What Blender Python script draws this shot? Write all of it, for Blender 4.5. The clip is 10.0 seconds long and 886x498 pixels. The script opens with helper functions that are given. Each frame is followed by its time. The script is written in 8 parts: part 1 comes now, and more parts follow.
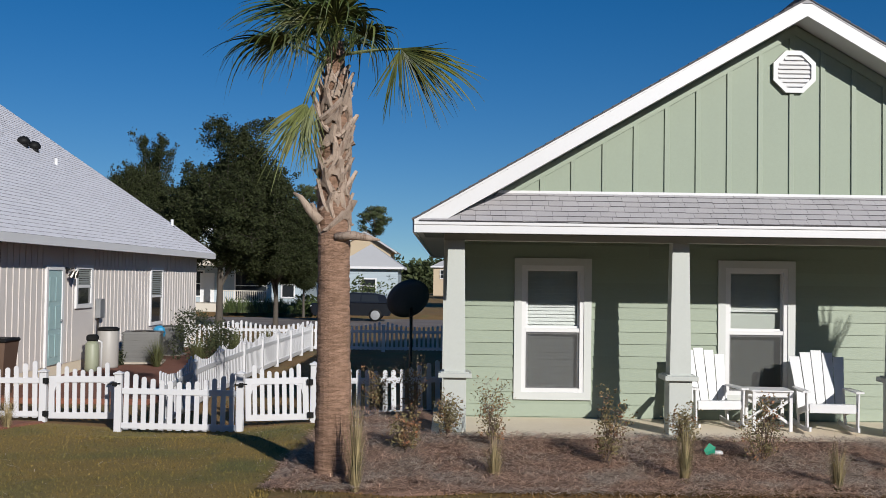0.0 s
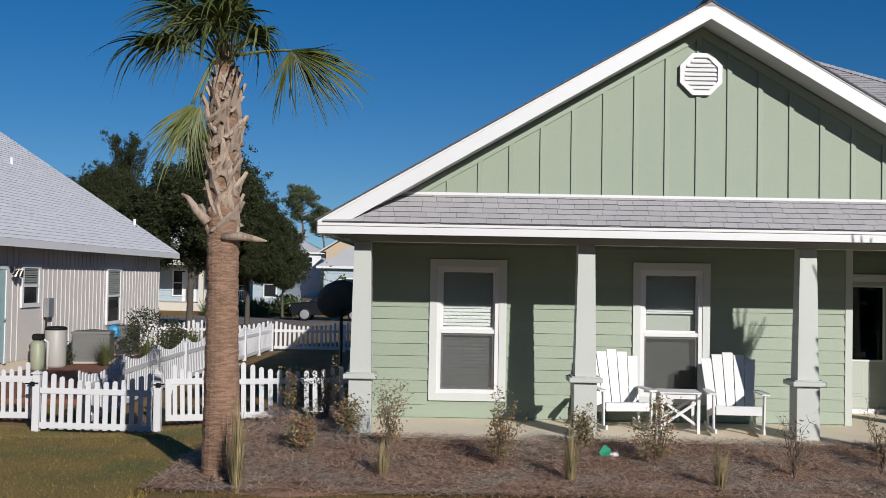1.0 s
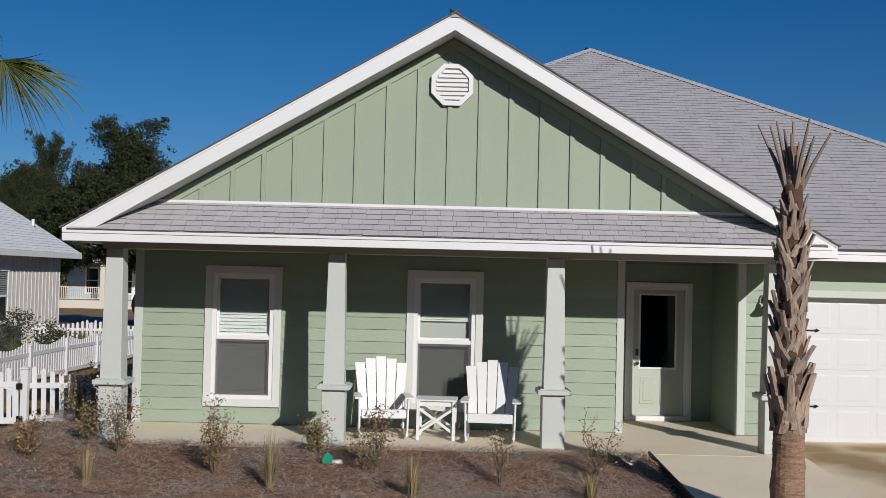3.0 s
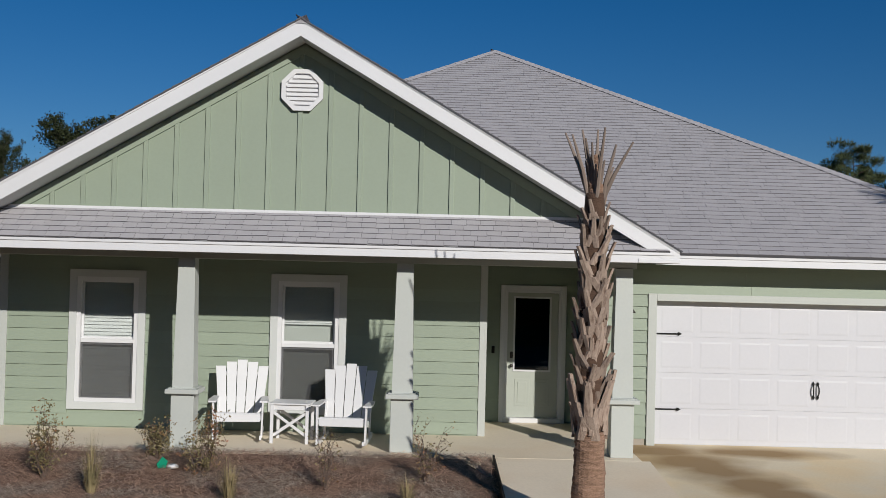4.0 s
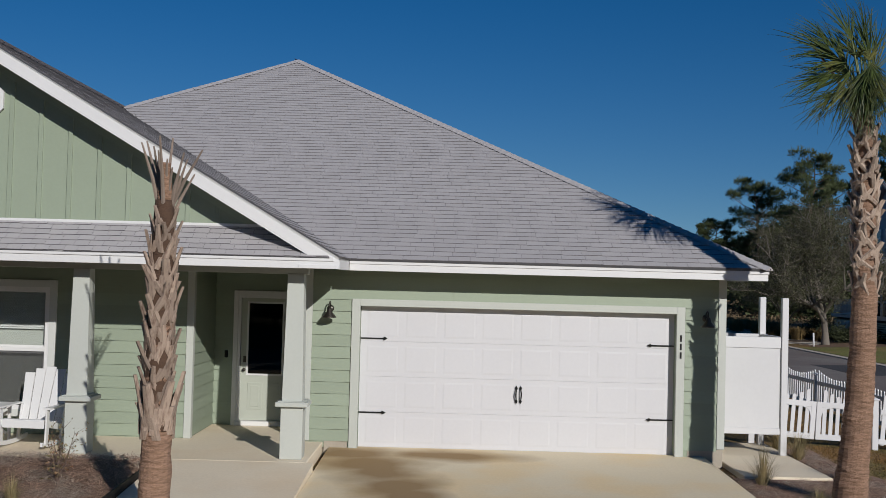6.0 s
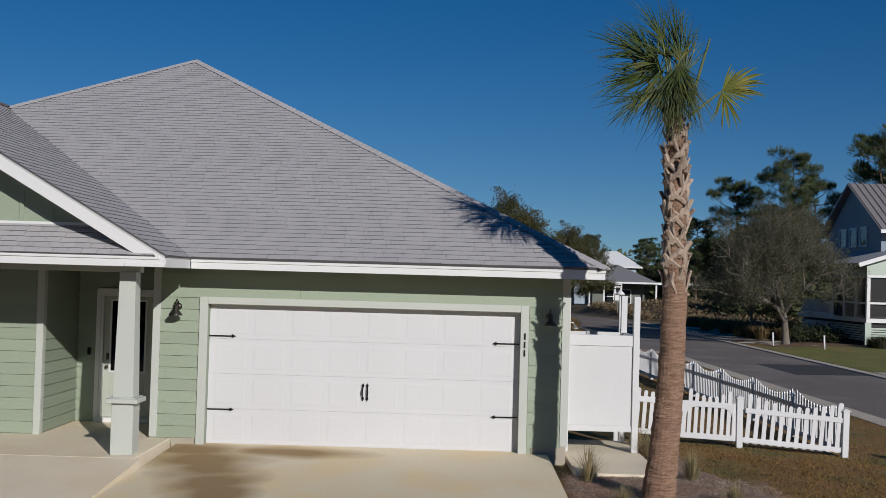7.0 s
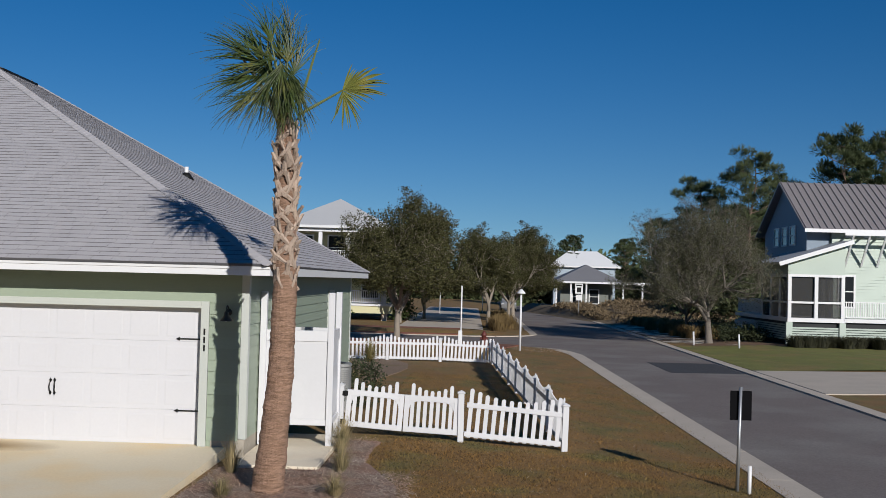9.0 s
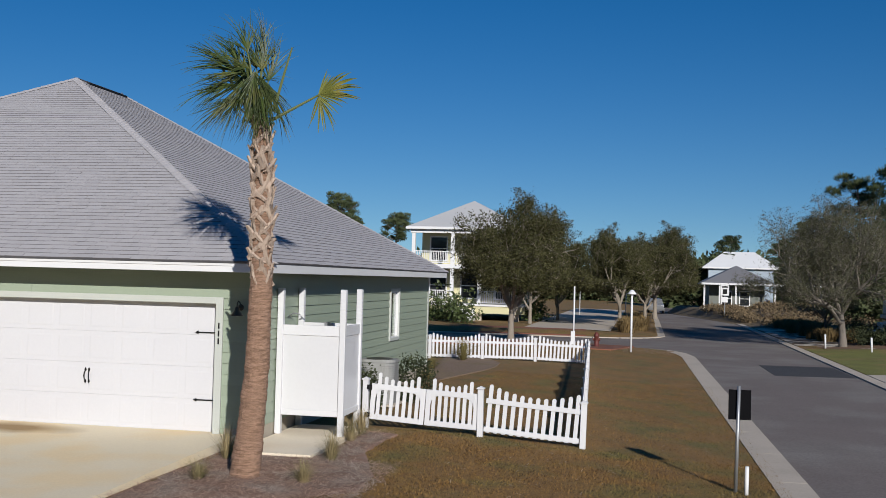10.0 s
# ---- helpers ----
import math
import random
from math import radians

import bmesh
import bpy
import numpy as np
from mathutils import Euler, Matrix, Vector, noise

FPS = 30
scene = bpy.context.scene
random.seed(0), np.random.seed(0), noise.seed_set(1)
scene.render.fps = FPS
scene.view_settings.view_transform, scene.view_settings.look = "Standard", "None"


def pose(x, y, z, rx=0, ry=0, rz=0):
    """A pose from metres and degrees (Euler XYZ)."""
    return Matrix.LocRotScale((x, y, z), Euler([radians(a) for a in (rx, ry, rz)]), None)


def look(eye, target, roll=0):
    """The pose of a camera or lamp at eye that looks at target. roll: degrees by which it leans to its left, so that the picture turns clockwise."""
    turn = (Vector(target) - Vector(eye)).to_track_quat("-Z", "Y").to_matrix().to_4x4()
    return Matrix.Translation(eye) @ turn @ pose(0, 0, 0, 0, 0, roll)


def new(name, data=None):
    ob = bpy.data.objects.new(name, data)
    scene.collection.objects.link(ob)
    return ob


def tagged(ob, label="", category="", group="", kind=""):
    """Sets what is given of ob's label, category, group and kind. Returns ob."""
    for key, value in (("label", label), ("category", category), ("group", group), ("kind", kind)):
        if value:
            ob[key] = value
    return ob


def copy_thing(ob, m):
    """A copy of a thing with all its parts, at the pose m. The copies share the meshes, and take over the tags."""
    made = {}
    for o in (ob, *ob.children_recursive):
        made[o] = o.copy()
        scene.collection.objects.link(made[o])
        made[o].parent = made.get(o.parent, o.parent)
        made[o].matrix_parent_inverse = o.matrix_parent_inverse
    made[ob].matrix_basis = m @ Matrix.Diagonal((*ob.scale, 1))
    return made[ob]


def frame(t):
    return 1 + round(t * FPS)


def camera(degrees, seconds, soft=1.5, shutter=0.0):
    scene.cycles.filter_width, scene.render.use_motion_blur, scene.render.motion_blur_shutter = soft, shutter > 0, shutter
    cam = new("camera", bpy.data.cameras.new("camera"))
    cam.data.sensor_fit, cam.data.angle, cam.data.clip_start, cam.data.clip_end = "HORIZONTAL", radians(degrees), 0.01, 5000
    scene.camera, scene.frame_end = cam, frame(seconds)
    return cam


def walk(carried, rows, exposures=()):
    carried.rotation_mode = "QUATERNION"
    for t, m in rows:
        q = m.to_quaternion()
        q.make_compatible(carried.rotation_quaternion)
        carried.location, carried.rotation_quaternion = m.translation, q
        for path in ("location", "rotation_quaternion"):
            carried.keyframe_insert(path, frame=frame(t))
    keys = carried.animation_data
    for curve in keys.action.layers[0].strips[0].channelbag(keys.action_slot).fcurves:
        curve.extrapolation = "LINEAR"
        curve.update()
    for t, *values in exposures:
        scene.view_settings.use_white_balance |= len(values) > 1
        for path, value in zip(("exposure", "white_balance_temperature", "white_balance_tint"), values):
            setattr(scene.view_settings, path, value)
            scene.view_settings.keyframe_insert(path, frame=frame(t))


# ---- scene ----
cam = camera(45.4, 10.0, soft=0.8)
PATH = [
    (0, (0.04, 0.891, 2.331), (0.03, 2.89, 2.387), 0.8),
    (0.5, (0.632, 0.903, 2.356), (0.623, 2.903, 2.411), 0.9),
    (1, (1.303, 0.876, 2.366), (1.293, 2.875, 2.422), 1.0),
    (1.5, (2.059, 0.838, 2.381), (2.046, 2.837, 2.44), 1.1),
    (2, (2.859, 0.8, 2.413), (2.846, 2.799, 2.473), 1.2),
    (3.5, (5.588, 0.736, 2.662), (5.591, 2.735, 2.71), 1.4),
    (4, (6.592, 0.682, 2.735), (6.601, 2.681, 2.78), 1.4),
    (4.5, (7.727, 0.596, 2.742), (7.729, 2.596, 2.793), 1.4),
    (5, (8.869, 0.516, 2.72), (8.868, 2.516, 2.78), 1.5),
    (5.5, (10.062, 0.443, 2.768), (10.056, 2.442, 2.828), 1.5),
    (7, (13.746, 0.219, 2.868), (13.725, 2.218, 2.926), 1.6),
    (7.5, (15.036, 0.166, 2.903), (15.009, 2.165, 2.96), 1.6),
    (8, (16.388, 0.059, 2.915), (16.353, 2.058, 2.973), 1.5),
    (8.5, (17.744, 0.01, 2.929), (17.703, 2.009, 2.988), 1.5),
    (9, (19.108, -0.025, 2.936), (19.052, 1.973, 2.995), 1.5),
    (9.5, (20.494, -0.072, 2.932), (20.341, 1.922, 2.99), 1.4),
    (10, (21.923, -0.158, 2.923), (21.548, 1.806, 2.978), 1.5),
]
walk(cam, [(t, look(eye, target, roll)) for t, eye, target, roll in PATH],
     exposures=((0, 0.03), (2, -0.01), (3.5, -0.18), (5, -0.33), (7, -0.28), (8.5, -0.10), (10, 0.07)))

# ---- light ----
SUN_TO = Vector((0.50, -1.0, 0.45)).normalized()
world = bpy.data.worlds.new("world")
scene.world = world
world.use_nodes = True
wn = world.node_tree.nodes
sky = wn.new("ShaderNodeTexSky")
sky.sky_type, sky.sun_disc = "NISHITA", False
sky.sun_elevation = math.asin(SUN_TO.z)
sky.sun_rotation = math.atan2(SUN_TO.x, SUN_TO.y)
sky.air_density, sky.dust_density, sky.ozone_density, sky.altitude = 1.0, 0.0, 3.05, 500
wn["Background"].inputs["Strength"].default_value = 0.067
# the haze of the lowest few degrees is left out: the air is very clear
wco, wup, wno = wn.new("ShaderNodeTexCoord"), wn.new("ShaderNodeVectorMath"), wn.new("ShaderNodeVectorMath")
wup.inputs[1].default_value, wno.operation = (0, 0, 0.062), "NORMALIZE"
world.node_tree.links.new(wco.outputs["Generated"], wup.inputs[0])
world.node_tree.links.new(wup.outputs[0], wno.inputs[0])
world.node_tree.links.new(wno.outputs[0], sky.inputs["Vector"])
wsat = wn.new("ShaderNodeHueSaturation")
wsat.inputs["Hue"].default_value, wsat.inputs["Saturation"].default_value = 0.508, 1.40
world.node_tree.links.new(sky.outputs[0], wsat.inputs["Color"])
world.node_tree.links.new(wsat.outputs[0], wn["Background"].inputs[0])
sun_data = bpy.data.lights.new("sun", "SUN")
sun_data.energy, sun_data.angle, sun_data.color = 4.75, radians(0.55), (1.0, 0.965, 0.92)
sun = new("sun", sun_data)
sun.matrix_world = look(SUN_TO * 60, (0, 0, 0))

# ---- materials ----


def material(name, base, rough=0.6, var=0.1, scale=2.0, fine=0.08, fscale=40.0, bump=0.0, bscale=80.0, metal=0.0,
             rand=0.0, island=0.0, stretch=(1, 1, 1), tint=None, tint_scale=1.0, tint_at=(0.45, 0.65), spec=0.5, translucent=0.0):
    """Paint or surface with variation at two scales, from world position; rand varies piece by piece."""
    m = bpy.data.materials.new(name)
    m.use_nodes = True
    n, ln = m.node_tree.nodes, m.node_tree.links
    bs = n["Principled BSDF"]
    bs.inputs["Roughness"].default_value = rough
    bs.inputs["Metallic"].default_value = metal
    bs.inputs["Specular IOR Level"].default_value = spec
    geo = n.new("ShaderNodeNewGeometry")
    mp = n.new("ShaderNodeMapping")
    mp.inputs["Scale"].default_value = stretch
    ln.new(geo.outputs["Position"], mp.inputs["Vector"])

    def noise_node(sc, detail=4.0):
        t = n.new("ShaderNodeTexNoise")
        t.inputs["Scale"].default_value, t.inputs["Detail"].default_value = sc, detail
        ln.new(mp.outputs[0], t.inputs["Vector"])
        return t.outputs["Fac"]

    def mad(sock, k, add):
        t = n.new("ShaderNodeMath")
        t.operation = "MULTIPLY_ADD"
        t.inputs[1].default_value = k
        ln.new(sock, t.inputs[0])
        if isinstance(add, (int, float)):
            t.inputs[2].default_value = add
        else:
            ln.new(add, t.inputs[2])
        return t.outputs[0]

    v = mad(noise_node(scale), 2 * var, 1 - var)
    v = mad(noise_node(fscale, 3.0), 2 * fine, mad(v, 1.0, -fine))
    if rand:
        oi = n.new("ShaderNodeObjectInfo")
        v = mad(oi.outputs["Random"], 2 * rand, mad(v, 1.0, -rand))
    if island:
        v = mad(geo.outputs["Random Per Island"], 2 * island, mad(v, 1.0, -island))
    hsv = n.new("ShaderNodeHueSaturation")
    hsv.inputs["Color"].default_value = (*base, 1)
    ln.new(v, hsv.inputs["Value"])
    if tint is not None:
        rp = n.new("ShaderNodeMapRange")
        rp.inputs["From Min"].default_value, rp.inputs["From Max"].default_value = tint_at
        ln.new(noise_node(tint_scale, 5.0), rp.inputs["Value"])
        mx = n.new("ShaderNodeMix")
        mx.data_type = "RGBA"
        ln.new(rp.outputs[0], mx.inputs["Factor"])
        mx.inputs["A"].default_value, mx.inputs["B"].default_value = (*base, 1), (*tint, 1)
        ln.new(mx.outputs["Result"], hsv.inputs["Color"])
    ln.new(hsv.outputs[0], bs.inputs["Base Color"])
    if bump:
        b = n.new("ShaderNodeBump")
        b.inputs["Strength"].default_value, b.inputs["Distance"].default_value = bump, 0.02
        ln.new(noise_node(bscale, 6.0), b.inputs["Height"])
        ln.new(b.outputs[0], bs.inputs["Normal"])
    if translucent:
        tr = n.new("ShaderNodeBsdfTranslucent")
        ln.new(hsv.outputs[0], tr.inputs["Color"])
        sh = n.new("ShaderNodeMixShader")
        sh.inputs[0].default_value = translucent
        out = n["Material Output"]
        ln.new(bs.outputs[0], sh.inputs[1])
        ln.new(tr.outputs[0], sh.inputs[2])
        ln.new(sh.outputs[0], out.inputs["Surface"])
    return m


def glass_material(name, tint=(0.860, 0.890, 0.890)):
    m = bpy.data.materials.new(name)
    m.use_nodes = True
    n, ln = m.node_tree.nodes, m.node_tree.links
    clear = n.new("ShaderNodeBsdfTransparent")
    clear.inputs[0].default_value = (*tint, 1)
    shine = n.new("ShaderNodeBsdfGlossy")
    shine.inputs["Roughness"].default_value = 0.03
    face, power, fres = n.new("ShaderNodeLayerWeight"), n.new("ShaderNodeMath"), n.new("ShaderNodeMath")
    face.inputs["Blend"].default_value = 0.5
    power.operation, power.inputs[1].default_value = "POWER", 5.0
    fres.operation, fres.inputs[1].default_value, fres.inputs[2].default_value = "MULTIPLY_ADD", 0.9, 0.06
    ln.new(face.outputs["Facing"], power.inputs[0])
    ln.new(power.outputs[0], fres.inputs[0])
    mx = n.new("ShaderNodeMixShader")
    ln.new(fres.outputs[0], mx.inputs[0])
    ln.new(clear.outputs[0], mx.inputs[1])
    ln.new(shine.outputs[0], mx.inputs[2])
    ln.new(mx.outputs[0], n["Material Output"].inputs["Surface"])
    return m


def screen_material(name, open_share, wire=0.15):
    """Fine mesh: part open, part dark wire."""
    m = bpy.data.materials.new(name)
    m.use_nodes = True
    n, ln = m.node_tree.nodes, m.node_tree.links
    clear = n.new("ShaderNodeBsdfTransparent")
    n["Principled BSDF"].inputs["Base Color"].default_value = (wire, wire, wire, 1)
    n["Principled BSDF"].inputs["Roughness"].default_value = 0.7
    mx = n.new("ShaderNodeMixShader")
    mx.inputs[0].default_value = 1 - open_share
    ln.new(clear.outputs[0], mx.inputs[1])
    ln.new(n["Principled BSDF"].outputs[0], mx.inputs[2])
    ln.new(mx.outputs[0], n["Material Output"].inputs["Surface"])
    return m


M = {}
M["siding"] = material("sage_siding", (0.260, 0.308, 0.232), 0.55, 0.05, 1.2, 0.05, 30, 0.15, 120, rand=0.05, stretch=(0.4, 0.4, 1))
M["siding_plain"] = material("sage_panel", (0.260, 0.308, 0.232), 0.6, 0.06, 0.9, 0.04, 25, 0.1, 90)
M["post"] = material("pale_green_trim", (0.448, 0.468, 0.432), 0.5, 0.05, 1.5, 0.04, 30, 0.08, 100)
M["trim"] = material("window_trim", (0.528, 0.544, 0.524), 0.5, 0.04, 1.5, 0.03, 30)
M["white"] = material("white_paint", (0.645, 0.645, 0.645), 0.45, 0.05, 1.5, 0.03, 30, 0.05, 60)
M["vinyl"] = material("white_vinyl", (0.592, 0.592, 0.604), 0.35, 0.05, 1.2, 0.03, 18, rand=0.03)
M["door_white"] = material("white_steel_door", (0.57, 0.57, 0.59), 0.4, 0.03, 1.0, 0.03, 20, 0.06, 200)
M["soffit"] = material("soffit_white", (0.496, 0.504, 0.496), 0.6, 0.05, 2, 0.03, 20)
# porch shade put into the colour: ceiling far darker than the other soffits
M["soffit_shaded"] = material("porch_ceiling", (0.10, 0.115, 0.10), 0.6, 0.05, 2, 0.03, 20)
M["shingle"] = material("grey_shingle", (0.384, 0.368, 0.376), 0.9, 0.06, 0.9, 0.10, 60, 0.35, 200, rand=0.05, island=0.035)
M["shingle_pale"] = material("pale_shingle", (0.64, 0.635, 0.665), 0.9, 0.06, 0.6, 0.08, 60, 0.3, 200, island=0.03)
M["shingle_edge"] = material("asphalt_edge", (0.115, 0.110, 0.114), 0.9, 0.1)
M["under"] = material("roof_underlay", (0.080, 0.080, 0.088), 0.9, 0.05)
M["concrete"] = material("porch_concrete", (0.73, 0.635, 0.49), 0.85, 0.08, 0.8, 0.08, 30, 0.06, 120, tint=(0.7, 0.56, 0.39), tint_scale=0.7, tint_at=(0.5, 0.8))
M["kerb"] = material("kerb_concrete", (0.445, 0.385, 0.315), 0.9, 0.16, 0.9, 0.14, 20, 0.2, 60)
M["footing"] = material("footing_concrete", (0.36, 0.32, 0.26), 0.9, 0.15, 1.5, 0.1, 25, 0.2, 80)
M["asphalt"] = material("asphalt", (0.172, 0.146, 0.134), 0.9, 0.12, 0.5, 0.36, 24, 0.3, 150, tint=(0.205, 0.187, 0.17), tint_scale=0.4, spec=0.2)
M["asphalt_new"] = material("asphalt_patch", (0.04, 0.039, 0.041), 0.85, 0.10, 1.0, 0.14, 50, 0.3, 150)
M["black"] = material("black_metal", (0.008, 0.008, 0.008), 0.6, 0.05, 3, spec=0.2)
M["bronze"] = material("dark_bronze", (0.075, 0.068, 0.060), 0.35, 0.05, 3, metal=0.8)
M["steel"] = material("galvanised_steel", (0.360, 0.368, 0.376), 0.45, 0.08, 6, metal=0.7)
M["glass"] = glass_material("window_glass")
M["glass_dark"] = glass_material("tinted_glass", (0.280, 0.304, 0.304))
M["room"] = material("room_plaster", (0.200, 0.192, 0.176), 0.8, 0.05)
M["blind"] = material("blind_white", (0.78, 0.78, 0.75), 0.6, 0.03, 3)
M["shade_cloth"] = material("shade_cloth", (0.52, 0.53, 0.48), 0.8, 0.06, 2, 0.05, 60)
M["insect"] = screen_material("insect_screen_mesh", 0.58, 0.06)
# near-black stand-in for the shade inside and under the far porch
M["screen"] = material("porch_shade_dark", (0.024, 0.026, 0.027), 0.8, 0.1, 3)

# ---- mesh helpers ----
SIGNS = [(sx, sy, sz) for sx in (-1, 1) for sy in (-1, 1) for sz in (-1, 1)]


def chamfer_topology():
    """Vertices as (corner, axis); faces of a box with its edges cut off."""
    ids = {(s, a): i * 3 + a for i, s in enumerate(SIGNS) for a in range(3)}
    faces = []
    for a in range(3):
        b, c = [k for k in range(3) if k != a]
        for s in (-1, 1):
            ring = []
            for u, w in ((-1, -1), (1, -1), (1, 1), (-1, 1)):
                q = [0, 0, 0]
                q[a], q[b], q[c] = s, u, w
                ring.append(ids[(tuple(q), a)])
            faces.append(ring)
    for c in range(3):
        a, b = [k for k in range(3) if k != c]
        for sa in (-1, 1):
            for sb in (-1, 1):
                q0, q1 = [0, 0, 0], [0, 0, 0]
                q0[a] = q1[a] = sa
                q0[b] = q1[b] = sb
                q0[c], q1[c] = -1, 1
                q0, q1 = tuple(q0), tuple(q1)
                faces.append([ids[(q0, a)], ids[(q1, a)], ids[(q1, b)], ids[(q0, b)]])
    for s in SIGNS:
        faces.append([ids[(s, 0)], ids[(s, 1)], ids[(s, 2)]])
    pos = {}
    for s in SIGNS:
        for a in range(3):
            pos[ids[(s, a)]] = Vector([s[k] * (1.0 if k == a else 0.6) for k in range(3)])
    out = []
    for f in faces:
        nrm = (pos[f[1]] - pos[f[0]]).cross(pos[f[2]] - pos[f[0]])
        mid = sum((pos[i] for i in f), Vector()) / len(f)
        out.append(f if nrm.dot(mid) > 0 else f[::-1])
    return out


CHAMFER = chamfer_topology()


class Shape:
    """A growing list of vertices and faces that becomes one mesh."""

    def __init__(self):
        self.v, self.f = [], []

    def add(self, verts, faces):
        o = len(self.v)
        self.v.extend(tuple(p) for p in verts)
        self.f.extend([i + o for i in f] for f in faces)
        return self

    def box(self, x0, x1, y0, y1, z0, z1, b=0.0, m=None):
        x0, x1, y0, y1, z0, z1 = min(x0, x1), max(x0, x1), min(y0, y1), max(y0, y1), min(z0, z1), max(z0, z1)
        c, h = Vector(((x0 + x1) / 2, (y0 + y1) / 2, (z0 + z1) / 2)), ((x1 - x0) / 2, (y1 - y0) / 2, (z1 - z0) / 2)
        if b <= 0:
            vs = [c + Vector((s[0] * h[0], s[1] * h[1], s[2] * h[2])) for s in SIGNS]
            fs = [(0, 1, 3, 2), (4, 6, 7, 5), (0, 4, 5, 1), (2, 3, 7, 6), (0, 2, 6, 4), (1, 5, 7, 3)]
        else:
            b = min(b, 0.45 * 2 * min(h))
            vs = [c + Vector([s[k] * (h[k] - (0 if k == a else b)) for k in range(3)]) for s in SIGNS for a in range(3)]
            fs = CHAMFER
        if m is not None:
            vs = [m @ p for p in vs]
        return self.add(vs, fs)

    def bar(self, p, q, w, h, b=0.0, up=(0, 0, 1)):
        """A straight bar of section w x h from p to q."""
        p, q = Vector(p), Vector(q)
        d = q - p
        x = d.normalized()
        u = Vector(up)
        if abs(x.dot(u)) > 0.98:
            u = Vector((0, 1, 0))
        y = u.cross(x).normalized()
        z = x.cross(y)
        m = Matrix((x, y, z)).transposed().to_4x4()
        m.translation = (p + q) / 2
        return self.box(-d.length / 2, d.length / 2, -w / 2, w / 2, -h / 2, h / 2, b, m)

    def prism(self, pts, axis, a, c):
        """A polygon (in the plane across axis) drawn out from a to c along it."""
        def put(p, t):
            q = list(p)
            q.insert("xyz".index(axis), t)
            return q
        n = len(pts)
        vs = [put(p, a) for p in pts] + [put(p, c) for p in pts]
        fs = [list(range(n))[::-1], list(range(n, 2 * n))] + [[i, (i + 1) % n, (i + 1) % n + n, i + n] for i in range(n)]
        return self.add(vs, fs)

    def ring(self, x0, x1, z0, z1, t, y0, y1, axis="y"):
        """A rectangular frame of width t in one connected piece, from y0 to y1."""
        rect = [(x0, z0), (x1, z0), (x1, z1), (x0, z1), (x0 + t, z0 + t), (x1 - t, z0 + t), (x1 - t, z1 - t), (x0 + t, z1 - t)]
        vs = [(a, y, c) if axis == "y" else (y, a, c) for y in (y0, y1) for a, c in rect]
        fs = []
        for i in range(4):
            j = (i + 1) % 4
            fs += [[i, j, j + 4, i + 4], [i + 8, i + 12, j + 12, j + 8], [i, i + 8, j + 8, j], [i + 4, j + 4, j + 12, i + 12]]
        if axis != "y":
            fs = [f[::-1] for f in fs]
        if y0 > y1:
            fs = [f[::-1] for f in fs]
        return self.add(vs, fs)

    def slab(self, pts, thick):
        """A flat polygon in space with thickness below it."""
        pts = [Vector(p) for p in pts]
        nrm = (pts[1] - pts[0]).cross(pts[2] - pts[0]).normalized()
        if nrm.z < 0:
            pts, nrm = pts[::-1], -nrm
        n = len(pts)
        vs = pts + [p - nrm * thick for p in pts]
        fs = [list(range(n)), list(range(n, 2 * n))[::-1]] + [[i, i + n, (i + 1) % n + n, (i + 1) % n] for i in range(n)]
        return self.add(vs, fs)

    def tube(self, pts, radii, n=8, caps=True):
        pts = [Vector(p) for p in pts]
        if isinstance(radii, (int, float)):
            radii = [radii] * len(pts)
        vs, fs = [], []
        side = None
        for i, p in enumerate(pts):
            d = (pts[min(i + 1, len(pts) - 1)] - pts[max(i - 1, 0)]).normalized()
            if side is None:
                side = d.orthogonal().normalized()
            side = (side - d * side.dot(d))
            side = side.normalized() if side.length > 1e-6 else d.orthogonal().normalized()
            up = d.cross(side)
            for k in range(n):
                a = 2 * math.pi * k / n
                vs.append(p + (side * math.cos(a) + up * math.sin(a)) * radii[i])
        for i in range(len(pts) - 1):
            for k in range(n):
                k2 = (k + 1) % n
                fs.append([i * n + k, i * n + k2, (i + 1) * n + k2, (i + 1) * n + k])
        if caps:
            fs.append(list(range(n))[::-1])
            fs.append(list(range((len(pts) - 1) * n, len(pts) * n)))
        return self.add(vs, fs)

    def lathe(self, profile, at=(0, 0, 0), n=16):
        """A turned form: (radius, height) pairs about a vertical axis."""
        at = Vector(at)
        vs, fs = [], []
        for r, z in profile:
            for k in range(n):
                a = 2 * math.pi * k / n
                vs.append(at + Vector((r * math.cos(a), r * math.sin(a), z)))
        for i in range(len(profile) - 1):
            for k in range(n):
                k2 = (k + 1) % n
                fs.append([i * n + k, i * n + k2, (i + 1) * n + k2, (i + 1) * n + k])
        fs.append(list(range(n))[::-1])
        fs.append(list(range((len(profile) - 1) * n, len(profile) * n)))
        return self.add(vs, fs)

    def mesh(self, name, mat, smooth=False):
        me = bpy.data.meshes.new(name)
        me.from_pydata(self.v, [], self.f)
        if mat is not None:
            me.materials.append(mat)
        if smooth:
            me.polygons.foreach_set("use_smooth", [True] * len(me.polygons))
        me.update()
        return me


PLACE = {}


def thing(name, label, category, at=(0, 0, 0), group="", kind="", turn=0.0):
    ob = new(name)
    ob.empty_display_size = 0.2
    m = pose(*at, 0, 0, turn)
    ob.matrix_basis = m
    PLACE[ob.name] = m
    return tagged(ob, label, category, group, kind)


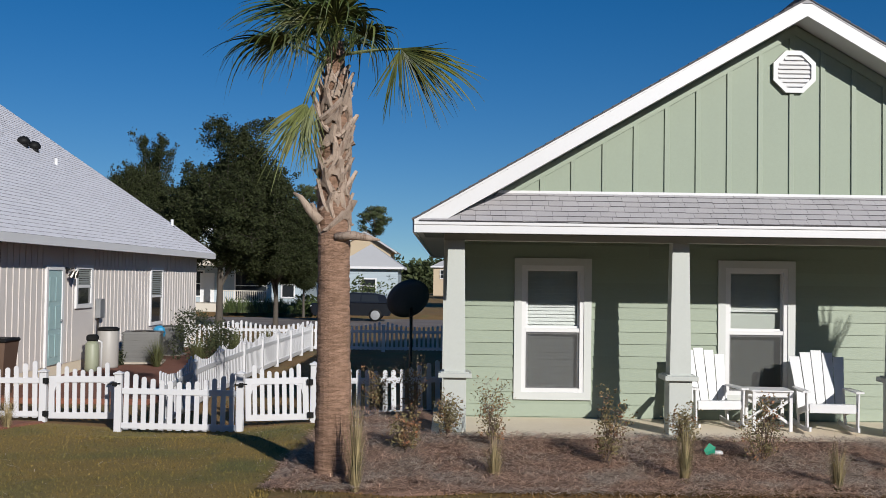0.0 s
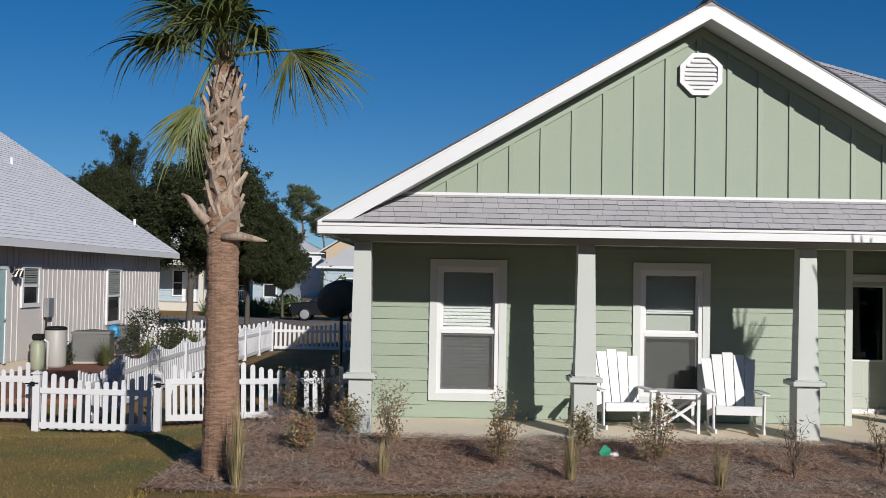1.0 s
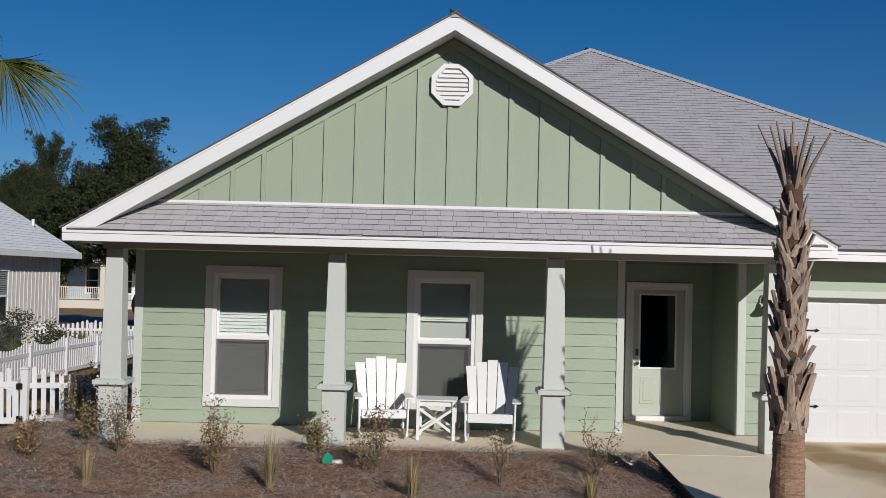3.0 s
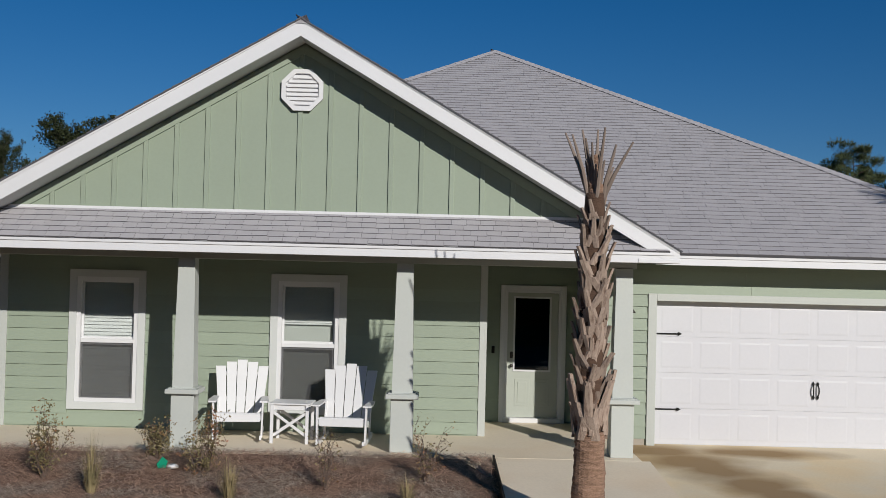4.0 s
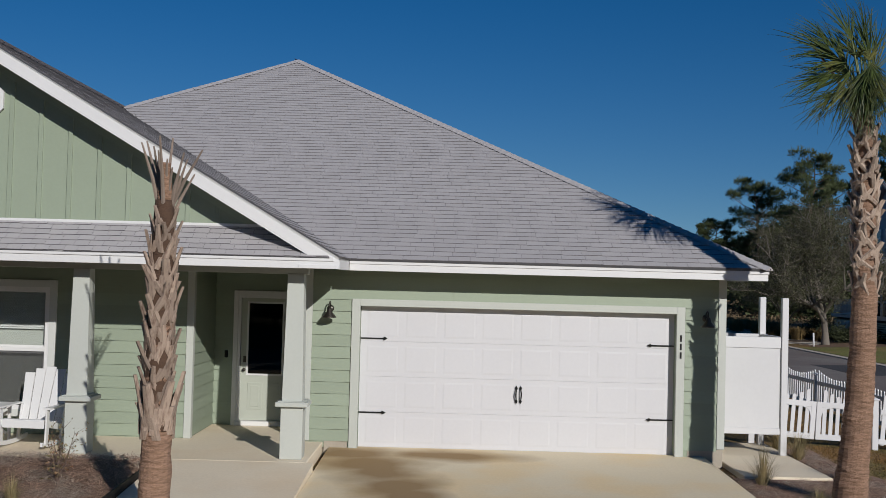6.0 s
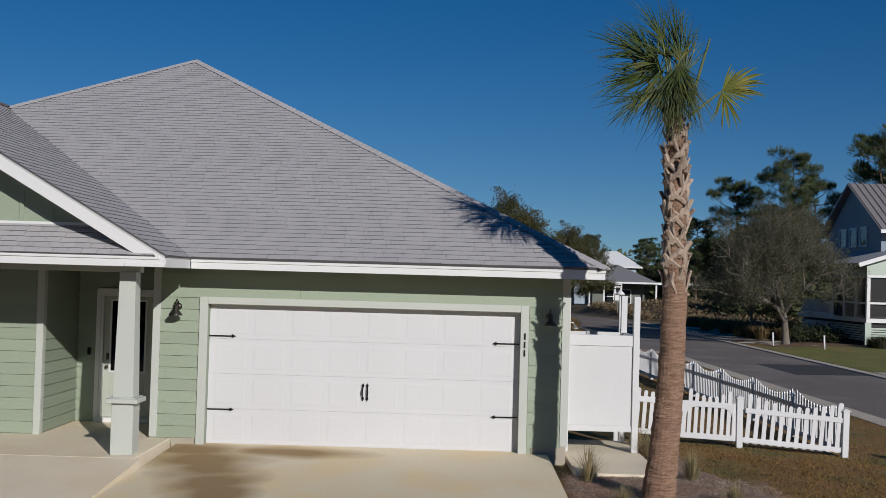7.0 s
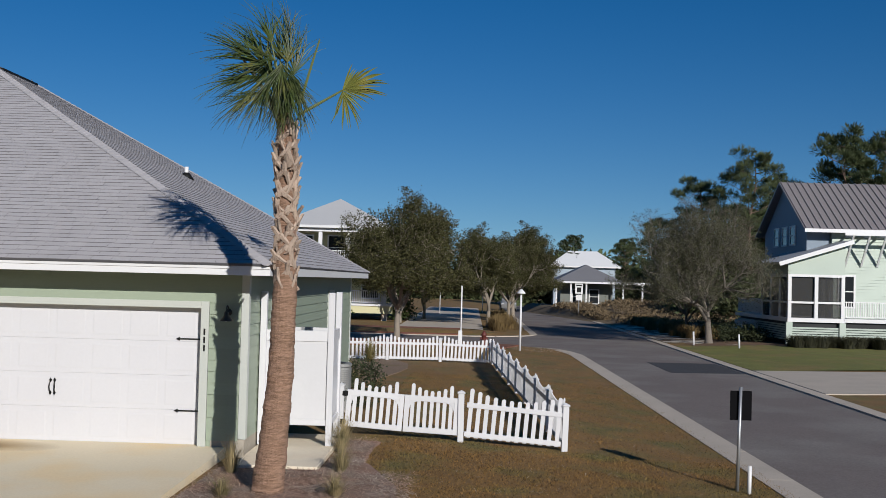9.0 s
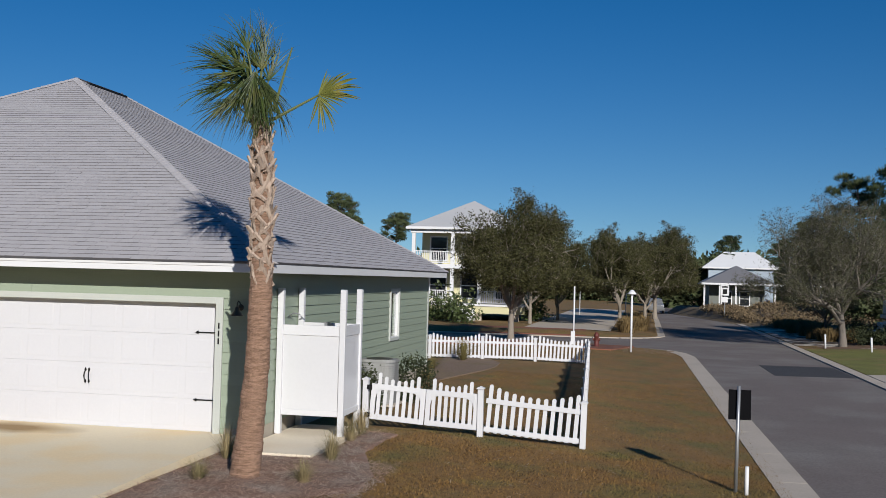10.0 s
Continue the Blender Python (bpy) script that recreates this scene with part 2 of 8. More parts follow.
def part(name, shape, mat, parent, label="", m=None, smooth=False, kind=""):
    me = shape.mesh(name, mat, smooth) if isinstance(shape, Shape) else shape
    ob = new(name, me)
    ob.parent = parent
    ob.matrix_parent_inverse = PLACE[parent.name].inverted()
    ob.matrix_basis = m if m is not None else Matrix()
    PLACE[ob.name] = ob.matrix_basis.copy()
    return tagged(ob, label, "", "", kind)


def single(name, shape, mat, label, category, group="", kind="", smooth=False, m=None):
    ob = new(name, shape.mesh(name, mat, smooth) if isinstance(shape, Shape) else shape)
    if m is not None:
        ob.matrix_basis = m
    PLACE[ob.name] = ob.matrix_basis.copy()
    return tagged(ob, label, category, group, kind)


def copied(ob, m):
    made = copy_thing(ob, m)
    PLACE[made.name] = m
    return made


def smoothstep(a, b, x):
    t = min(1.0, max(0.0, (x - a) / (b - a)))
    return t * t * (3 - 2 * t)


def ground_z(x, y):
    """Height of the open ground."""
    z = 0.04 - 0.32 * smoothstep(17.2, 24.2, x)
    z -= 0.06 * smoothstep(-1.5, -6.0, x) * (1 - smoothstep(20, 26, y))
    z -= 0.10 * smoothstep(20, 40, y) * (1 - smoothstep(17.2, 24.2, x))
    e = 1.5 * smoothstep(62.6, 64.0, y) + (0.10 + 0.0135 * (min(max(y, 6), 50) - 18)) * (1 - smoothstep(53, 62, y))
    z -= 0.14 * smoothstep(24.30 - e, 24.42 - e, x) * (1 - smoothstep(30.0, 30.1, x))
    z += 0.15 * smoothstep(30.1, 36, x)
    z -= 0.13 * math.exp(-((x + 4.1) / 1.6) ** 2) * smoothstep(15.8, 17.0, y) * (1 - smoothstep(18.5, 20, y))
    for cx, cy, far in ((20.5, 49.1, False), (19.0, 66.3, True)):
        if cx < x < cx + 4.5 and (62.3 < y < cy if far else cy < y < 53.4):
            z += (-0.42 - z) * smoothstep(3.85, 4.15, math.hypot(x - cx, y - cy))
    w = 7.0 * (1 - smoothstep(3.0, 6.0, x))
    cross = smoothstep(52.9, 53.4, y) * (1 - smoothstep(62.0 + w, 64.5 + w, y)) * (1 - smoothstep(24.4, 24.7, x))
    front = smoothstep(-9.6, -9.0, y) * (1 - smoothstep(4.4, 5.2, y)) * (1 - smoothstep(24.4, 24.7, x))
    return z + (-0.42 - z) * max(cross, front)


def bed_rise(x, y):
    """How far the mulch before the porch stands above the open ground."""
    return 0.03 + 0.185 * smoothstep(12.6, 14.7, y) if -1.7 < x < 7.4 and 12.4 < y < 14.9 or -1.5 < x < -0.2 and 12.4 < y < 17.6 else 0.0

# ---- ground, roads ----


def steps(*spans):
    out = []
    for a, b, d in spans:
        k = max(1, round((b - a) / d))
        out += [a + (b - a) * i / k for i in range(k)]
    return out + [spans[-1][1]]


def lawn_material():
    m = material("dormant_lawn", (0.185, 0.103, 0.030), 0.95, 0.30, 1.3, 0.70, 22, 0.7, 60,
                 tint=(0.13, 0.106, 0.03), tint_scale=0.8, tint_at=(0.48, 0.70))
    return m


M["lawn"] = lawn_material()
gx = steps((-1500, -200, 130), (-200, -40, 16), (-40, -10, 2), (-10, 30.6, 0.4), (30.6, 60, 2), (60, 220, 16), (220, 1500, 128))
gx = sorted(gx + [22.82, 22.9, 30.02, 30.08] + [23.62 + 0.06 * i for i in range(18)])
gy = steps((-300, -20, 40), (-20, 8, 2), (8, 24, 0.5), (24, 48, 1.0), (48, 67, 0.3), (67, 130, 4), (130, 300, 17), (300, 3000, 300))
gy = sorted(gy + [-9.5, -9.2, 4.5, 4.8, 5.1, 52.9, 53.15, 53.4, 62.3, 62.6, 69.0, 69.3, 69.6])
gs = Shape()
gs.v = [(x, y, ground_z(x, y) + 0.012 * noise.noise((x * 1.3, y * 1.3, 0))) for y in gy for x in gx]
nx = len(gx)
gs.f = [[j * nx + i, j * nx + i + 1, (j + 1) * nx + i + 1, (j + 1) * nx + i] for j in range(len(gy) - 1) for i in range(nx - 1)]
ground = single("ground", gs, M["lawn"], "brown and green dormant lawn on sandy ground", "ground", kind="structure", smooth=True)

ROAD_Z = -0.31


def strip(name, x0, x1, y0, y1, z, mat, label, cat="road", thick=0.05):
    return single(name, Shape().box(x0, x1, y0, y1, z - thick, z), mat, label, cat, kind="structure")


strip("road", 23.75, 29.62, -60, 400, ROAD_Z, M["asphalt"], "grey asphalt residential street with pale edges")
strip("road", -300, 24.72, 53.4, 62.0, ROAD_Z + 0.002, M["asphalt"], "grey asphalt cross street behind the fenced yards")
strip("road", -300, 3.5, 62.005, 68.95, ROAD_Z + 0.002, M["asphalt"], "grey asphalt parking strip across the cross street")
strip("road", -300, 24.72, -9.0, 4.4, ROAD_Z + 0.002, M["asphalt"], "grey asphalt street before the houses")
strip("road", 20.2, 24.715, 48.8, 53.395, ROAD_Z - 0.001, M["asphalt"], "rounded corner of the grey asphalt street")
strip("road", 23.1, 24.718, 66.4, 400, ROAD_Z + 0.001, M["asphalt"], "widened lane of the grey asphalt street")
strip("road", 18.7, 24.715, 62.005, 66.395, ROAD_Z - 0.001, M["asphalt"], "rounded far corner of the grey asphalt street")
patch = single("road_patch", Shape().prism([(26.65, 40.0), (29.55, 40.4), (29.48, 45.3), (26.6, 45.1)], "z", ROAD_Z - 0.01, ROAD_Z + 0.006), M["asphalt_new"],
               "darker square asphalt patch in the street", "road patch", kind="structure")


def kerb_x(y):
    """Middle of the near kerb, which runs slightly aslant."""
    return 24.30 - 0.0135 * (max(y, 6) - 18)


def kerb(points, width, label):
    """Flat ribbon kerb of cast lengths along a line, each length a piece."""
    k = thing("kerb", label, "kerb", (*points[0], ROAD_Z), kind="structure")
    for (xa, ya), (xb, yb) in zip(points[:-1], points[1:]):
        d = Vector((xb - xa, yb - ya))
        side = Vector((-d.y, d.x)).normalized() * width / 2
        d2 = d.normalized() * 0.006
        s = Shape()
        a, b = Vector((xa, ya)) + d2, Vector((xb, yb)) - d2
        p = [(a - side), (b - side), (b + side), (a + side)]
        s.prism([(q.x, q.y) for q in p], "z", -0.42, -0.265)
        part("kerb_length", s, M["kerb"], k)
    return k


kerb([(kerb_x(y), y) for y in range(-12, 49, 3)] + [(23.6, 50.2), (23.1, 51.7), (22.1, 52.7), (20.5, 53.15)] + [(x, 53.18) for x in range(17, -50, -4)], 0.60,
     "pale concrete ribbon kerb between lawn and street")
kerb([(x, 62.3) for x in (7.0, 10.0, 13.0, 16.0)] + [(19.0, 62.3), (20.5, 62.6), (21.8, 63.45), (22.65, 64.7), (23.0, 66.3)] + [(23.0, y) for y in range(70, 122, 4)], 0.46, "pale concrete ribbon kerb round the far corner")
kerb([(29.85, y) for y in range(-12, 122, 3)], 0.46, "pale concrete ribbon kerb along the far side of the street")

# driveway, walk, porch slab
M["drive"] = material("driveway_concrete", (0.70, 0.605, 0.435), 0.85, 0.07, 0.5, 0.08, 30, 0.05, 120, tint=(0.72, 0.57, 0.35), tint_scale=0.8)


def stain_driveway(m, spots):
    """Brown water stains that run out from the downpipe corner over the slab."""
    n, ln = m.node_tree.nodes, m.node_tree.links
    bs = n["Principled BSDF"]
    old = bs.inputs["Base Color"].links[0].from_socket
    geo = n.new("ShaderNodeNewGeometry")
    wob = n.new("ShaderNodeTexNoise")
    wob.inputs["Scale"].default_value, wob.inputs["Detail"].default_value = 1.1, 5.0
    ln.new(geo.outputs["Position"], wob.inputs["Vector"])
    mx = n.new("ShaderNodeMix")
    mx.data_type = "RGBA"
    ln.new(old, mx.inputs["A"])
    mx.inputs["B"].default_value = (0.25, 0.148, 0.052, 1)
    total = None
    for x, y, rx, ry in spots:
        mp = n.new("ShaderNodeMapping")
        mp.vector_type = "TEXTURE"
        mp.inputs["Location"].default_value, mp.inputs["Scale"].default_value = (x, y, 0.15), (rx, ry, 5)
        ln.new(geo.outputs["Position"], mp.inputs["Vector"])
        d = n.new("ShaderNodeVectorMath")
        d.operation = "LENGTH"
        ln.new(mp.outputs[0], d.inputs[0])
        a = n.new("ShaderNodeMath")
        a.operation = "MULTIPLY_ADD"
        a.inputs[1].default_value, a.inputs[2].default_value = 1.0, -0.5
        ln.new(wob.outputs["Fac"], a.inputs[0])
        b = n.new("ShaderNodeMath")
        ln.new(d.outputs["Value"], b.inputs[0])
        ln.new(a.outputs[0], b.inputs[1])
        r = n.new("ShaderNodeMapRange")
        r.inputs["From Min"].default_value, r.inputs["From Max"].default_value = 1.22, 0.42
        ln.new(b.outputs[0], r.inputs["Value"])
        if total is None:
            total = r.outputs[0]
        else:
            q = n.new("ShaderNodeMath")
            q.operation = "MAXIMUM"
            ln.new(total, q.inputs[0])
            ln.new(r.outputs[0], q.inputs[1])
            total = q.outputs[0]
    k = n.new("ShaderNodeMath")
    k.operation = "MULTIPLY"
    k.inputs[1].default_value = 0.90
    ln.new(total, k.inputs[0])
    ln.new(k.outputs[0], mx.inputs["Factor"])
    ln.new(mx.outputs["Result"], bs.inputs["Base Color"])


stain_driveway(M["drive"], [(9.9, 16.25, 0.95, 0.65), (10.15, 15.6, 0.95, 0.85), (10.45, 14.9, 0.70, 0.95), (10.65, 14.1, 0.62, 0.9), (10.85, 13.4, 0.55, 0.9), (11.3, 16.3, 1.3, 0.45)])
drive = thing("driveway", "pale concrete driveway with brown water stains", "driveway", (12.4, 14, 0.1), kind="structure")
for ya, yb in ((16.90, 11.0), (10.996, 5.0)):
    s = Shape()
    xa, xb = 9.50, 15.28
    za, zb = 0.205 - (16.88 - ya) * 0.02, 0.205 - (16.88 - yb) * 0.02 if yb > 6 else 0.062
    s.add([(xa, yb, zb - 0.2), (xb, yb, zb - 0.2), (xb, ya, za - 0.2), (xa, ya, za - 0.2), (xa, yb, zb), (xb, yb, zb), (xb, ya, za), (xa, ya, za)],
          [(0, 3, 2, 1), (4, 5, 6, 7), (0, 1, 5, 4), (1, 2, 6, 5), (2, 3, 7, 6), (3, 0, 4, 7)])
    part("driveway_bay", s, M["drive"], drive)
walkway = thing("front_walk", "pale concrete walk from the driveway to the porch", "path", (8.4, 13, 0.1), kind="structure")
for ya, yb in ((14.897, 12.6), (12.596, 10.4), (10.396, 8.2)):
    za, zb = [0.2785 - 0.065 * (14.897 - y) if y >= 12.6 else 0.128 - 0.02 * (12.6 - y) for y in (ya, yb)]
    part("walk_bay", Shape().add([(7.42, yb, -0.1), (9.494, yb, -0.1), (9.494, ya, -0.1), (7.42, ya, -0.1), (7.42, yb, zb), (9.494, yb, zb), (9.494, ya, za), (7.42, ya, za)],
                                 [(0, 3, 2, 1), (4, 5, 6, 7), (0, 1, 5, 4), (1, 2, 6, 5), (2, 3, 7, 6), (3, 0, 4, 7)]), M["concrete"], walkway)
porch_slab = single("porch_slab", Shape().box(-0.16, 9.40, 14.90, 18.5, -0.1, 0.28, 0.012), M["concrete"], "pale concrete porch floor slab with a rounded edge", "porch floor", kind="structure")

# mulch beds
M["red_mulch"] = material("red_mulch", (0.19, 0.072, 0.042), 0.95, 0.25, 1.2, 0.45, 38, 1.0, 40)
M["mulch"] = material("pine_straw_mulch", (0.235, 0.138, 0.096), 0.95, 0.34, 1.8, 0.55, 30, 1.0, 40, tint=(0.265, 0.190, 0.148), tint_scale=1.3, tint_at=(0.46, 0.66), stretch=(1, 1.6, 1))


def bed(name, outline, label, rise=0.0, mat="mulch"):
    """A low mound of mulch with an uneven top and a wavy rim."""
    s = Shape()
    xs, ys = [p[0] for p in outline], [p[1] for p in outline]
    c = Vector((sum(xs) / len(xs), sum(ys) / len(ys)))
    rim = []
    for (ax, ay), (bx, by) in zip(outline, outline[1:] + outline[:1]):
        k = max(2, int(math.hypot(bx - ax, by - ay) / 0.2))
        for i in range(k):
            x, y = ax + (bx - ax) * i / k, ay + (by - ay) * i / k
            rim.append((x + 0.05 * noise.noise((x * 2, y * 2, 5)), y + 0.05 * noise.noise((x * 2, y * 2, 9))))
    n, rings = len(rim), 14
    for r in range(rings):
        t = 1 - r / rings
        for x, y in rim:
            px, py = c.x + (x - c.x) * t, c.y + (y - c.y) * t
            h = (0.05 + rise * smoothstep(12.6, 14.7, py)) * min(1, r / 1.0) + 0.02 * noise.noise((px * 2.5, py * 2.5, 2)) + 0.012 * noise.noise((px * 9, py * 9, 2))
            s.v.append((px, py, ground_z(px, py) - 0.01 + (h if r else -0.02)))
    s.v.append((c.x, c.y, ground_z(c.x, c.y) + 0.05))
    for r in range(rings - 1):
        for i in range(n):
            j = (i + 1) % n
            s.f.append([r * n + i, r * n + j, (r + 1) * n + j, (r + 1) * n + i])
    for i in range(n):
        s.f.append([(rings - 1) * n + i, (rings - 1) * n + (i + 1) % n, len(s.v) - 1])
    return single(name, s, M[mat], label, "mulch bed", kind="structure", smooth=True)


bed("mulch_bed", [(-2.1, 12.45), (-0.5, 12.0), (1.0, 12.35), (3.0, 12.7), (5.0, 12.5), (7.38, 12.1), (7.38, 14.86), (-0.1, 14.88), (-0.2, 17.9), (-1.2, 17.6), (-1.9, 14.6)],
    "brown pine straw mulch bed before the porch", 0.185)
bed("mulch_bed", [(15.32, 11.6), (17.2, 12.6), (18.25, 13.6), (18.15, 14.8), (17.55, 16.6), (17.5, 17.7), (17.6, 18.9), (17.05, 18.9), (16.9, 15.7), (15.32, 15.7)],
    "brown mulch bed round the palm beside the driveway")
bed("mulch_bed", [(-8.55, 15.3), (-7.6, 15.7), (-6.6, 16.7), (-6.25, 17.65), (-8.55, 17.72)], "red-brown mulch bed at the foot of the picket fence", 0.0, "red_mulch")

# ---- the green house ----
house = thing("house", "sage green single-storey house with grey shingle roof and white trim", "house", (7.8, 16.77, 0.0))
WALL_Y, COURSE = 16.77, 0.182


def wall_core(name, boxes, mat, label=""):
    s = Shape()
    for b in boxes:
        s.box(*b)
    return part(name, s, mat, house, label)


plank_shape = Shape().add([(0, -0.023, 0), (1, -0.023, 0), (1, -0.004, 0.19), (0, -0.004, 0.19), (0, 0, 0), (1, 0, 0), (1, 0, 0.19), (0, 0, 0.19)],
                          [(0, 1, 2, 3), (4, 7, 6, 5), (0, 4, 5, 1), (1, 5, 6, 2), (2, 6, 7, 3), (3, 7, 4, 0)])
PLANK = plank_shape.mesh("plank", M["siding"])


def clad(wall, origin, turn, length, z0, z1, holes):
    """Lap boards on a wall from origin along its turned x axis; holes are (a, b, za, zb)."""
    k = 0
    z = z0
    rng = random.Random(round(length * 100))
    while z < z1 - 0.03:
        spans = [(0.0, length)]
        for a, b, za, zb in holes:
            if za < z + 0.09 < zb:
                nxt = []
                for p, q in spans:
                    if b <= p or a >= q:
                        nxt.append((p, q))
                    else:
                        if a - p > 0.02:
                            nxt.append((p, a))
                        if q - b > 0.02:
                            nxt.append((b, q))
                spans = nxt
        top = min(1.0, (z1 - z) / 0.19)
        for p, q in spans:
            cuts = [p]
            if q - p > 3.8:
                cuts.append(p + 3.66 * rng.uniform(0.5, 0.98))
            cuts.append(q)
            for u, w in zip(cuts[:-1], cuts[1:]):
                m = pose(*origin, 0, 0, turn) @ Matrix.Translation((u + 0.001, 0, z - origin[2])) @ Matrix.Diagonal((w - u - 0.003, 1, top, 1))
                part("plank", PLANK, None, wall, m=m)
        z += COURSE
        k += 1


T = 0.15
Y1 = WALL_Y + T
W1, W2 = (1.13, 2.10, 0.64, 2.57), (4.17, 5.14, 0.64, 2.57)
wf = wall_core("front_wall", [(0.0, W1[0], WALL_Y, Y1, 0.28, 2.95), (W1[0], W1[1], WALL_Y, Y1, 0.28, W1[2]), (W1[0], W1[1], WALL_Y, Y1, W1[3], 2.95),
                              (W1[1], W2[0], WALL_Y, Y1, 0.28, 2.95), (W2[0], W2[1], WALL_Y, Y1, 0.28, W2[2]), (W2[0], W2[1], WALL_Y, Y1, W2[3], 2.95),
                              (W2[1], 7.33, WALL_Y, Y1, 0.28, 2.95)], M["siding_plain"])
GD = (9.93, 14.815, 0.2, 2.39)
wg = wall_core("garage_wall", [(9.10, GD[0], WALL_Y, Y1, 0.2, 2.95), (GD[0], GD[1], WALL_Y, Y1, GD[3], 2.95), (GD[1], 15.55, WALL_Y, Y1, 0.2, 2.95)], M["siding_plain"])
DR = (7.735, 8.675, 0.33, 2.48)
wd = wall_core("entry_wall", [(7.33, DR[0], 18.37, 18.52, 0.28, 2.95), (DR[0], DR[1], 18.37, 18.52, DR[3], 2.95), (DR[1], 9.10, 18.37, 18.52, 0.28, 2.95), (DR[0], DR[1], 18.37, 18.52, 0.28, 0.30)], M["siding_plain"])
we = wall_core("entry_side_wall", [(7.18, 7.33, Y1, 18.65, 0.28, 2.95)], M["siding_plain"])
wx = wall_core("entry_side_wall", [(9.10, 9.25, Y1, 18.65, 0.28, 2.95)], M["siding_plain"])
SW = (26.2, 27.1, 1.35, 2.55)
wr = wall_core("side_wall", [(15.40, 15.55, Y1, SW[0], 0.28, 2.95), (15.40, 15.55, SW[0], SW[1], 0.28, SW[2]), (15.40, 15.55, SW[0], SW[1], SW[3], 2.95), (15.40, 15.55, SW[1], 31.0, 0.28, 2.95)], M["siding_plain"])
wl = wall_core("side_wall", [(0.0, 0.15, Y1, 31.0, 0.28, 2.95)], M["siding_plain"])
wb = wall_core("back_wall", [(0.15, 15.40, 30.85, 31.0, 0.28, 2.95)], M["siding_plain"])
part("foundation", Shape().box(0.02, 7.3, WALL_Y + 0.02, 30.98, -0.1, 0.275).box(9.2, 15.53, WALL_Y + 0.19, 30.97, -0.1, 0.27).box(7.3, 9.2, 18.52, 30.97, -0.1, 0.272)
     .box(9.42, 9.78, WALL_Y - 0.012, WALL_Y + 0.1, 0.0, 0.30).box(15.02, 15.56, WALL_Y - 0.012, WALL_Y + 0.1, 0.0, 0.33).box(15.45, 15.56, WALL_Y + 0.1, 31.0, 0.0, 0.33), M["footing"], house, "bare concrete footing")
part("room_partition", Shape().box(0.2, 15.3, 20.6, 20.7, 0.28, 2.9).box(9.30, 9.4, 18.7, 20.6, 0.28, 2.9).box(0.2, 15.3, 26.0, 26.1, 0.28, 2.9), M["room"], house)
part("room_ceiling", Shape().box(0.16, 15.38, 18.7, 30.8, 2.86, 2.9).box(0.16, 7.1, WALL_Y + 0.16, 18.7, 2.86, 2.9), M["room"], house)
part("floor_finish", Shape().box(0.16, 7.1, WALL_Y + 0.16, 20.6, 0.28, 0.29), M["room"], house)

clad(wf, (0.0, WALL_Y, 0.28), 0, 7.33, 0.30, 2.93, [(0, 0.10, 0, 3), (1.04, 2.19, 0.55, 2.66), (4.08, 5.23, 0.55, 2.66), (7.25, 7.34, 0, 3)])
clad(wg, (9.10, WALL_Y, 0.28), 0, 6.45, 0.30, 2.95, [(0, 0.09, 0, 3), (0.70, 5.85, 0, 2.51), (6.36, 6.46, 0, 3)])
clad(wd, (7.33, 18.37, 0.28), 0, 1.77, 0.30, 2.93, [(0.32, 1.43, 0, 2.57)])
clad(we, (7.33, 16.80, 0.28), 90, 1.55, 0.30, 2.93, [])
clad(wx, (9.10, 18.35, 0.28), -90, 1.55, 0.30, 2.93, [])
clad(wr, (15.55, WALL_Y + 0.02, 0.28), 90, 14.2, 0.33, 2.95, [(0, 0.09, 0, 3), (SW[0] - 16.9, SW[1] - 16.67, SW[2] - 0.1, SW[3] + 0.1), (14.1, 14.2, 0, 3)])


def corner_trim(boxes, label=""):
    s = Shape()
    for b in boxes:
        s.box(*b, 0.004)
    return part("corner_trim", s, M["post"], house, label)


corner_trim([(-0.028, 0.10, WALL_Y - 0.03, WALL_Y, 0.28, 2.95)])
corner_trim([(7.25, 7.36, WALL_Y - 0.03, WALL_Y, 0.28, 2.95), (7.332, 7.36, WALL_Y, WALL_Y + 0.10, 0.28, 2.95)])
corner_trim([(9.07, 9.19, WALL_Y - 0.03, WALL_Y, 0.30, 2.95), (9.07, 9.098, WALL_Y, WALL_Y + 0.1, 0.28, 2.95)])
corner_trim([(15.46, 15.58, WALL_Y - 0.03, WALL_Y, 0.33, 2.95), (15.552, 15.58, WALL_Y, WALL_Y + 0.11, 0.33, 2.95)])
corner_trim([(15.552, 15.58, 30.9, 31.02, 0.33, 2.95)])


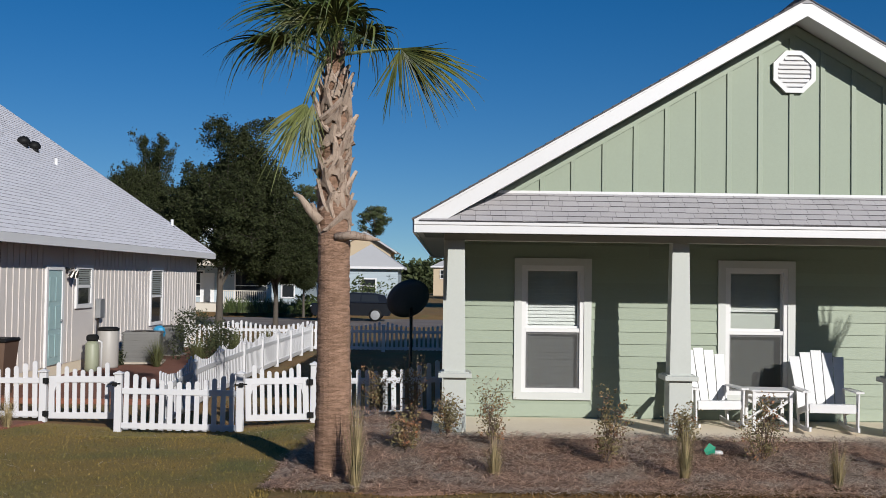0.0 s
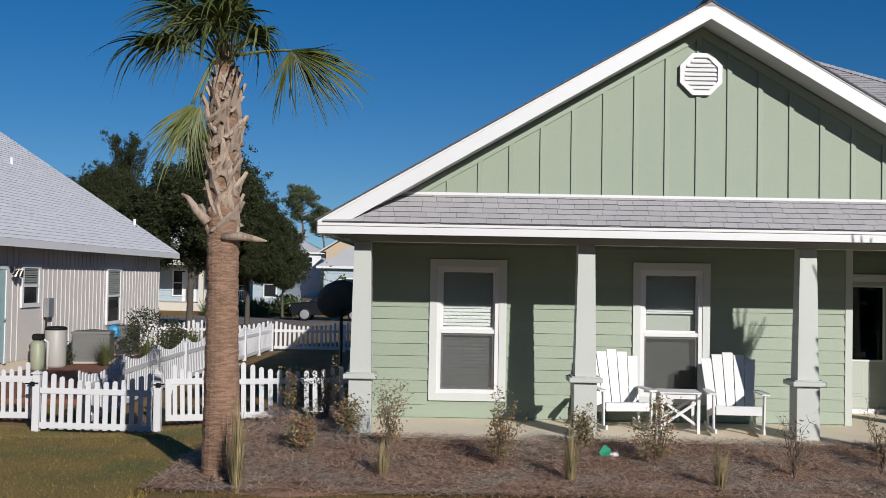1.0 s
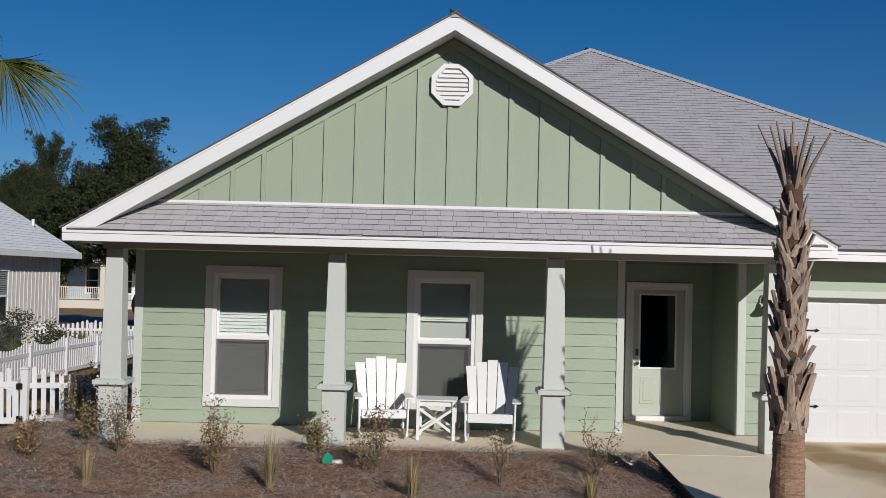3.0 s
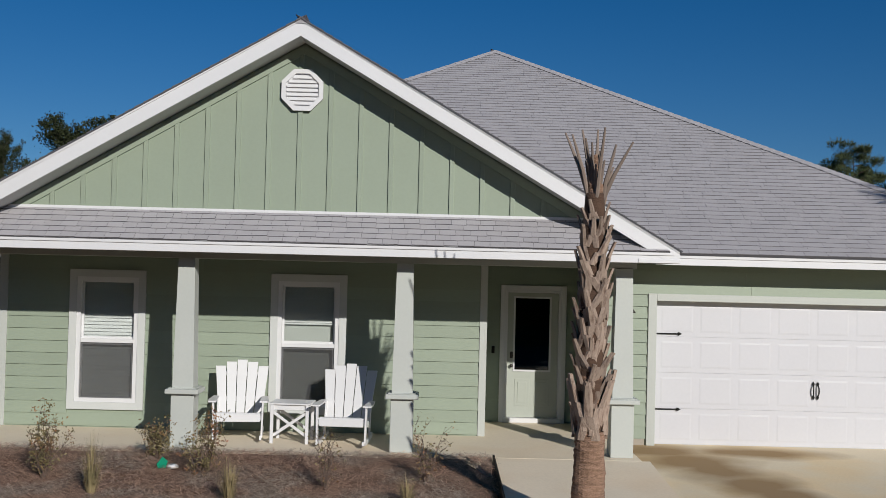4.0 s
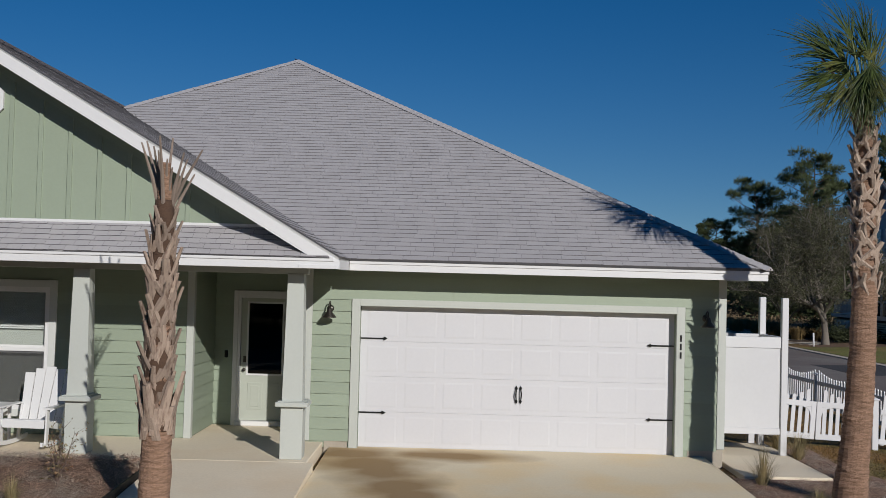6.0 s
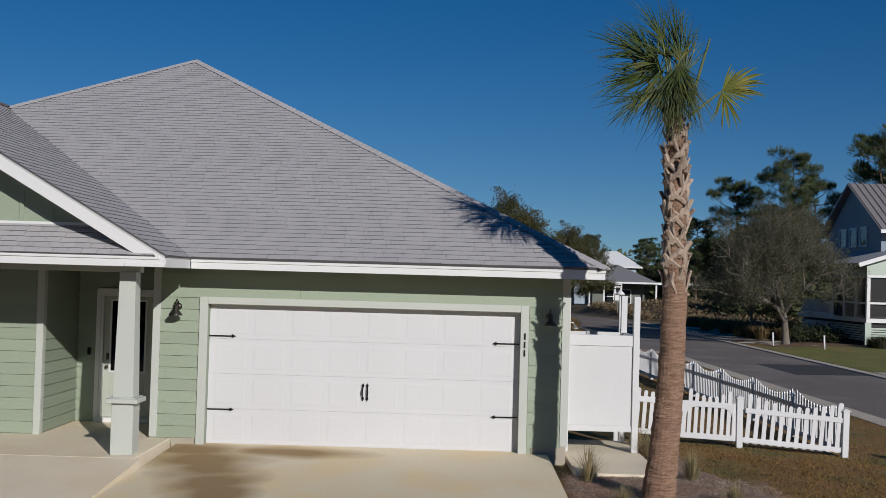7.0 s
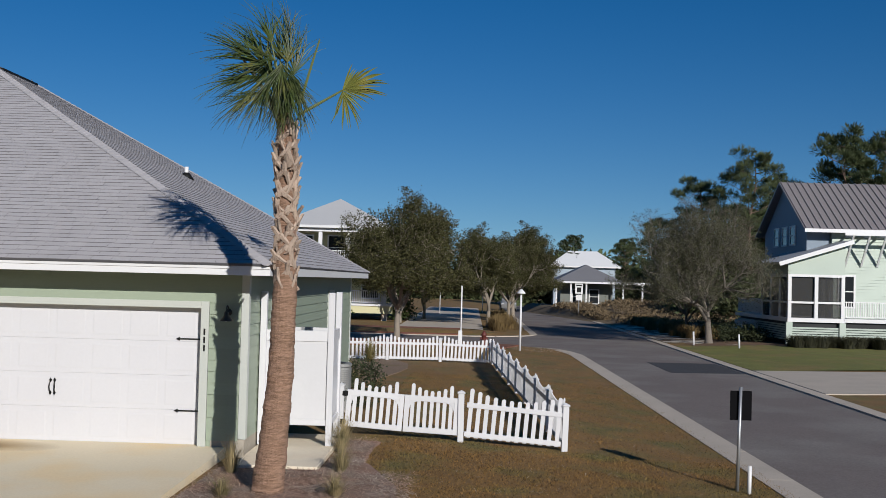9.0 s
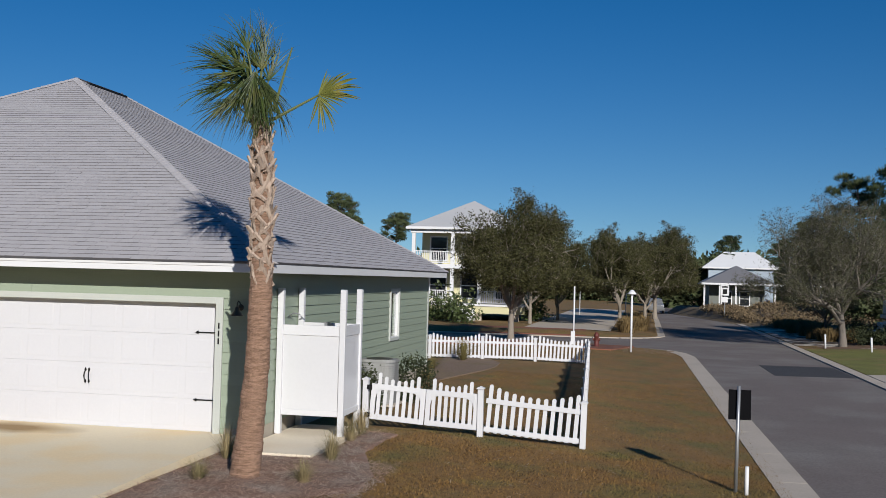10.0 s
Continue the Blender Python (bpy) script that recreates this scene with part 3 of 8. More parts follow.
def sash_window(W, y, blinds, label, low_blind=True):
    """Double-hung window: wide outer trim, white frame, two sashes with panes, blind behind."""
    x0, x1, z0, z1 = W
    win = part("window", Shape().ring(x0 - 0.09, x1 + 0.09, z0 - 0.09, z1 + 0.09, 0.11, y - 0.045, y), M["trim"], house, label)
    part("frame", Shape().ring(x0 + 0.0205, x1 - 0.0205, z0 + 0.0205, z1 - 0.0205, 0.062, y - 0.03, y + 0.09), M["white"], win, "white vinyl window frame")
    zm = (z0 + z1) / 2 - 0.02
    part("meeting_rail", Shape().box(x0 + 0.085, x1 - 0.085, y - 0.02, y + 0.06, zm - 0.03, zm + 0.03, 0.003), M["white"], win)
    for za, zb, yy in ((z0 + 0.07, zm - 0.03, y + 0.02), (zm + 0.03, z1 - 0.07, y + 0.045)):
        part("sash", Shape().ring(x0 + 0.083, x1 - 0.083, za, zb, 0.031, yy - 0.012, yy + 0.012), M["white"], win)
        g = part("pane", Shape().box(x0 + 0.116, x1 - 0.116, yy - 0.003, yy + 0.003, za + 0.031, zb - 0.031), M["glass"], win)
        g.visible_shadow = False
    part("insect_screen", Shape().box(x0 + 0.09, x1 - 0.09, y - 0.012, y - 0.010, z0 + 0.07, zm - 0.03), M["insect"], win, "grey insect screen")
    s = Shape()
    top, low = z1 - 0.05, (z0 + 0.1 if low_blind else zm + 0.34)
    s.box(x0 + 0.07, x1 - 0.07, y + 0.075, y + 0.115, top - 0.03, top)
    z = top - 0.05
    while z > low:
        s.bar((x0 + 0.08, y + 0.095, z), (x1 - 0.08, y + 0.095, z), 0.056, 0.003, up=(0, -0.88, 0.47))
        z -= 0.052
    s.box(x0 + 0.08, x1 - 0.08, y + 0.08, y + 0.11, low - 0.03, low - 0.005)
    part("blind", s, M["blind"], win, "white slatted blind")
    if not low_blind:
        part("roller_shade", Shape().box(x0 + 0.09, x1 - 0.09, y + 0.135, y + 0.139, z0 + 0.05, low + 0.2), M["shade_cloth"], win, "plain grey-green roller shade")
    return win


sash_window(W1, WALL_Y, True, "double-hung window with white frame, blind fully lowered")
sash_window(W2, WALL_Y, True, "double-hung window with white frame, blind half lowered", False)
# narrow side window
swin = part("window", Shape().ring(SW[0] - 0.07, SW[1] + 0.07, SW[2] - 0.07, SW[3] + 0.07, 0.075, 15.595, 15.55, "x"), M["post"], house, "narrow side window with pale trim")
part("frame", Shape().ring(SW[0] + 0.004, SW[1] - 0.004, SW[2] + 0.004, SW[3] - 0.004, 0.03, 15.56, 15.46, "x"), M["white"], swin, "white vinyl frame")
part("pane", Shape().box(15.50, 15.506, SW[0] + 0.06, SW[1] - 0.06, SW[2] + 0.06, SW[3] - 0.06), M["glass"], swin).visible_shadow = False

# front door
dz0, dz1 = DR[2], DR[3]
tr = Shape()
tr.box(DR[0] - 0.08, DR[0], 18.32, 18.37, 0.28, dz1 + 0.08, 0.006).box(DR[1], DR[1] + 0.08, 18.32, 18.37, 0.28, dz1 + 0.08, 0.006).box(DR[0], DR[1], 18.32, 18.37, dz1, dz1 + 0.08, 0.006)
door = part("front_door", tr, M["white"], house, "pale half-glazed front door, closed, in white casing")
part("jamb", Shape().box(DR[0], DR[0] + 0.045, 18.33, 18.49, 0.33, dz1, 0.003).box(DR[1] - 0.045, DR[1], 18.33, 18.49, 0.33, dz1, 0.003).box(DR[0] + 0.045, DR[1] - 0.045, 18.33, 18.49, dz1 - 0.045, dz1, 0.003), M["white"], door)
part("threshold", Shape().box(DR[0] - 0.02, DR[1] + 0.02, 18.27, 18.47, 0.28, 0.36, 0.01), M["white"], door)
dx0, dx1 = DR[0] + 0.05, DR[1] - 0.05
gl = (dx0 + 0.125, dx1 - 0.145, 1.153, 2.345)
leaf = Shape()
leaf.box(dx0, gl[0], 18.38, 18.425, 0.365, dz1 - 0.05).box(gl[1], dx1, 18.38, 18.425, 0.365, dz1 - 0.05)
leaf.box(gl[0], gl[1], 18.38, 18.425, 0.365, gl[2]).box(gl[0], gl[1], 18.38, 18.425, gl[3], dz1 - 0.05)
M["door_green"] = material("door_pale_green", (0.40, 0.425, 0.37), 0.4, 0.04, 2, 0.03, 20)
lf = part("leaf", leaf, M["door_green"], door, "pale green door leaf")
for a, b in ((dx0 + 0.13, (dx0 + dx1) / 2 - 0.04), ((dx0 + dx1) / 2 + 0.04, dx1 - 0.13)):
    s = Shape().box(a, b, 18.373, 18.382, 0.55, 1.0, 0.008).box(a + 0.05, b - 0.05, 18.366, 18.374, 0.60, 0.95, 0.006)
    part("panel", s, M["door_green"], lf)
part("glazing_bead", Shape().box(gl[0] - 0.03, gl[0], 18.37, 18.385, gl[2] - 0.03, gl[3] + 0.03, 0.003).box(gl[1], gl[1] + 0.03, 18.37, 18.385, gl[2] - 0.03, gl[3] + 0.03, 0.003)
     .box(gl[0], gl[1], 18.37, 18.385, gl[2] - 0.03, gl[2], 0.003).box(gl[0], gl[1], 18.37, 18.385, gl[3], gl[3] + 0.03, 0.003), M["white"], lf)
part("pane", Shape().box(gl[0], gl[1], 18.4, 18.406, gl[2], gl[3]), M["glass_dark"], lf).visible_shadow = False
part("knob", Shape().lathe([(0.012, 0), (0.012, 0.03), (0.028, 0.04), (0.03, 0.055), (0.02, 0.065)], n=12), M["bronze"], lf, m=pose(dx0 + 0.07, 18.38, 1.22, 90, 0, 0), smooth=True)
part("deadbolt", Shape().box(dx0 + 0.045, dx0 + 0.095, 18.36, 18.381, 1.34, 1.45, 0.008), M["bronze"], lf)
part("doorbell", Shape().box(7.52, 7.57, 18.32, 18.348, 1.42, 1.54, 0.006), M["black"], house)

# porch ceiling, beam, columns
part("porch_ceiling", Shape().box(-0.3, 9.66, 14.74, WALL_Y - 0.03, 2.945, 2.97).box(7.36, 9.07, WALL_Y - 0.03, 18.35, 2.945, 2.97), M["soffit_shaded"], house)
part("porch_beam", Shape().box(-0.02, 9.32, 15.16, 15.34, 2.85, 2.944, 0.005), M["post"], house)


def column(x, y=15.255):
    s = Shape().box(x - 0.155, x + 0.155, y - 0.155, y + 0.155, 0.281, 1.01, 0.006)
    c = part("porch_column", s, M["post"], house, "pale tapered square porch column with plinth")
    part("cap", Shape().box(x - 0.225, x + 0.225, y - 0.225, y + 0.225, 1.01, 1.075, 0.008).box(x - 0.19, x + 0.19, y - 0.19, y + 0.19, 1.075, 1.09, 0.004), M["post"], c)
    a, b = 0.142, 0.112
    vs = [(x + sx * r, y + sy * r, z) for z, r in ((1.09, a), (2.85, b)) for sx, sy in ((-1, -1), (1, -1), (1, 1), (-1, 1))]
    sh = Shape().add(vs, [(3, 2, 1, 0), (4, 5, 6, 7), (0, 1, 5, 4), (1, 2, 6, 5), (2, 3, 7, 6), (3, 0, 4, 7)])
    part("shaft", sh, M["post"], c)


for cx in (0.15, 3.17, 6.15, 9.15):
    column(cx)

# gable front
AX, AZ, EL, ER, EZ = 4.70, 6.07, -0.41, 9.79, 3.10
SL = (AZ - EZ) / (AX - EL)
GY = 15.19


def rake_z(x):
    return AZ - SL * abs(x - AX)


gable = part("gable_wall", Shape().prism([(0.45, 3.3), (8.95, 3.3), (8.95, rake_z(8.95) - 0.2), (AX, AZ - 0.2), (0.45, rake_z(0.45) - 0.2)], "y", GY, GY + 0.12), M["siding_plain"], house, "board-and-batten gable")
bx = 4.655 - 0.42 * 9
while bx < 8.8:
    top = min(rake_z(bx - 0.03), rake_z(bx + 0.03)) - 0.27
    if top > 3.6:
        part("batten", Shape().box(bx - 0.032, bx + 0.032, GY - 0.024, GY, 3.49, top, 0.003), M["siding"], gable)
    bx += 0.42
for sgn in (-1, 1):
    xa = AX + sgn * 3.9
    part("rake_frieze", Shape().prism([(AX, AZ - 0.25), (xa, rake_z(xa) - 0.25), (xa, rake_z(xa) - 0.38), (AX, AZ - 0.38)], "y", GY - 0.028, GY - 0.001), M["siding"], gable)
vent = part("gable_vent", Shape().prism([(4.68 + 0.275 / math.cos(math.pi / 8) * math.cos(math.pi / 8 + k * math.pi / 4), 5.19 + 0.275 / math.cos(math.pi / 8) * math.sin(math.pi / 8 + k * math.pi / 4)) for k in range(8)], "y", GY - 0.03, GY + 0.002),
            M["white"], house, "white octagonal louvred gable vent")


def octa(r, k):
    return (4.68 + r / math.cos(math.pi / 8) * math.cos(math.pi / 8 + k * math.pi / 4), 5.19 + r / math.cos(math.pi / 8) * math.sin(math.pi / 8 + k * math.pi / 4))


s = Shape()
for k in range(8):
    s.prism([octa(0.285, k), octa(0.285, k + 1), octa(0.225, k + 1), octa(0.225, k)], "y", GY - 0.065, GY - 0.03)
part("vent_rim", s, M["white"], vent)
for k in range(7):
    z = 5.19 - 0.18 + k * 0.06
    half = 0.215 if abs(z - 5.19) < 0.095 else 0.215 - (abs(z - 5.19) - 0.095)
    s = Shape().add([(4.68 - half, GY - 0.058, z - 0.022), (4.68 + half, GY - 0.058, z - 0.022), (4.68 + half, GY - 0.031, z + 0.022), (4.68 - half, GY - 0.031, z + 0.022),
                     (4.68 - half, GY - 0.050, z - 0.026), (4.68 + half, GY - 0.050, z - 0.026), (4.68 + half, GY - 0.029, z + 0.014), (4.68 - half, GY - 0.029, z + 0.014)],
                    [(0, 1, 2, 3), (7, 6, 5, 4), (0, 4, 5, 1), (3, 2, 6, 7), (0, 3, 7, 4), (1, 5, 6, 2)])
    part("slat", s, M["white"], vent)

# rake boards, soffits, fascias
FY = 14.68
for sgn, xe in ((-1, EL), (1, ER)):
    s = Shape().prism([(AX, AZ - 0.014), (xe, EZ - 0.014), (xe, EZ - 0.15), (xe - sgn * 0.15, EZ - 0.15), (AX, AZ - 0.235)], "y", FY, FY + 0.035)
    rk = part("rake_board", s, M["white"], house, "white rake board")
    part("drip_edge", Shape().prism([(AX, AZ - 0.002), (xe, EZ - 0.002), (xe, EZ - 0.034), (AX, AZ - 0.034)], "y", FY - 0.012, FY - 0.001), M["white"], rk)
    part("rake_soffit", Shape().prism([(AX, AZ - 0.20), (xe - sgn * 0.5, rake_z(xe - sgn * 0.5) - 0.20), (xe - sgn * 0.5, rake_z(xe - sgn * 0.5) - 0.225), (AX, AZ - 0.225)], "y", FY + 0.036, GY - 0.002), M["soffit"], rk)
part("eave_fascia", Shape().box(EL + 0.0, 9.72, FY + 0.003, FY + 0.033, 2.93, 3.085, 0.004).box(EL, 9.72, FY - 0.014, FY + 0.002, 3.035, 3.10, 0.003), M["white"], house, "white eave fascia board")
part("eave_return", Shape().box(9.24, 9.80, FY - 0.012, FY + 0.05, 2.932, 2.985, 0.004), M["white"], house)
part("side_fascia", Shape().box(EL - 0.02, EL + 0.015, FY + 0.036, 31.5, 2.93, 3.09, 0.003), M["white"], house)
part("side_fascia", Shape().box(9.76, 9.795, FY + 0.055, 16.08, 2.93, 3.09, 0.003), M["white"], house)
part("garage_fascia", Shape().box(9.80, 16.02, 16.10, 16.135, 2.93, 3.09, 0.003).box(9.80, 16.03, 16.085, 16.099, 3.03, 3.10, 0.003), M["white"], house, "white eave fascia over the garage")
part("side_fascia", Shape().box(15.985, 16.02, 16.136, 31.5, 2.93, 3.09, 0.003), M["white"], house)
for b in ((9.67, 15.98, 16.136, WALL_Y - 0.025), (15.582, 15.98, WALL_Y - 0.024, 31.4), (EL + 0.02, -0.03, FY + 0.04, 31.4), (9.668, 9.755, FY + 0.06, 16.1)):
    part("eave_soffit", Shape().box(*b, 2.955, 2.975), M["soffit"], house)
part("back_fascia", Shape().box(EL, 16.0, 31.5, 31.53, 2.93, 3.09), M["white"], house)

# roof planes
RX, RY0, RY1, RZ = 7.76, 24.2, 26.6, 7.70
MSL = (RZ - EZ) / (RY0 - 16.07)
VY = 16.07 + (AZ - EZ) / MSL
SZ = EZ + (RZ - EZ) * (AX - EL + 0.03) / (RX - EL + 0.03)
SY = 16.07 + (SZ - EZ) / MSL
planes = {
    "left": [(EL - 0.03, FY - 0.028, EZ), (AX, FY - 0.028, AZ), (AX, VY, AZ), (EL - 0.03, VY, EZ)],
    "side": [(EL - 0.03, SY, EZ), (EL - 0.03, 31.55, EZ), (RX, RY1, RZ), (RX, RY0, RZ), (AX, SY, SZ)],
    "gable": [(ER + 0.03, FY - 0.028, EZ - 0.01), (AX, FY - 0.028, AZ), (AX, VY, AZ), (ER + 0.03, 16.05, EZ - 0.01)],
    "main": [(ER, 16.06, EZ), (16.04, 16.06, EZ), (RX, RY0, RZ), (AX, VY, AZ)],
    "right": [(16.04, 16.06, EZ), (16.04, 31.55, EZ), (RX, RY1, RZ), (RX, RY0, RZ)],
    "back": [(16.04, 31.55, EZ), (EL - 0.03, 31.55, EZ), (RX, RY1, RZ)],
}
roof = part("roof", Shape().slab(planes["left"], 0.013).slab(planes["gable"], 0.013).slab(planes["main"], 0.03).slab(planes["right"], 0.03).slab(planes["back"], 0.03).slab(planes["side"], 0.03), M["under"], house, "grey asphalt shingle roof")


def shingle_rows(poly, down, exposure, tab, seed, thick=0.010, first=0.0, gap=0.0015):
    """Quads of shingle tabs, course by course, clipped to a convex flat polygon; down: the way water runs."""
    pts = [Vector(p) for p in poly]
    nrm = (pts[1] - pts[0]).cross(pts[2] - pts[0]).normalized()
    if nrm.z < 0:
        nrm = -nrm
    vdir = Vector(down)
    vdir = -(vdir - nrm * vdir.dot(nrm)).normalized()
    udir = vdir.cross(nrm)
    o = min(pts, key=lambda p: p.dot(vdir))
    uv = [((p - o).dot(udir), (p - o).dot(vdir)) for p in pts]
    vmax = max(v for _, v in uv)
    rng = random.Random(seed)

    def span(v):
        us = []
        for (u0, v0), (u1, v1) in zip(uv, uv[1:] + uv[:1]):
            if (v0 - v) * (v1 - v) <= 0 and abs(v1 - v0) > 1e-9:
                us.append(u0 + (u1 - u0) * (v - v0) / (v1 - v0))
        return (min(us), max(us)) if len(us) > 1 else None

    out = []
    v = first
    while v < vmax - 0.02:
        sp0, sp1 = span(min(v + 0.002, vmax - 1e-3)), span(min(v + exposure, vmax - 1e-3))
        if sp0 and sp1:
            lo, hi = min(sp0[0], sp1[0]), max(sp0[1], sp1[1])
            u = lo - rng.uniform(0, tab)
            while u < hi:
                w = tab * rng.uniform(0.88, 1.12)
                a, b = max(u, lo), min(u + w, hi)
                if b - a > 0.03:
                    j = rng.uniform(-0.006, 0.006)
                    h = thick * rng.uniform(0.85, 1.2)
                    # ends follow the polygon's slanted sides
                    a0, b0, a1, b1 = max(a, sp0[0]), min(b, sp0[1]), max(a, sp1[0]), min(b, sp1[1])
                    if b0 > a0 or b1 > a1:
                        b0, b1 = max(a0, b0), max(a1, b1)
                        out.append([o + udir * p + vdir * q + nrm * r for p, q, r in ((a0 + gap, v + j, h + 0.004), (b0 - gap, v + j, h + 0.004), (b1 - gap, v + exposure + 0.01, 0.004), (a1 + gap, v + exposure + 0.01, 0.004),
                                                                                   (a0 + 0.002, v + j, 0.0), (b0 - 0.002, v + j, 0.0))])
                u += w
        v += exposure
    return out


def shingles_into(s, rows):
    for q in rows:
        s.add(q, [(0, 1, 2, 3), (4, 5, 1, 0), (5, 2, 1), (4, 0, 3)])


def edged(shape, mat):
    """Mesh of shingles whose cut edges show the darker asphalt."""
    me = shape.mesh("shingle", mat)
    me.materials.append(M["shingle_edge"])
    me.polygons.foreach_set("material_index", [0 if i % 4 == 0 else 1 for i in range(len(me.polygons))])
    return me


s = Shape()
shingles_into(s, shingle_rows(planes["left"], (-1, 0, -0.5), 0.143, 0.32, 1))
shingles_into(s, shingle_rows(planes["side"], (-1, 0, -0.5), 0.143, 0.32, 6))
shingles_into(s, shingle_rows(planes["gable"], (1, 0, -0.5), 0.143, 0.32, 2))
shingles_into(s, shingle_rows(planes["main"], (0, -1, -0.5), 0.143, 0.32, 3))
shingles_into(s, shingle_rows(planes["right"], (1, 0, -0.5), 0.143, 0.32, 4))
shingles_into(s, shingle_rows(planes["back"], (0, 1, -0.5), 0.143, 0.32, 5))
part("shingle_field", edged(s, M["shingle"]), None, roof, kind="stuff")


def cap_line(a, b, parent):
    """Overlapping cap shingles along a hip or ridge."""
    a, b = Vector(a), Vector(b)
    d = (b - a)
    n = int(d.length / 0.15)
    e = d.normalized()
    sd = e.cross(Vector((0, 0, 1))).normalized()
    up = sd.cross(e)
    for i in range(n):
        p, q = a + d * i / n, a + d * (i + 1.1) / n
        sh = Shape().add([p - sd * 0.12 - up * 0.035, p + up * 0.022, p + sd * 0.12 - up * 0.035, q - sd * 0.12 - up * 0.043, q + up * 0.012, q + sd * 0.12 - up * 0.043], [(0, 1, 4, 3), (1, 2, 5, 4), (0, 2, 1)])
        part("ridge_cap", sh, M["shingle"], parent)


cap_line((16.04, 16.06, EZ + 0.02), (RX, RY0, RZ + 0.02), roof)
cap_line((AX, VY, AZ + 0.02), (RX, RY0, RZ + 0.02), roof)
cap_line((AX, FY - 0.015, AZ - 0.034), (AX, VY, AZ - 0.034), roof)
cap_line((16.04, 31.55, EZ + 0.02), (RX, RY1, RZ + 0.02), roof)
part("ridge_vent", Shape().box(RX + 0.06, RX + 0.17, RY0 + 0.35, RY1 - 0.05, RZ - 0.14, RZ - 0.022, 0.01), M["black"], roof, "black ridge vent strip")
pent = part("pent_roof", Shape().slab([(EL + 0.06, FY - 0.02, 3.08), (9.66, FY - 0.02, 3.08), (9.0, GY, 3.50), (0.36, GY, 3.50)], 0.03), M["under"], house, "narrow shingle skirt roof under the gable")
for q in shingle_rows([(EL + 0.06, FY - 0.02, 3.085), (9.66, FY - 0.02, 3.085), (9.0, GY - 0.005, 3.50), (0.36, GY - 0.005, 3.50)], (0, -1, -0.8), 0.120, 0.20, 8, 0.011, 0.0, 0.0018):
    part("shingle", edged(Shape().add(q, [(0, 1, 2, 3), (4, 5, 1, 0), (5, 2, 1), (4, 0, 3)]), M["shingle"]), None, pent)
part("flashing", Shape().box(0.7, 8.7, GY - 0.03, GY - 0.002, 3.495, 3.535, 0.004), M["white"], gable, "white flashing strip")
vs_ = part("vent_stack", Shape().lathe([(0.05, -0.2), (0.05, 0.20), (0.04, 0.20)], (12.1, 25.5, 5.33), 10), M["white"], house, "white plumbing vent pipe", smooth=True)
part("boot", Shape().lathe([(0.20, -0.12), (0.07, 0.06)], (12.1, 25.5, 5.33), 10), M["black"], vs_, smooth=True)

# garage door
gtrim = Shape()
gtrim.box(GD[0] - 0.13, GD[0], WALL_Y - 0.04, WALL_Y + 0.13, 0.2, GD[3] + 0.11, 0.005).box(GD[1], GD[1] + 0.13, WALL_Y - 0.04, WALL_Y + 0.13, 0.2, GD[3] + 0.11, 0.005).box(GD[0], GD[1], WALL_Y - 0.04, WALL_Y + 0.13, GD[3], GD[3] + 0.11, 0.005)
gdoor = part("garage_door", gtrim, M["post"], house, "wide white sectional garage door, closed, with black strap hinges")
nsec, npan = 4, 8
sh = (GD[3] - GD[2]) / nsec
for r in range(nsec):
    z0 = GD[2] + 0.004 + r * sh
    sec = part("door_section", Shape().box(GD[0] + 0.002, GD[1] - 0.002, 16.905, 16.94, z0, z0 + sh - 0.0015, 0.0015), M["door_white"], gdoor)
    pw = (GD[1] - GD[0] - 0.10) / npan
    for c in range(npan):
        x0 = GD[0] + 0.05 + c * pw
        a, b, c0, c1, e = x0 + 0.042, x0 + pw - 0.042, z0 + 0.055, z0 + sh - 0.060, 0.040
        rim = [(a, c0), (b, c0), (b, c1), (a, c1)]
        top = [(a + e, c0 + e), (b - e, c0 + e), (b - e, c1 - e), (a + e, c1 - e)]
        p = Shape().add([(u, 16.906, w) for u, w in rim] + [(u, 16.9028, w) for u, w in top], [(4, 5, 6, 7)] + [(k, (k + 1) % 4, (k + 1) % 4 + 4, k + 4) for k in range(4)])
        part("panel", p, M["door_white"], sec)
for xh, dirn in ((GD[0] + 0.005, 1), (GD[1] - 0.005, -1)):
    for zz in (1.89, 0.74):
        hs = Shape().box(min(xh, xh + dirn * 0.36), max(xh, xh + dirn * 0.36), 16.882, 16.888, zz - 0.010, zz + 0.010, 0.002)
        tx = xh + dirn * 0.36
        hs.prism([(tx, zz - 0.03), (tx + dirn * 0.06, zz), (tx, zz + 0.03), (tx - dirn * 0.012, zz)][::dirn], "y", 16.882, 16.888)
        part("strap_hinge", hs, M["black"], gdoor, "black iron strap hinge")
for xh, sg in ((12.378, -1), (12.445, 1)):
    hs = Shape().tube([(xh, 16.885, 0.985), (xh + sg * 0.004, 16.858, 1.01), (xh + sg * 0.010, 16.850, 1.07), (xh + sg * 0.004, 16.858, 1.13), (xh, 16.885, 1.155)], [0.008, 0.010, 0.012, 0.010, 0.008], 8)
    hs.prism([(xh, 0.93), (xh + 0.022, 0.965), (xh + 0.010, 0.998), (xh - 0.010, 0.998), (xh - 0.022, 0.965)], "y", 16.882, 16.888)
    hs.prism([(xh, 1.21), (xh - 0.022, 1.175), (xh - 0.010, 1.142), (xh + 0.010, 1.142), (xh + 0.022, 1.175)], "y", 16.882, 16.888)
    part("pull_handle", hs, M["black"], gdoor, "black iron pull handle")
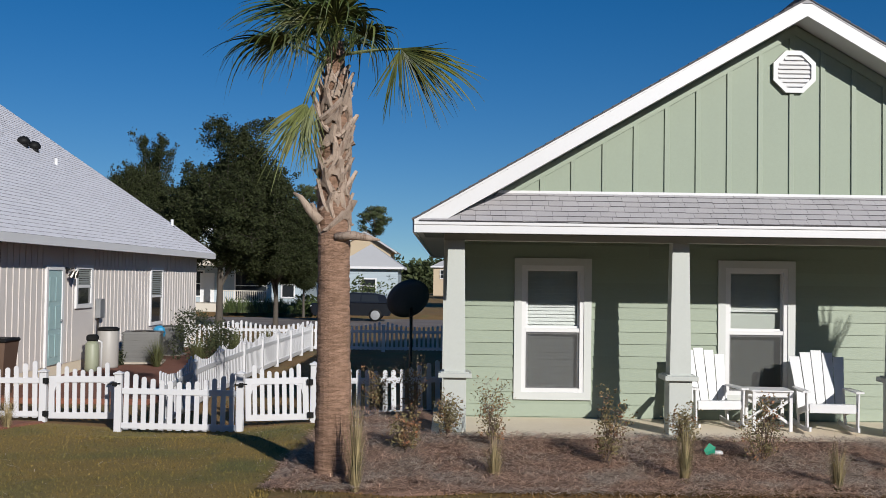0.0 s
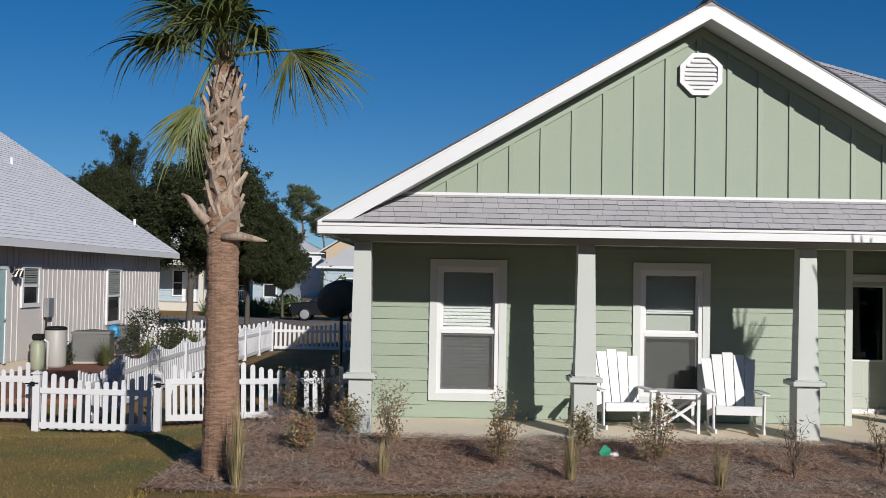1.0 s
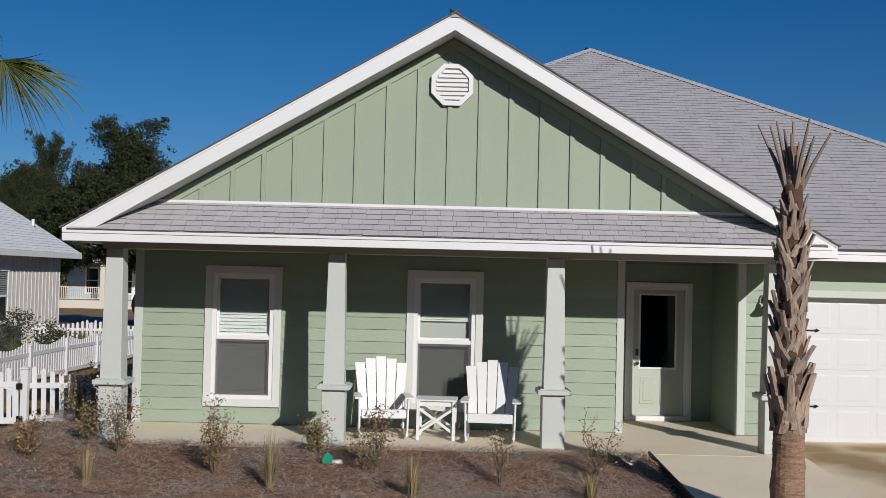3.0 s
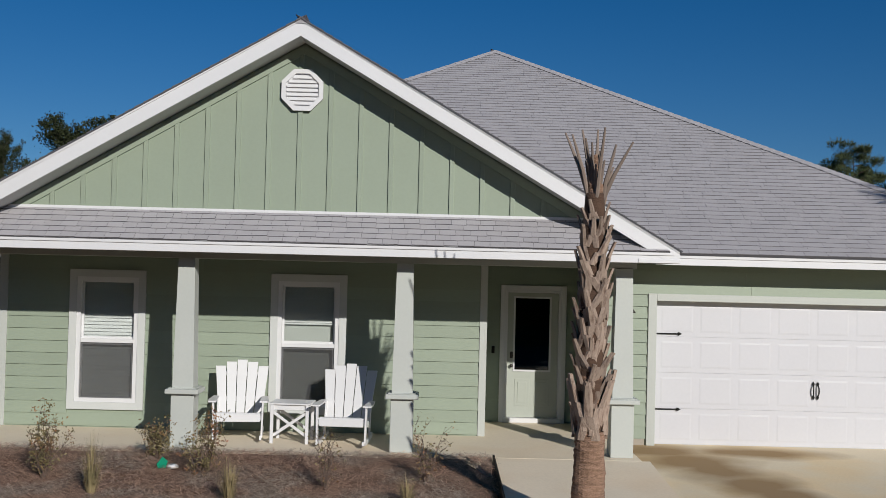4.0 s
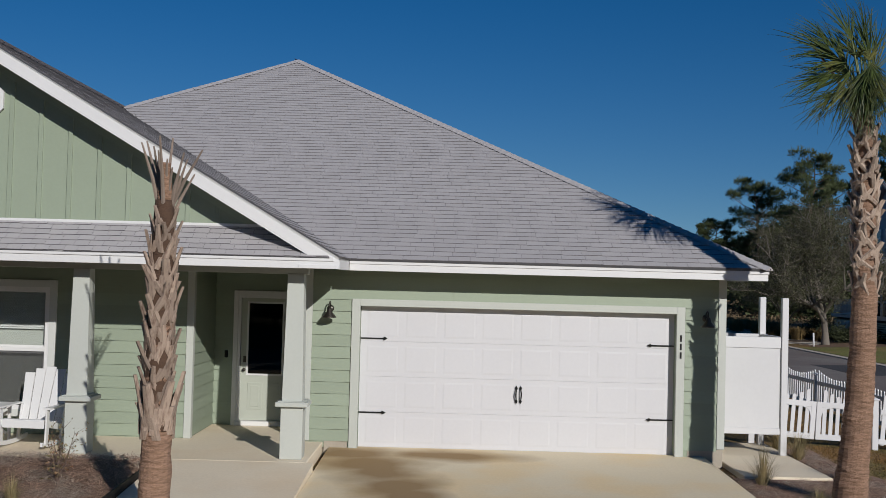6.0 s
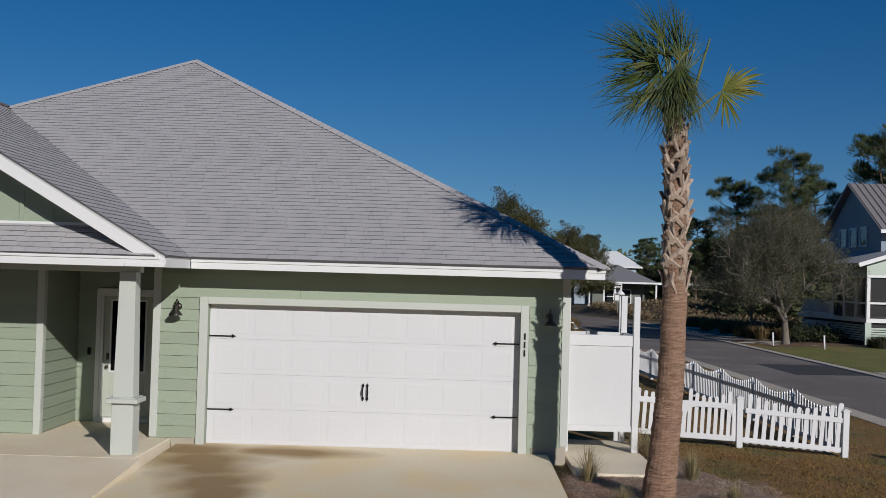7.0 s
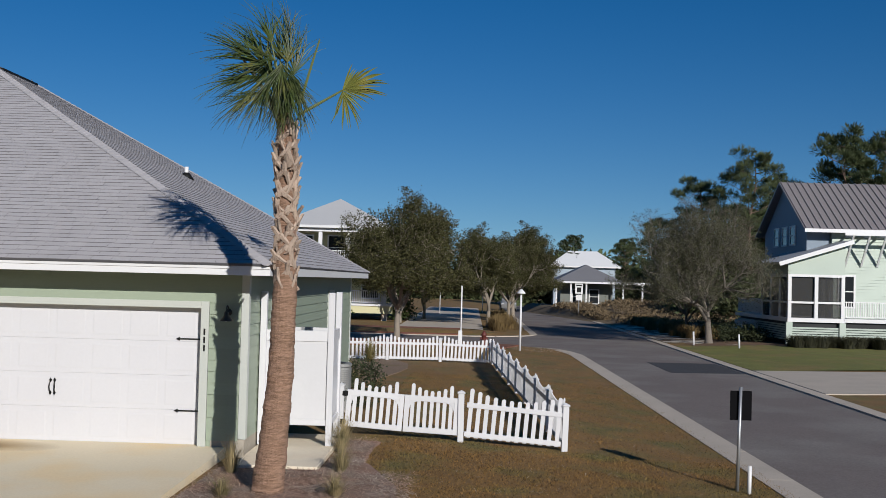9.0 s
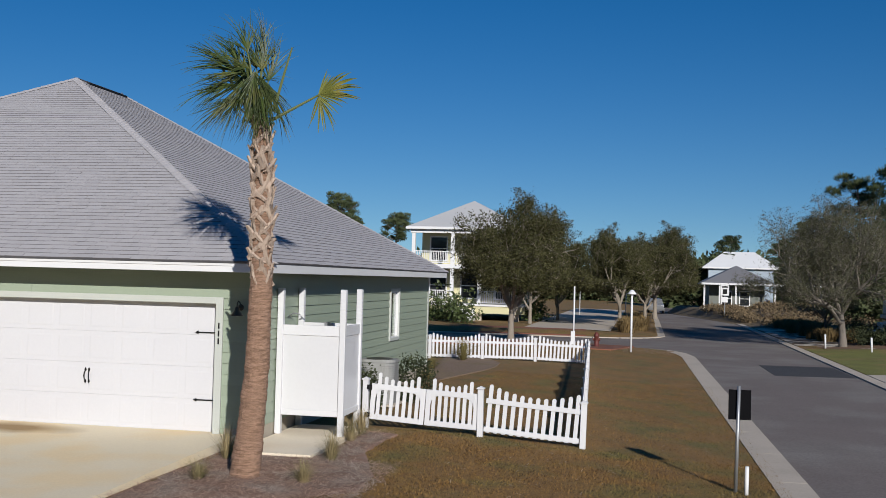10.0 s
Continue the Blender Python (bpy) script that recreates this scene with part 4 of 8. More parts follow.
for k, zz in enumerate((2.02, 1.89, 1.76)):
    part("number_bar", Shape().box(14.868, 14.896, WALL_Y - 0.046, WALL_Y - 0.041, zz - 0.05, zz + 0.05), M["black"], gdoor)


def sconce(x):
    b = thing("wall_lamp", "dark bronze gooseneck barn lamp on the wall, unlit", "wall lamp", (x, WALL_Y - 0.024, 2.3), group="garage lamps")
    part("backplate", Shape().lathe([(0.055, 0), (0.055, 0.012), (0.03, 0.03)], n=14), M["bronze"], b, m=pose(x, WALL_Y - 0.024, 2.34, 90, 0, 0), smooth=True)
    part("arm", Shape().tube([(x, WALL_Y - 0.03, 2.34), (x, WALL_Y - 0.07, 2.42), (x, WALL_Y - 0.14, 2.45), (x, WALL_Y - 0.19, 2.42), (x, WALL_Y - 0.20, 2.36)], 0.011, 8), M["bronze"], b, smooth=True)
    part("shade", Shape().lathe([(0.02, 0.10), (0.035, 0.08), (0.045, 0.03), (0.105, -0.04), (0.11, -0.055), (0.09, -0.045), (0.03, 0.0)], (x, WALL_Y - 0.20, 2.26), 18), M["bronze"], b, smooth=True)
    part("bulb", Shape().lathe([(0.012, 0.03), (0.03, 0.0), (0.03, -0.03), (0.012, -0.055)], (x, WALL_Y - 0.20, 2.25), 12), M["white"], b, smooth=True)


sconce(9.47)
sconce(15.26)

# ---- porch furniture ----


def rocking_chair(m):
    c = thing("rocking_chair", "white slatted wooden rocking chair with wide flat arms on the porch", "chair", group="porch chairs")
    W = M["white"]
    tops = (1.00, 1.06, 1.09, 1.06, 1.00)
    for k in range(5):
        x = (k - 2) * 0.126
        lean = (k - 2) * 0.030
        h = tops[k]
        vs = []
        for xx, wd_, zz in ((x, 0.056, 0.27), (x + lean, 0.073, h)):
            yy = 0.22 + 0.40 * (zz - 0.27)
            vs += [(xx - wd_, yy - 0.01, zz), (xx + wd_, yy - 0.01, zz), (xx + wd_, yy + 0.01, zz), (xx - wd_, yy + 0.01, zz)]
        part("back_slat", Shape().add(vs, [(3, 2, 1, 0), (4, 5, 6, 7), (0, 1, 5, 4), (1, 2, 6, 5), (2, 3, 7, 6), (3, 0, 4, 7)]), W, c)
    for k in range(6):
        t = k / 5
        y, z = -0.28 + 0.50 * t, 0.40 - 0.12 * t
        part("seat_slat", Shape().bar((-0.31, y, z), (0.31, y, z), 0.085, 0.02, 0.005), W, c)
    part("apron", Shape().box(-0.31, 0.31, -0.335, -0.315, 0.29, 0.40, 0.005), W, c)
    for sx in (-1, 1):
        part("arm", Shape().prism([(sx * 0.30, -0.36), (sx * 0.41, -0.36), (sx * 0.425, -0.2), (sx * 0.39, 0.28), (sx * 0.31, 0.28)][::sx], "z", 0.565, 0.588), W, c)
        part("front_leg", Shape().bar((sx * 0.335, -0.30, 0.07), (sx * 0.345, -0.30, 0.565), 0.09, 0.025, 0.004, up=(1, 0, 0)), W, c)
        part("back_leg", Shape().bar((sx * 0.322, 0.20, 0.08), (sx * 0.322, 0.32, 0.57), 0.07, 0.025, 0.004, up=(1, 0, 0)), W, c)
        part("side_rail", Shape().bar((sx * 0.322, -0.31, 0.36), (sx * 0.322, 0.25, 0.24), 0.022, 0.09, 0.004), W, c)
        pts = [Vector((sx * 0.322, y, 0.018 + 0.16 * (y - 0.02) ** 2)) for y in [-0.42 + 0.1 * k for k in range(10)]]
        rim = [(p.y, p.z) for p in pts] + [(p.y, p.z + 0.06) for p in pts[::-1]]
        part("rocker", Shape().prism(rim, "x", sx * 0.322 - 0.014, sx * 0.322 + 0.014), W, c)
    part("back_rail", Shape().box(-0.33, 0.33, 0.338, 0.363, 0.50, 0.57, 0.004), W, c)
    part("top_rail", Shape().box(-0.29, 0.29, 0.480, 0.503, 0.86, 0.92, 0.004), W, c)
    c.matrix_basis = m
    PLACE[c.name] = m
    return c


ch = rocking_chair(pose(3.79, 15.96, 0.28, 0, 0, 7))
copied(ch, pose(5.33, 15.72, 0.28, 0, 0, -4))
tb = thing("side_table", "small white slatted side table with crossed legs", "table")
for k in range(5):
    part("top_slat", Shape().box(-0.29, 0.29, -0.25 + k * 0.102, -0.155 + k * 0.102, 0.545, 0.567, 0.004), M["white"], tb)
part("apron", Shape().box(-0.25, 0.25, -0.215, -0.195, 0.47, 0.545, 0.003), M["white"], tb)
part("apron", Shape().box(-0.25, 0.25, 0.195, 0.215, 0.47, 0.545, 0.003), M["white"], tb)
for sx in (-1, 1):
    for sy in (-1, 1):
        part("leg", Shape().box(sx * 0.25 - 0.022, sx * 0.25 + 0.022, sy * 0.23 - 0.018, sy * 0.23 + 0.018, 0.0, 0.545, 0.004), M["white"], tb)
for sy in (-1, 1):
    for sx in (-1, 1):
        part("cross_brace", Shape().bar((-0.23, sy * (0.205 + 0.008 * sx), 0.27 - sx * 0.16), (0.23, sy * (0.205 + 0.008 * sx), 0.27 + sx * 0.16), 0.015, 0.04, 0.003), M["white"], tb)
tb.matrix_basis = pose(4.57, 15.86, 0.281, 0, 0, -3)
PLACE[tb.name] = tb.matrix_basis.copy()

# ---- picket fences ----


def picket_shape():
    s = Shape()
    w, t = 0.038, 0.011
    prof = [(-w, 0), (w, 0), (w, 0.955), (w * 0.9, 0.974), (w * 0.62, 0.99), (0, 1.0), (-w * 0.62, 0.99), (-w * 0.9, 0.974), (-w, 0.955)]
    return s.prism(prof, "y", -t, t)


PICKET = picket_shape().mesh("picket", M["vinyl"])
POST_W = 0.055
post_mesh = Shape().box(-POST_W, POST_W, -POST_W, POST_W, -0.15, 0.835, 0.006).mesh("post", M["vinyl"])
cap_mesh = Shape().box(-0.072, 0.072, -0.072, 0.072, 0.835, 0.86, 0.004).add(
    [(-0.06, -0.06, 0.86), (0.06, -0.06, 0.86), (0.06, 0.06, 0.86), (-0.06, 0.06, 0.86), (0, 0, 0.895)], [(0, 1, 4), (1, 2, 4), (2, 3, 4), (3, 0, 4), (3, 2, 1, 0)]).mesh("cap", M["vinyl"])


def fence_post(fence, x, y, z, turn=0.0, lean=0.0, cap=True):
    m = pose(x, y, z, 0, lean, turn)
    p = part("post", post_mesh, None, fence, m=m)
    if cap:
        part("cap", cap_mesh, None, p, m=m.copy())
    return p


def fence_panel(fence, a, b, count, dip=0.18, tall=0.96, rails=(0.09, 0.62), kind="panel"):
    """Rails and pickets between two points (x, y, z of the bottom); picket tops dip in a curve."""
    a, b = Vector(a), Vector(b)
    d = b - a
    length = math.hypot(d.x, d.y)
    turn = math.degrees(math.atan2(d.y, d.x))
    slope = math.degrees(math.atan2(d.z, length))
    base = pose(*a, 0, 0, turn) @ pose(0, 0, 0, 0, -slope, 0)
    for zr in rails:
        part("rail", Shape().box(0.0, length, -0.022, 0.022, zr - 0.045, zr + 0.045, 0.004), M["vinyl"], fence, m=base)
    rng = random.Random(count * 31 + round(a.x * 10))
    for k in range(count):
        t = (k + 0.5) / count
        h = tall - dip * math.sin(math.pi * t) ** 0.8 + rng.uniform(-0.006, 0.006)
        m = base @ pose(length * t, 0, 0.03, 0, rng.uniform(-0.4, 0.4), 0) @ Matrix.Diagonal((1, 1, h - 0.03, 1))
        part("picket", PICKET, None, fence, m=m)


def gate(a, b, count, label, hinge_at=None):
    """A framed gate leaf with stiles, curved corner braces and pickets."""
    g = thing("picket_gate", label, "gate", a, group="picket gates")
    av, bv = Vector(a), Vector(b)
    d = bv - av
    length = math.hypot(d.x, d.y)
    base = pose(*a, 0, 0, math.degrees(math.atan2(d.y, d.x))) @ pose(0, 0, 0, 0, -math.degrees(math.atan2(d.z, length)), 0)
    for zr in (0.09, 0.665):
        part("rail", Shape().box(0.0, length, -0.022, 0.022, zr - 0.05, zr + 0.05, 0.004), M["vinyl"], g, m=base)
    for x in (0.045, length - 0.045):
        part("stile", Shape().box(x - 0.045, x + 0.045, -0.024, 0.024, 0.04, 0.715, 0.005), M["vinyl"], g, m=base)
    for x, s in ((0.09, 1), (length - 0.09, -1)):
        part("corner_brace", Shape().prism([(x, 0.615), (x + s * 0.16, 0.615), (x + s * 0.07, 0.585), (x + s * 0.02, 0.53), (x, 0.45)][::s], "y", -0.02, 0.02), M["vinyl"], g, m=base)
    for k in range(count):
        t = (k + 0.5) / count
        h = 0.985 - 0.17 * math.sin(math.pi * t) ** 0.8
        part("picket", PICKET, None, g, m=base @ Matrix.Translation((0.09 + (length - 0.18) * t, 0, 0.05)) @ Matrix.Diagonal((0.9, 1, h - 0.05, 1)))
    if hinge_at is not None:
        x = -0.03 if hinge_at == 0 else length + 0.03
        for z in (0.12, 0.64):
            part("hinge", Shape().box(x - 0.05, x + 0.05, -0.065, -0.045, z - 0.045, z + 0.045, 0.006).tube([(x, -0.07, z - 0.05), (x, -0.07, z + 0.05)], 0.012, 8), M["black"], g, "black hinge", m=base)
    return g


def gz(x, y, lift=0.03):
    return ground_z(x, y) + lift


# east yard
fe = thing("picket_fence", "white vinyl picket fence with scalloped tops round the corner yard", "fence", (20.85, 19.45, -0.1), group="picket fences")
gate((16.83, 19.45, 0.18), (17.885, 19.45, 0.11), 7, "white vinyl picket gate leaf, closed", 0)
gate((17.905, 19.45, 0.11), (18.91, 19.45, 0.065), 7, "white vinyl picket gate leaf, closed", None)
fence_post(fe, 16.76, 19.45, 0.12)
fence_post(fe, 18.97, 19.45, 0.04)
fence_panel(fe, (19.03, 19.45, 0.05), (20.80, 19.45, -0.085), 12)
fence_post(fe, 20.87, 19.46, -0.14, 0, 1.2)
sx0, sy0, sx1, sy1, n = 20.87, 19.46, 19.95, 39.3, 8
for k in range(n):
    xa, ya = sx0 + (sx1 - sx0) * k / n, sy0 + (sy1 - sy0) * k / n
    xb, yb = sx0 + (sx1 - sx0) * (k + 1) / n, sy0 + (sy1 - sy0) * (k + 1) / n
    fence_panel(fe, (xa, ya + 0.06, gz(xa, ya)), (xb, yb - 0.06, gz(xb, yb)), 16)
    fence_post(fe, xb, yb, gz(xb, yb, 0.0))
bx0, by0, bx1, by1, n = 19.95, 39.3, 12.2, 38.3, 4
for k in range(n):
    xa, ya = bx0 + (bx1 - bx0) * k / n, by0 + (by1 - by0) * k / n
    xb, yb = bx0 + (bx1 - bx0) * (k + 1) / n, by0 + (by1 - by0) * (k + 1) / n
    fence_panel(fe, (xa - 0.06, ya, gz(xa, ya)), (xb + 0.06, yb, gz(xb, yb)), 13)
    fence_post(fe, xb, yb, gz(xb, yb, 0.0))
# west yards
fw = thing("picket_fence", "white vinyl picket fence with scalloped tops between the two houses", "fence", (-5.1, 17.25, -0.05), group="picket fences")
fence_panel(fw, (-8.5, 17.80, -0.02), (-6.44, 17.80, 0.0), 14)
fence_post(fw, -6.38, 17.80, -0.08)
gate((-6.29, 17.80, -0.02), (-5.20, 17.78, -0.01), 7, "white vinyl picket gate leaf with black hinges, closed", 0)
fence_post(fw, -5.02, 17.28, -0.05)
fence_panel(fw, (-4.96, 17.25, -0.085), (-3.19, 17.22, -0.10), 13)
fence_post(fw, -3.13, 17.22, -0.02)
gate((-3.13, 17.72, -0.01), (-2.14, 17.80, 0.02), 7, "white vinyl picket gate leaf with black hinges, closed", 1)
fence_post(fw, -2.07, 17.84, 0.09)
for lx, ly, lz in ((-5.06, 17.20, 0.64), (-3.10, 17.14, 0.66)):
    part("gate_latch", Shape().box(lx - 0.035, lx + 0.035, ly - 0.02, ly + 0.01, lz - 0.03, lz + 0.03, 0.006).bar((lx - 0.11, ly, lz), (lx + 0.09, ly, lz + 0.012), 0.018, 0.018, 0.003), M["black"], fw, "black gate latch")
fence_panel(fw, (-2.0, 17.9, 0.04), (-0.02, 18.1, 0.08), 14)
lx0, ly0, lx1, ly1, n = -4.42, 17.35, -4.3, 34.8, 8
for k in range(n):
    xa, ya = lx0 + (lx1 - lx0) * k / n, ly0 + (ly1 - ly0) * k / n
    xb, yb = lx0 + (lx1 - lx0) * (k + 1) / n, ly0 + (ly1 - ly0) * (k + 1) / n
    fence_panel(fw, (xa, ya + 0.06, gz(xa, ya)), (xb, yb - 0.06, gz(xb, yb)), 14)
    fence_post(fw, xb, yb, gz(xb, yb, 0.0))
for xa, xb in ((-4.3, -6.7), (-6.7, -9.1), (-4.3, -2.0), (-2.0, 0.3)):
    s = 1 if xb > xa else -1
    fence_panel(fw, (xa + s * 0.06, 34.9, gz(xa, 34.9)), (xb - s * 0.06, 34.9, gz(xb, 34.9)), 15)
    fence_post(fw, xb, 34.9, gz(xb, 34.9, 0.0))

# ---- outdoor shower stall ----
st = thing("shower_stall", "white vinyl outdoor shower stall with tall posts beside the house", "shower stall", (16.4, 17.6, 0.15))
part("slab", Shape().box(15.60, 16.88, 15.70, 19.0, -0.05, 0.12, 0.01), M["concrete"], st, "pale concrete pad")
for px, py, z0 in ((15.64, 17.70, 0.12), (16.78, 17.70, 0.12), (16.755, 18.85, 0.12), (15.64, 18.85, 0.12)):
    part("post", Shape().box(px - 0.052, px + 0.052, py - 0.052, py + 0.052, z0, 2.675, 0.006), M["vinyl"], st)


def stall_panel(a, b, z0, z1):
    d = Vector(b) - Vector(a)
    base = pose(a[0], a[1], 0, 0, 0, math.degrees(math.atan2(d.y, d.x)))
    L = d.length
    part("rail", Shape().box(0, L, -0.03, 0.03, z1 - 0.18, z1, 0.005), M["vinyl"], st, m=base)
    part("rail", Shape().box(0, L, -0.03, 0.03, z0, z0 + 0.1, 0.005), M["vinyl"], st, m=base)
    part("infill", Shape().box(0.0, L, -0.014, 0.014, z0 + 0.1, z1 - 0.18, 0.003), M["vinyl"], st, m=base)


stall_panel((15.692, 17.70), (16.728, 17.70), 0.455, 2.035)
stall_panel((16.775, 17.752), (16.757, 18.798), 0.455, 2.035)
stall_panel((15.692, 18.85), (16.703, 18.85), 0.455, 2.035)
part("latch", Shape().box(16.10, 16.26, 18.80, 18.82, 1.95, 2.045, 0.004), M["steel"], st)
shw = thing("outdoor_shower", "chrome outdoor shower arm on the side wall", "shower", (15.56, 18.25, 2.2))
part("arm", Shape().tube([(15.575, 18.25, 2.15), (15.68, 18.25, 2.22), (15.80, 18.25, 2.20), (15.84, 18.25, 2.14)], 0.012, 8), M["steel"], shw, smooth=True)
part("rose", Shape().lathe([(0.015, 0.04), (0.03, 0.02), (0.06, 0), (0.06, -0.01)], (15.84, 18.25, 2.11), 12), M["steel"], shw, smooth=True)


def round_square(half, r, n=5):
    """Outline of a square with rounded corners."""
    return [(sx * (half - r) + r * math.cos(math.pi / 2 * (q + k / n)), sy * (half - r) + r * math.sin(math.pi / 2 * (q + k / n)))
            for q, (sx, sy) in enumerate(((1, 1), (-1, 1), (-1, -1), (1, -1))) for k in range(n + 1)]


def ac_unit(x, y, z, w=0.78, h=0.80, label="grey air-conditioning condenser with louvred sides", turn=0.0, corner=0.05, mat="ac"):
    u = thing("air_conditioner", label, "air conditioner", group="condensers")

    def ring(s, half, z0, z1):
        s.prism(round_square(half, corner), "z", z0, z1)
        return s

    part("body", ring(Shape(), w / 2 - 0.02, 0.04, h - 0.06), M[mat], u)
    part("base", Shape().box(-w / 2 - 0.05, w / 2 + 0.05, -w / 2 - 0.05, w / 2 + 0.05, 0.0, 0.05, 0.006), M["kerb"], u)
    sl = Shape()
    k = 0.09
    while k < h - 0.1:
        ring(sl, w / 2 - 0.004, k, k + 0.022)
        k += 0.042
    part("louvres", sl, M[mat], u, kind="stuff")
    part("lid", ring(ring(Shape(), w / 2 + 0.005, h - 0.06, h - 0.015), w / 2 - 0.02, h - 0.015, h), M[mat], u)
    part("fan_grille", Shape().lathe([(0.30, 0), (0.30, 0.015), (0.06, 0.04), (0.0, 0.04)], (0, 0, h), 20), M["bronze"], u)
    u.matrix_basis = pose(x, y, z, 0, 0, turn)
    PLACE[u.name] = u.matrix_basis.copy()
    return u


M["ac_old"] = material("weathered_condenser", (0.150, 0.148, 0.140), 0.55, 0.10, 2)
M["ac"] = material("condenser_grey", (0.27, 0.27, 0.26), 0.5, 0.06, 2)
ac_unit(16.12, 23.0, 0.06, 0.82, 1.02, corner=0.24)

# ---- palms ----
M["trunk"] = material("palm_trunk_fibre", (0.320, 0.196, 0.132), 0.95, 0.25, 3.0, 0.35, 22, 1.0, 30, stretch=(1, 1, 6.0), tint=(0.22, 0.13, 0.082), tint_scale=7, tint_at=(0.45, 0.62))
M["boot"] = material("palm_boot", (0.400, 0.308, 0.240), 0.85, 0.18, 5.0, 0.18, 50, 0.7, 60, rand=0.20, stretch=(3, 3, 0.7), tint=(0.192, 0.120, 0.080), tint_scale=9, tint_at=(0.52, 0.72))
M["frond"] = material("palm_frond", (0.048, 0.070, 0.015), 0.5, 0.2, 4, 0.15, 30, island=0.45, rand=0.18, translucent=0.12, spec=0.4, tint=(0.15, 0.14, 0.036), tint_scale=3.0, tint_at=(0.5, 0.8))
M["frond_pale"] = material("pale_palm_frond", (0.13, 0.15, 0.045), 0.5, 0.2, 4, 0.15, 30, island=0.4, translucent=0.2, spec=0.35, tint=(0.24, 0.20, 0.08), tint_scale=3.0, tint_at=(0.5, 0.75))
# brighter copy of the frond colour, sunlight painted in, for the sunlit fans
M["frond_lit"] = material("sunlit_palm_frond", (0.15, 0.16, 0.035), 0.45, 0.2, 4, 0.15, 30, island=0.3, translucent=0.25, spec=0.4, tint=(0.26, 0.22, 0.06), tint_scale=3.0, tint_at=(0.5, 0.8))
M["petiole"] = material("palm_petiole", (0.11, 0.13, 0.045), 0.5, 0.15, 4)
M["boot_brown"] = material("brown_palm_boot", (0.33, 0.25, 0.195), 0.85, 0.18, 5.0, 0.18, 50, 0.7, 60, rand=0.25, stretch=(3, 3, 0.7), tint=(0.17, 0.11, 0.08), tint_scale=9, tint_at=(0.5, 0.7))
M["dead"] = material("dry_frond_stub", (0.20, 0.155, 0.125), 0.9, 0.2, 8, 0.2, 40, rand=0.25)
M["fibre"] = material("boot_fibre", (0.085, 0.048, 0.03), 0.95, 0.3, 8, 0.3, 40, 0.8, 40, stretch=(1, 1, 3))
WIND = Vector((-1.0, 0.15, 0.1))


def boot_mesh(seed, mat, long=False):
    """A cut leaf base: two flat legs that clasp the stem and meet in a short stub."""
    rng = random.Random(seed)
    R, s = 0.16, Shape()
    top = rng.uniform(0.12, 0.16)
    stub, out = rng.uniform(0.06, 0.13), rng.uniform(0.035, 0.075)
    if long:
        top, stub, out = rng.uniform(0.06, 0.09), rng.uniform(0.17, 0.24), rng.uniform(0.05, 0.085)
    tw = rng.uniform(-0.05, 0.05)

    def strap(rows):
        o, n = len(s.v), len(rows)
        for x, y, z, w, th in rows:
            s.v += [(x - w, y - 0.01, z), (x - w * 0.55, y + th, z), (x + w * 0.55, y + th, z), (x + w, y - 0.01, z), (x, y - th, z)]
        for i in range(n - 1):
            for k in range(5):
                s.f.append([o + i * 5 + k, o + i * 5 + (k + 1) % 5, o + (i + 1) * 5 + (k + 1) % 5, o + (i + 1) * 5 + k])
        s.f.append([o + k for k in range(5)])
        s.f.append([o + (n - 1) * 5 + k for k in (4, 3, 2, 1, 0)])

    for sg in (-1, 1):
        x0 = sg * (rng.uniform(0.05, 0.08) if long else rng.uniform(0.115, 0.15))
        rows = []
        for i in range(5):
            t = i / 4
            x = x0 * (1 - t) + sg * 0.012 * t
            y = math.sqrt(max(0.0, R * R - x * x)) - R + 0.012 + 0.02 * t
            rows.append((x, y, -0.09 + (top + 0.09) * t, 0.030 + 0.014 * t + (0.012 if long else 0.0), 0.018))
        strap(rows)
    rows = []
    for i in range(5):
        t = i / 4
        rows.append((tw * t, 0.012 + out * t ** 1.15, top - 0.07 + (stub + 0.07) * t, 0.050 - 0.022 * t, 0.024 - 0.009 * t))
    strap(rows)
    return s.mesh("boot", M[mat])


BOOTS = [boot_mesh(k, "boot") for k in range(7)]
BOOTS_BROWN = [boot_mesh(k + 20, "boot_brown", True) for k in range(7)]


def trunk_part(p, axis, radii, seed):
    """A ringed fibrous stem along an axis polyline."""
    pts, rad = [], []
    rng = random.Random(seed)
    for (a, b), (r0, r1) in zip(zip(axis[:-1], axis[1:]), zip(radii[:-1], radii[1:])):
        a, b = Vector(a), Vector(b)
        n = max(2, int((b - a).length / 0.028))
        for i in range(n):
            t = i / n
            pts.append(a.lerp(b, t))
            rad.append((r0 + (r1 - r0) * t) * (1 + 0.022 * noise.noise((a.x, i * 0.9, seed)) + 0.02 * noise.noise((a.x, i * 0.23, seed)) + rng.uniform(-0.012, 0.012)))
    pts.append(Vector(axis[-1]))
    rad.append(radii[-1])
    s = Shape().tube(pts, rad, 20)
    for i, v in enumerate(s.v):
        v = Vector(v)
        k = 0.012 * noise.noise(v * 7) + 0.010 * noise.noise(Vector((v.x * 12, v.y * 12, v.z * 45)))
        c = pts[min(i // 20, len(pts) - 1)]
        d = (v - c)
        d.z = 0
        s.v[i] = tuple(v + (d.normalized() * k if d.length > 0 else d))
    return part("trunk", s, M["trunk"], p, "ringed fibrous brown trunk")


def axis_at(axis, z):
    for a, b in zip(axis[:-1], axis[1:]):
        if a[2] <= z <= b[2]:
            return Vector(a).lerp(Vector(b), (z - a[2]) / (b[2] - a[2]))
    return Vector(axis[-1])


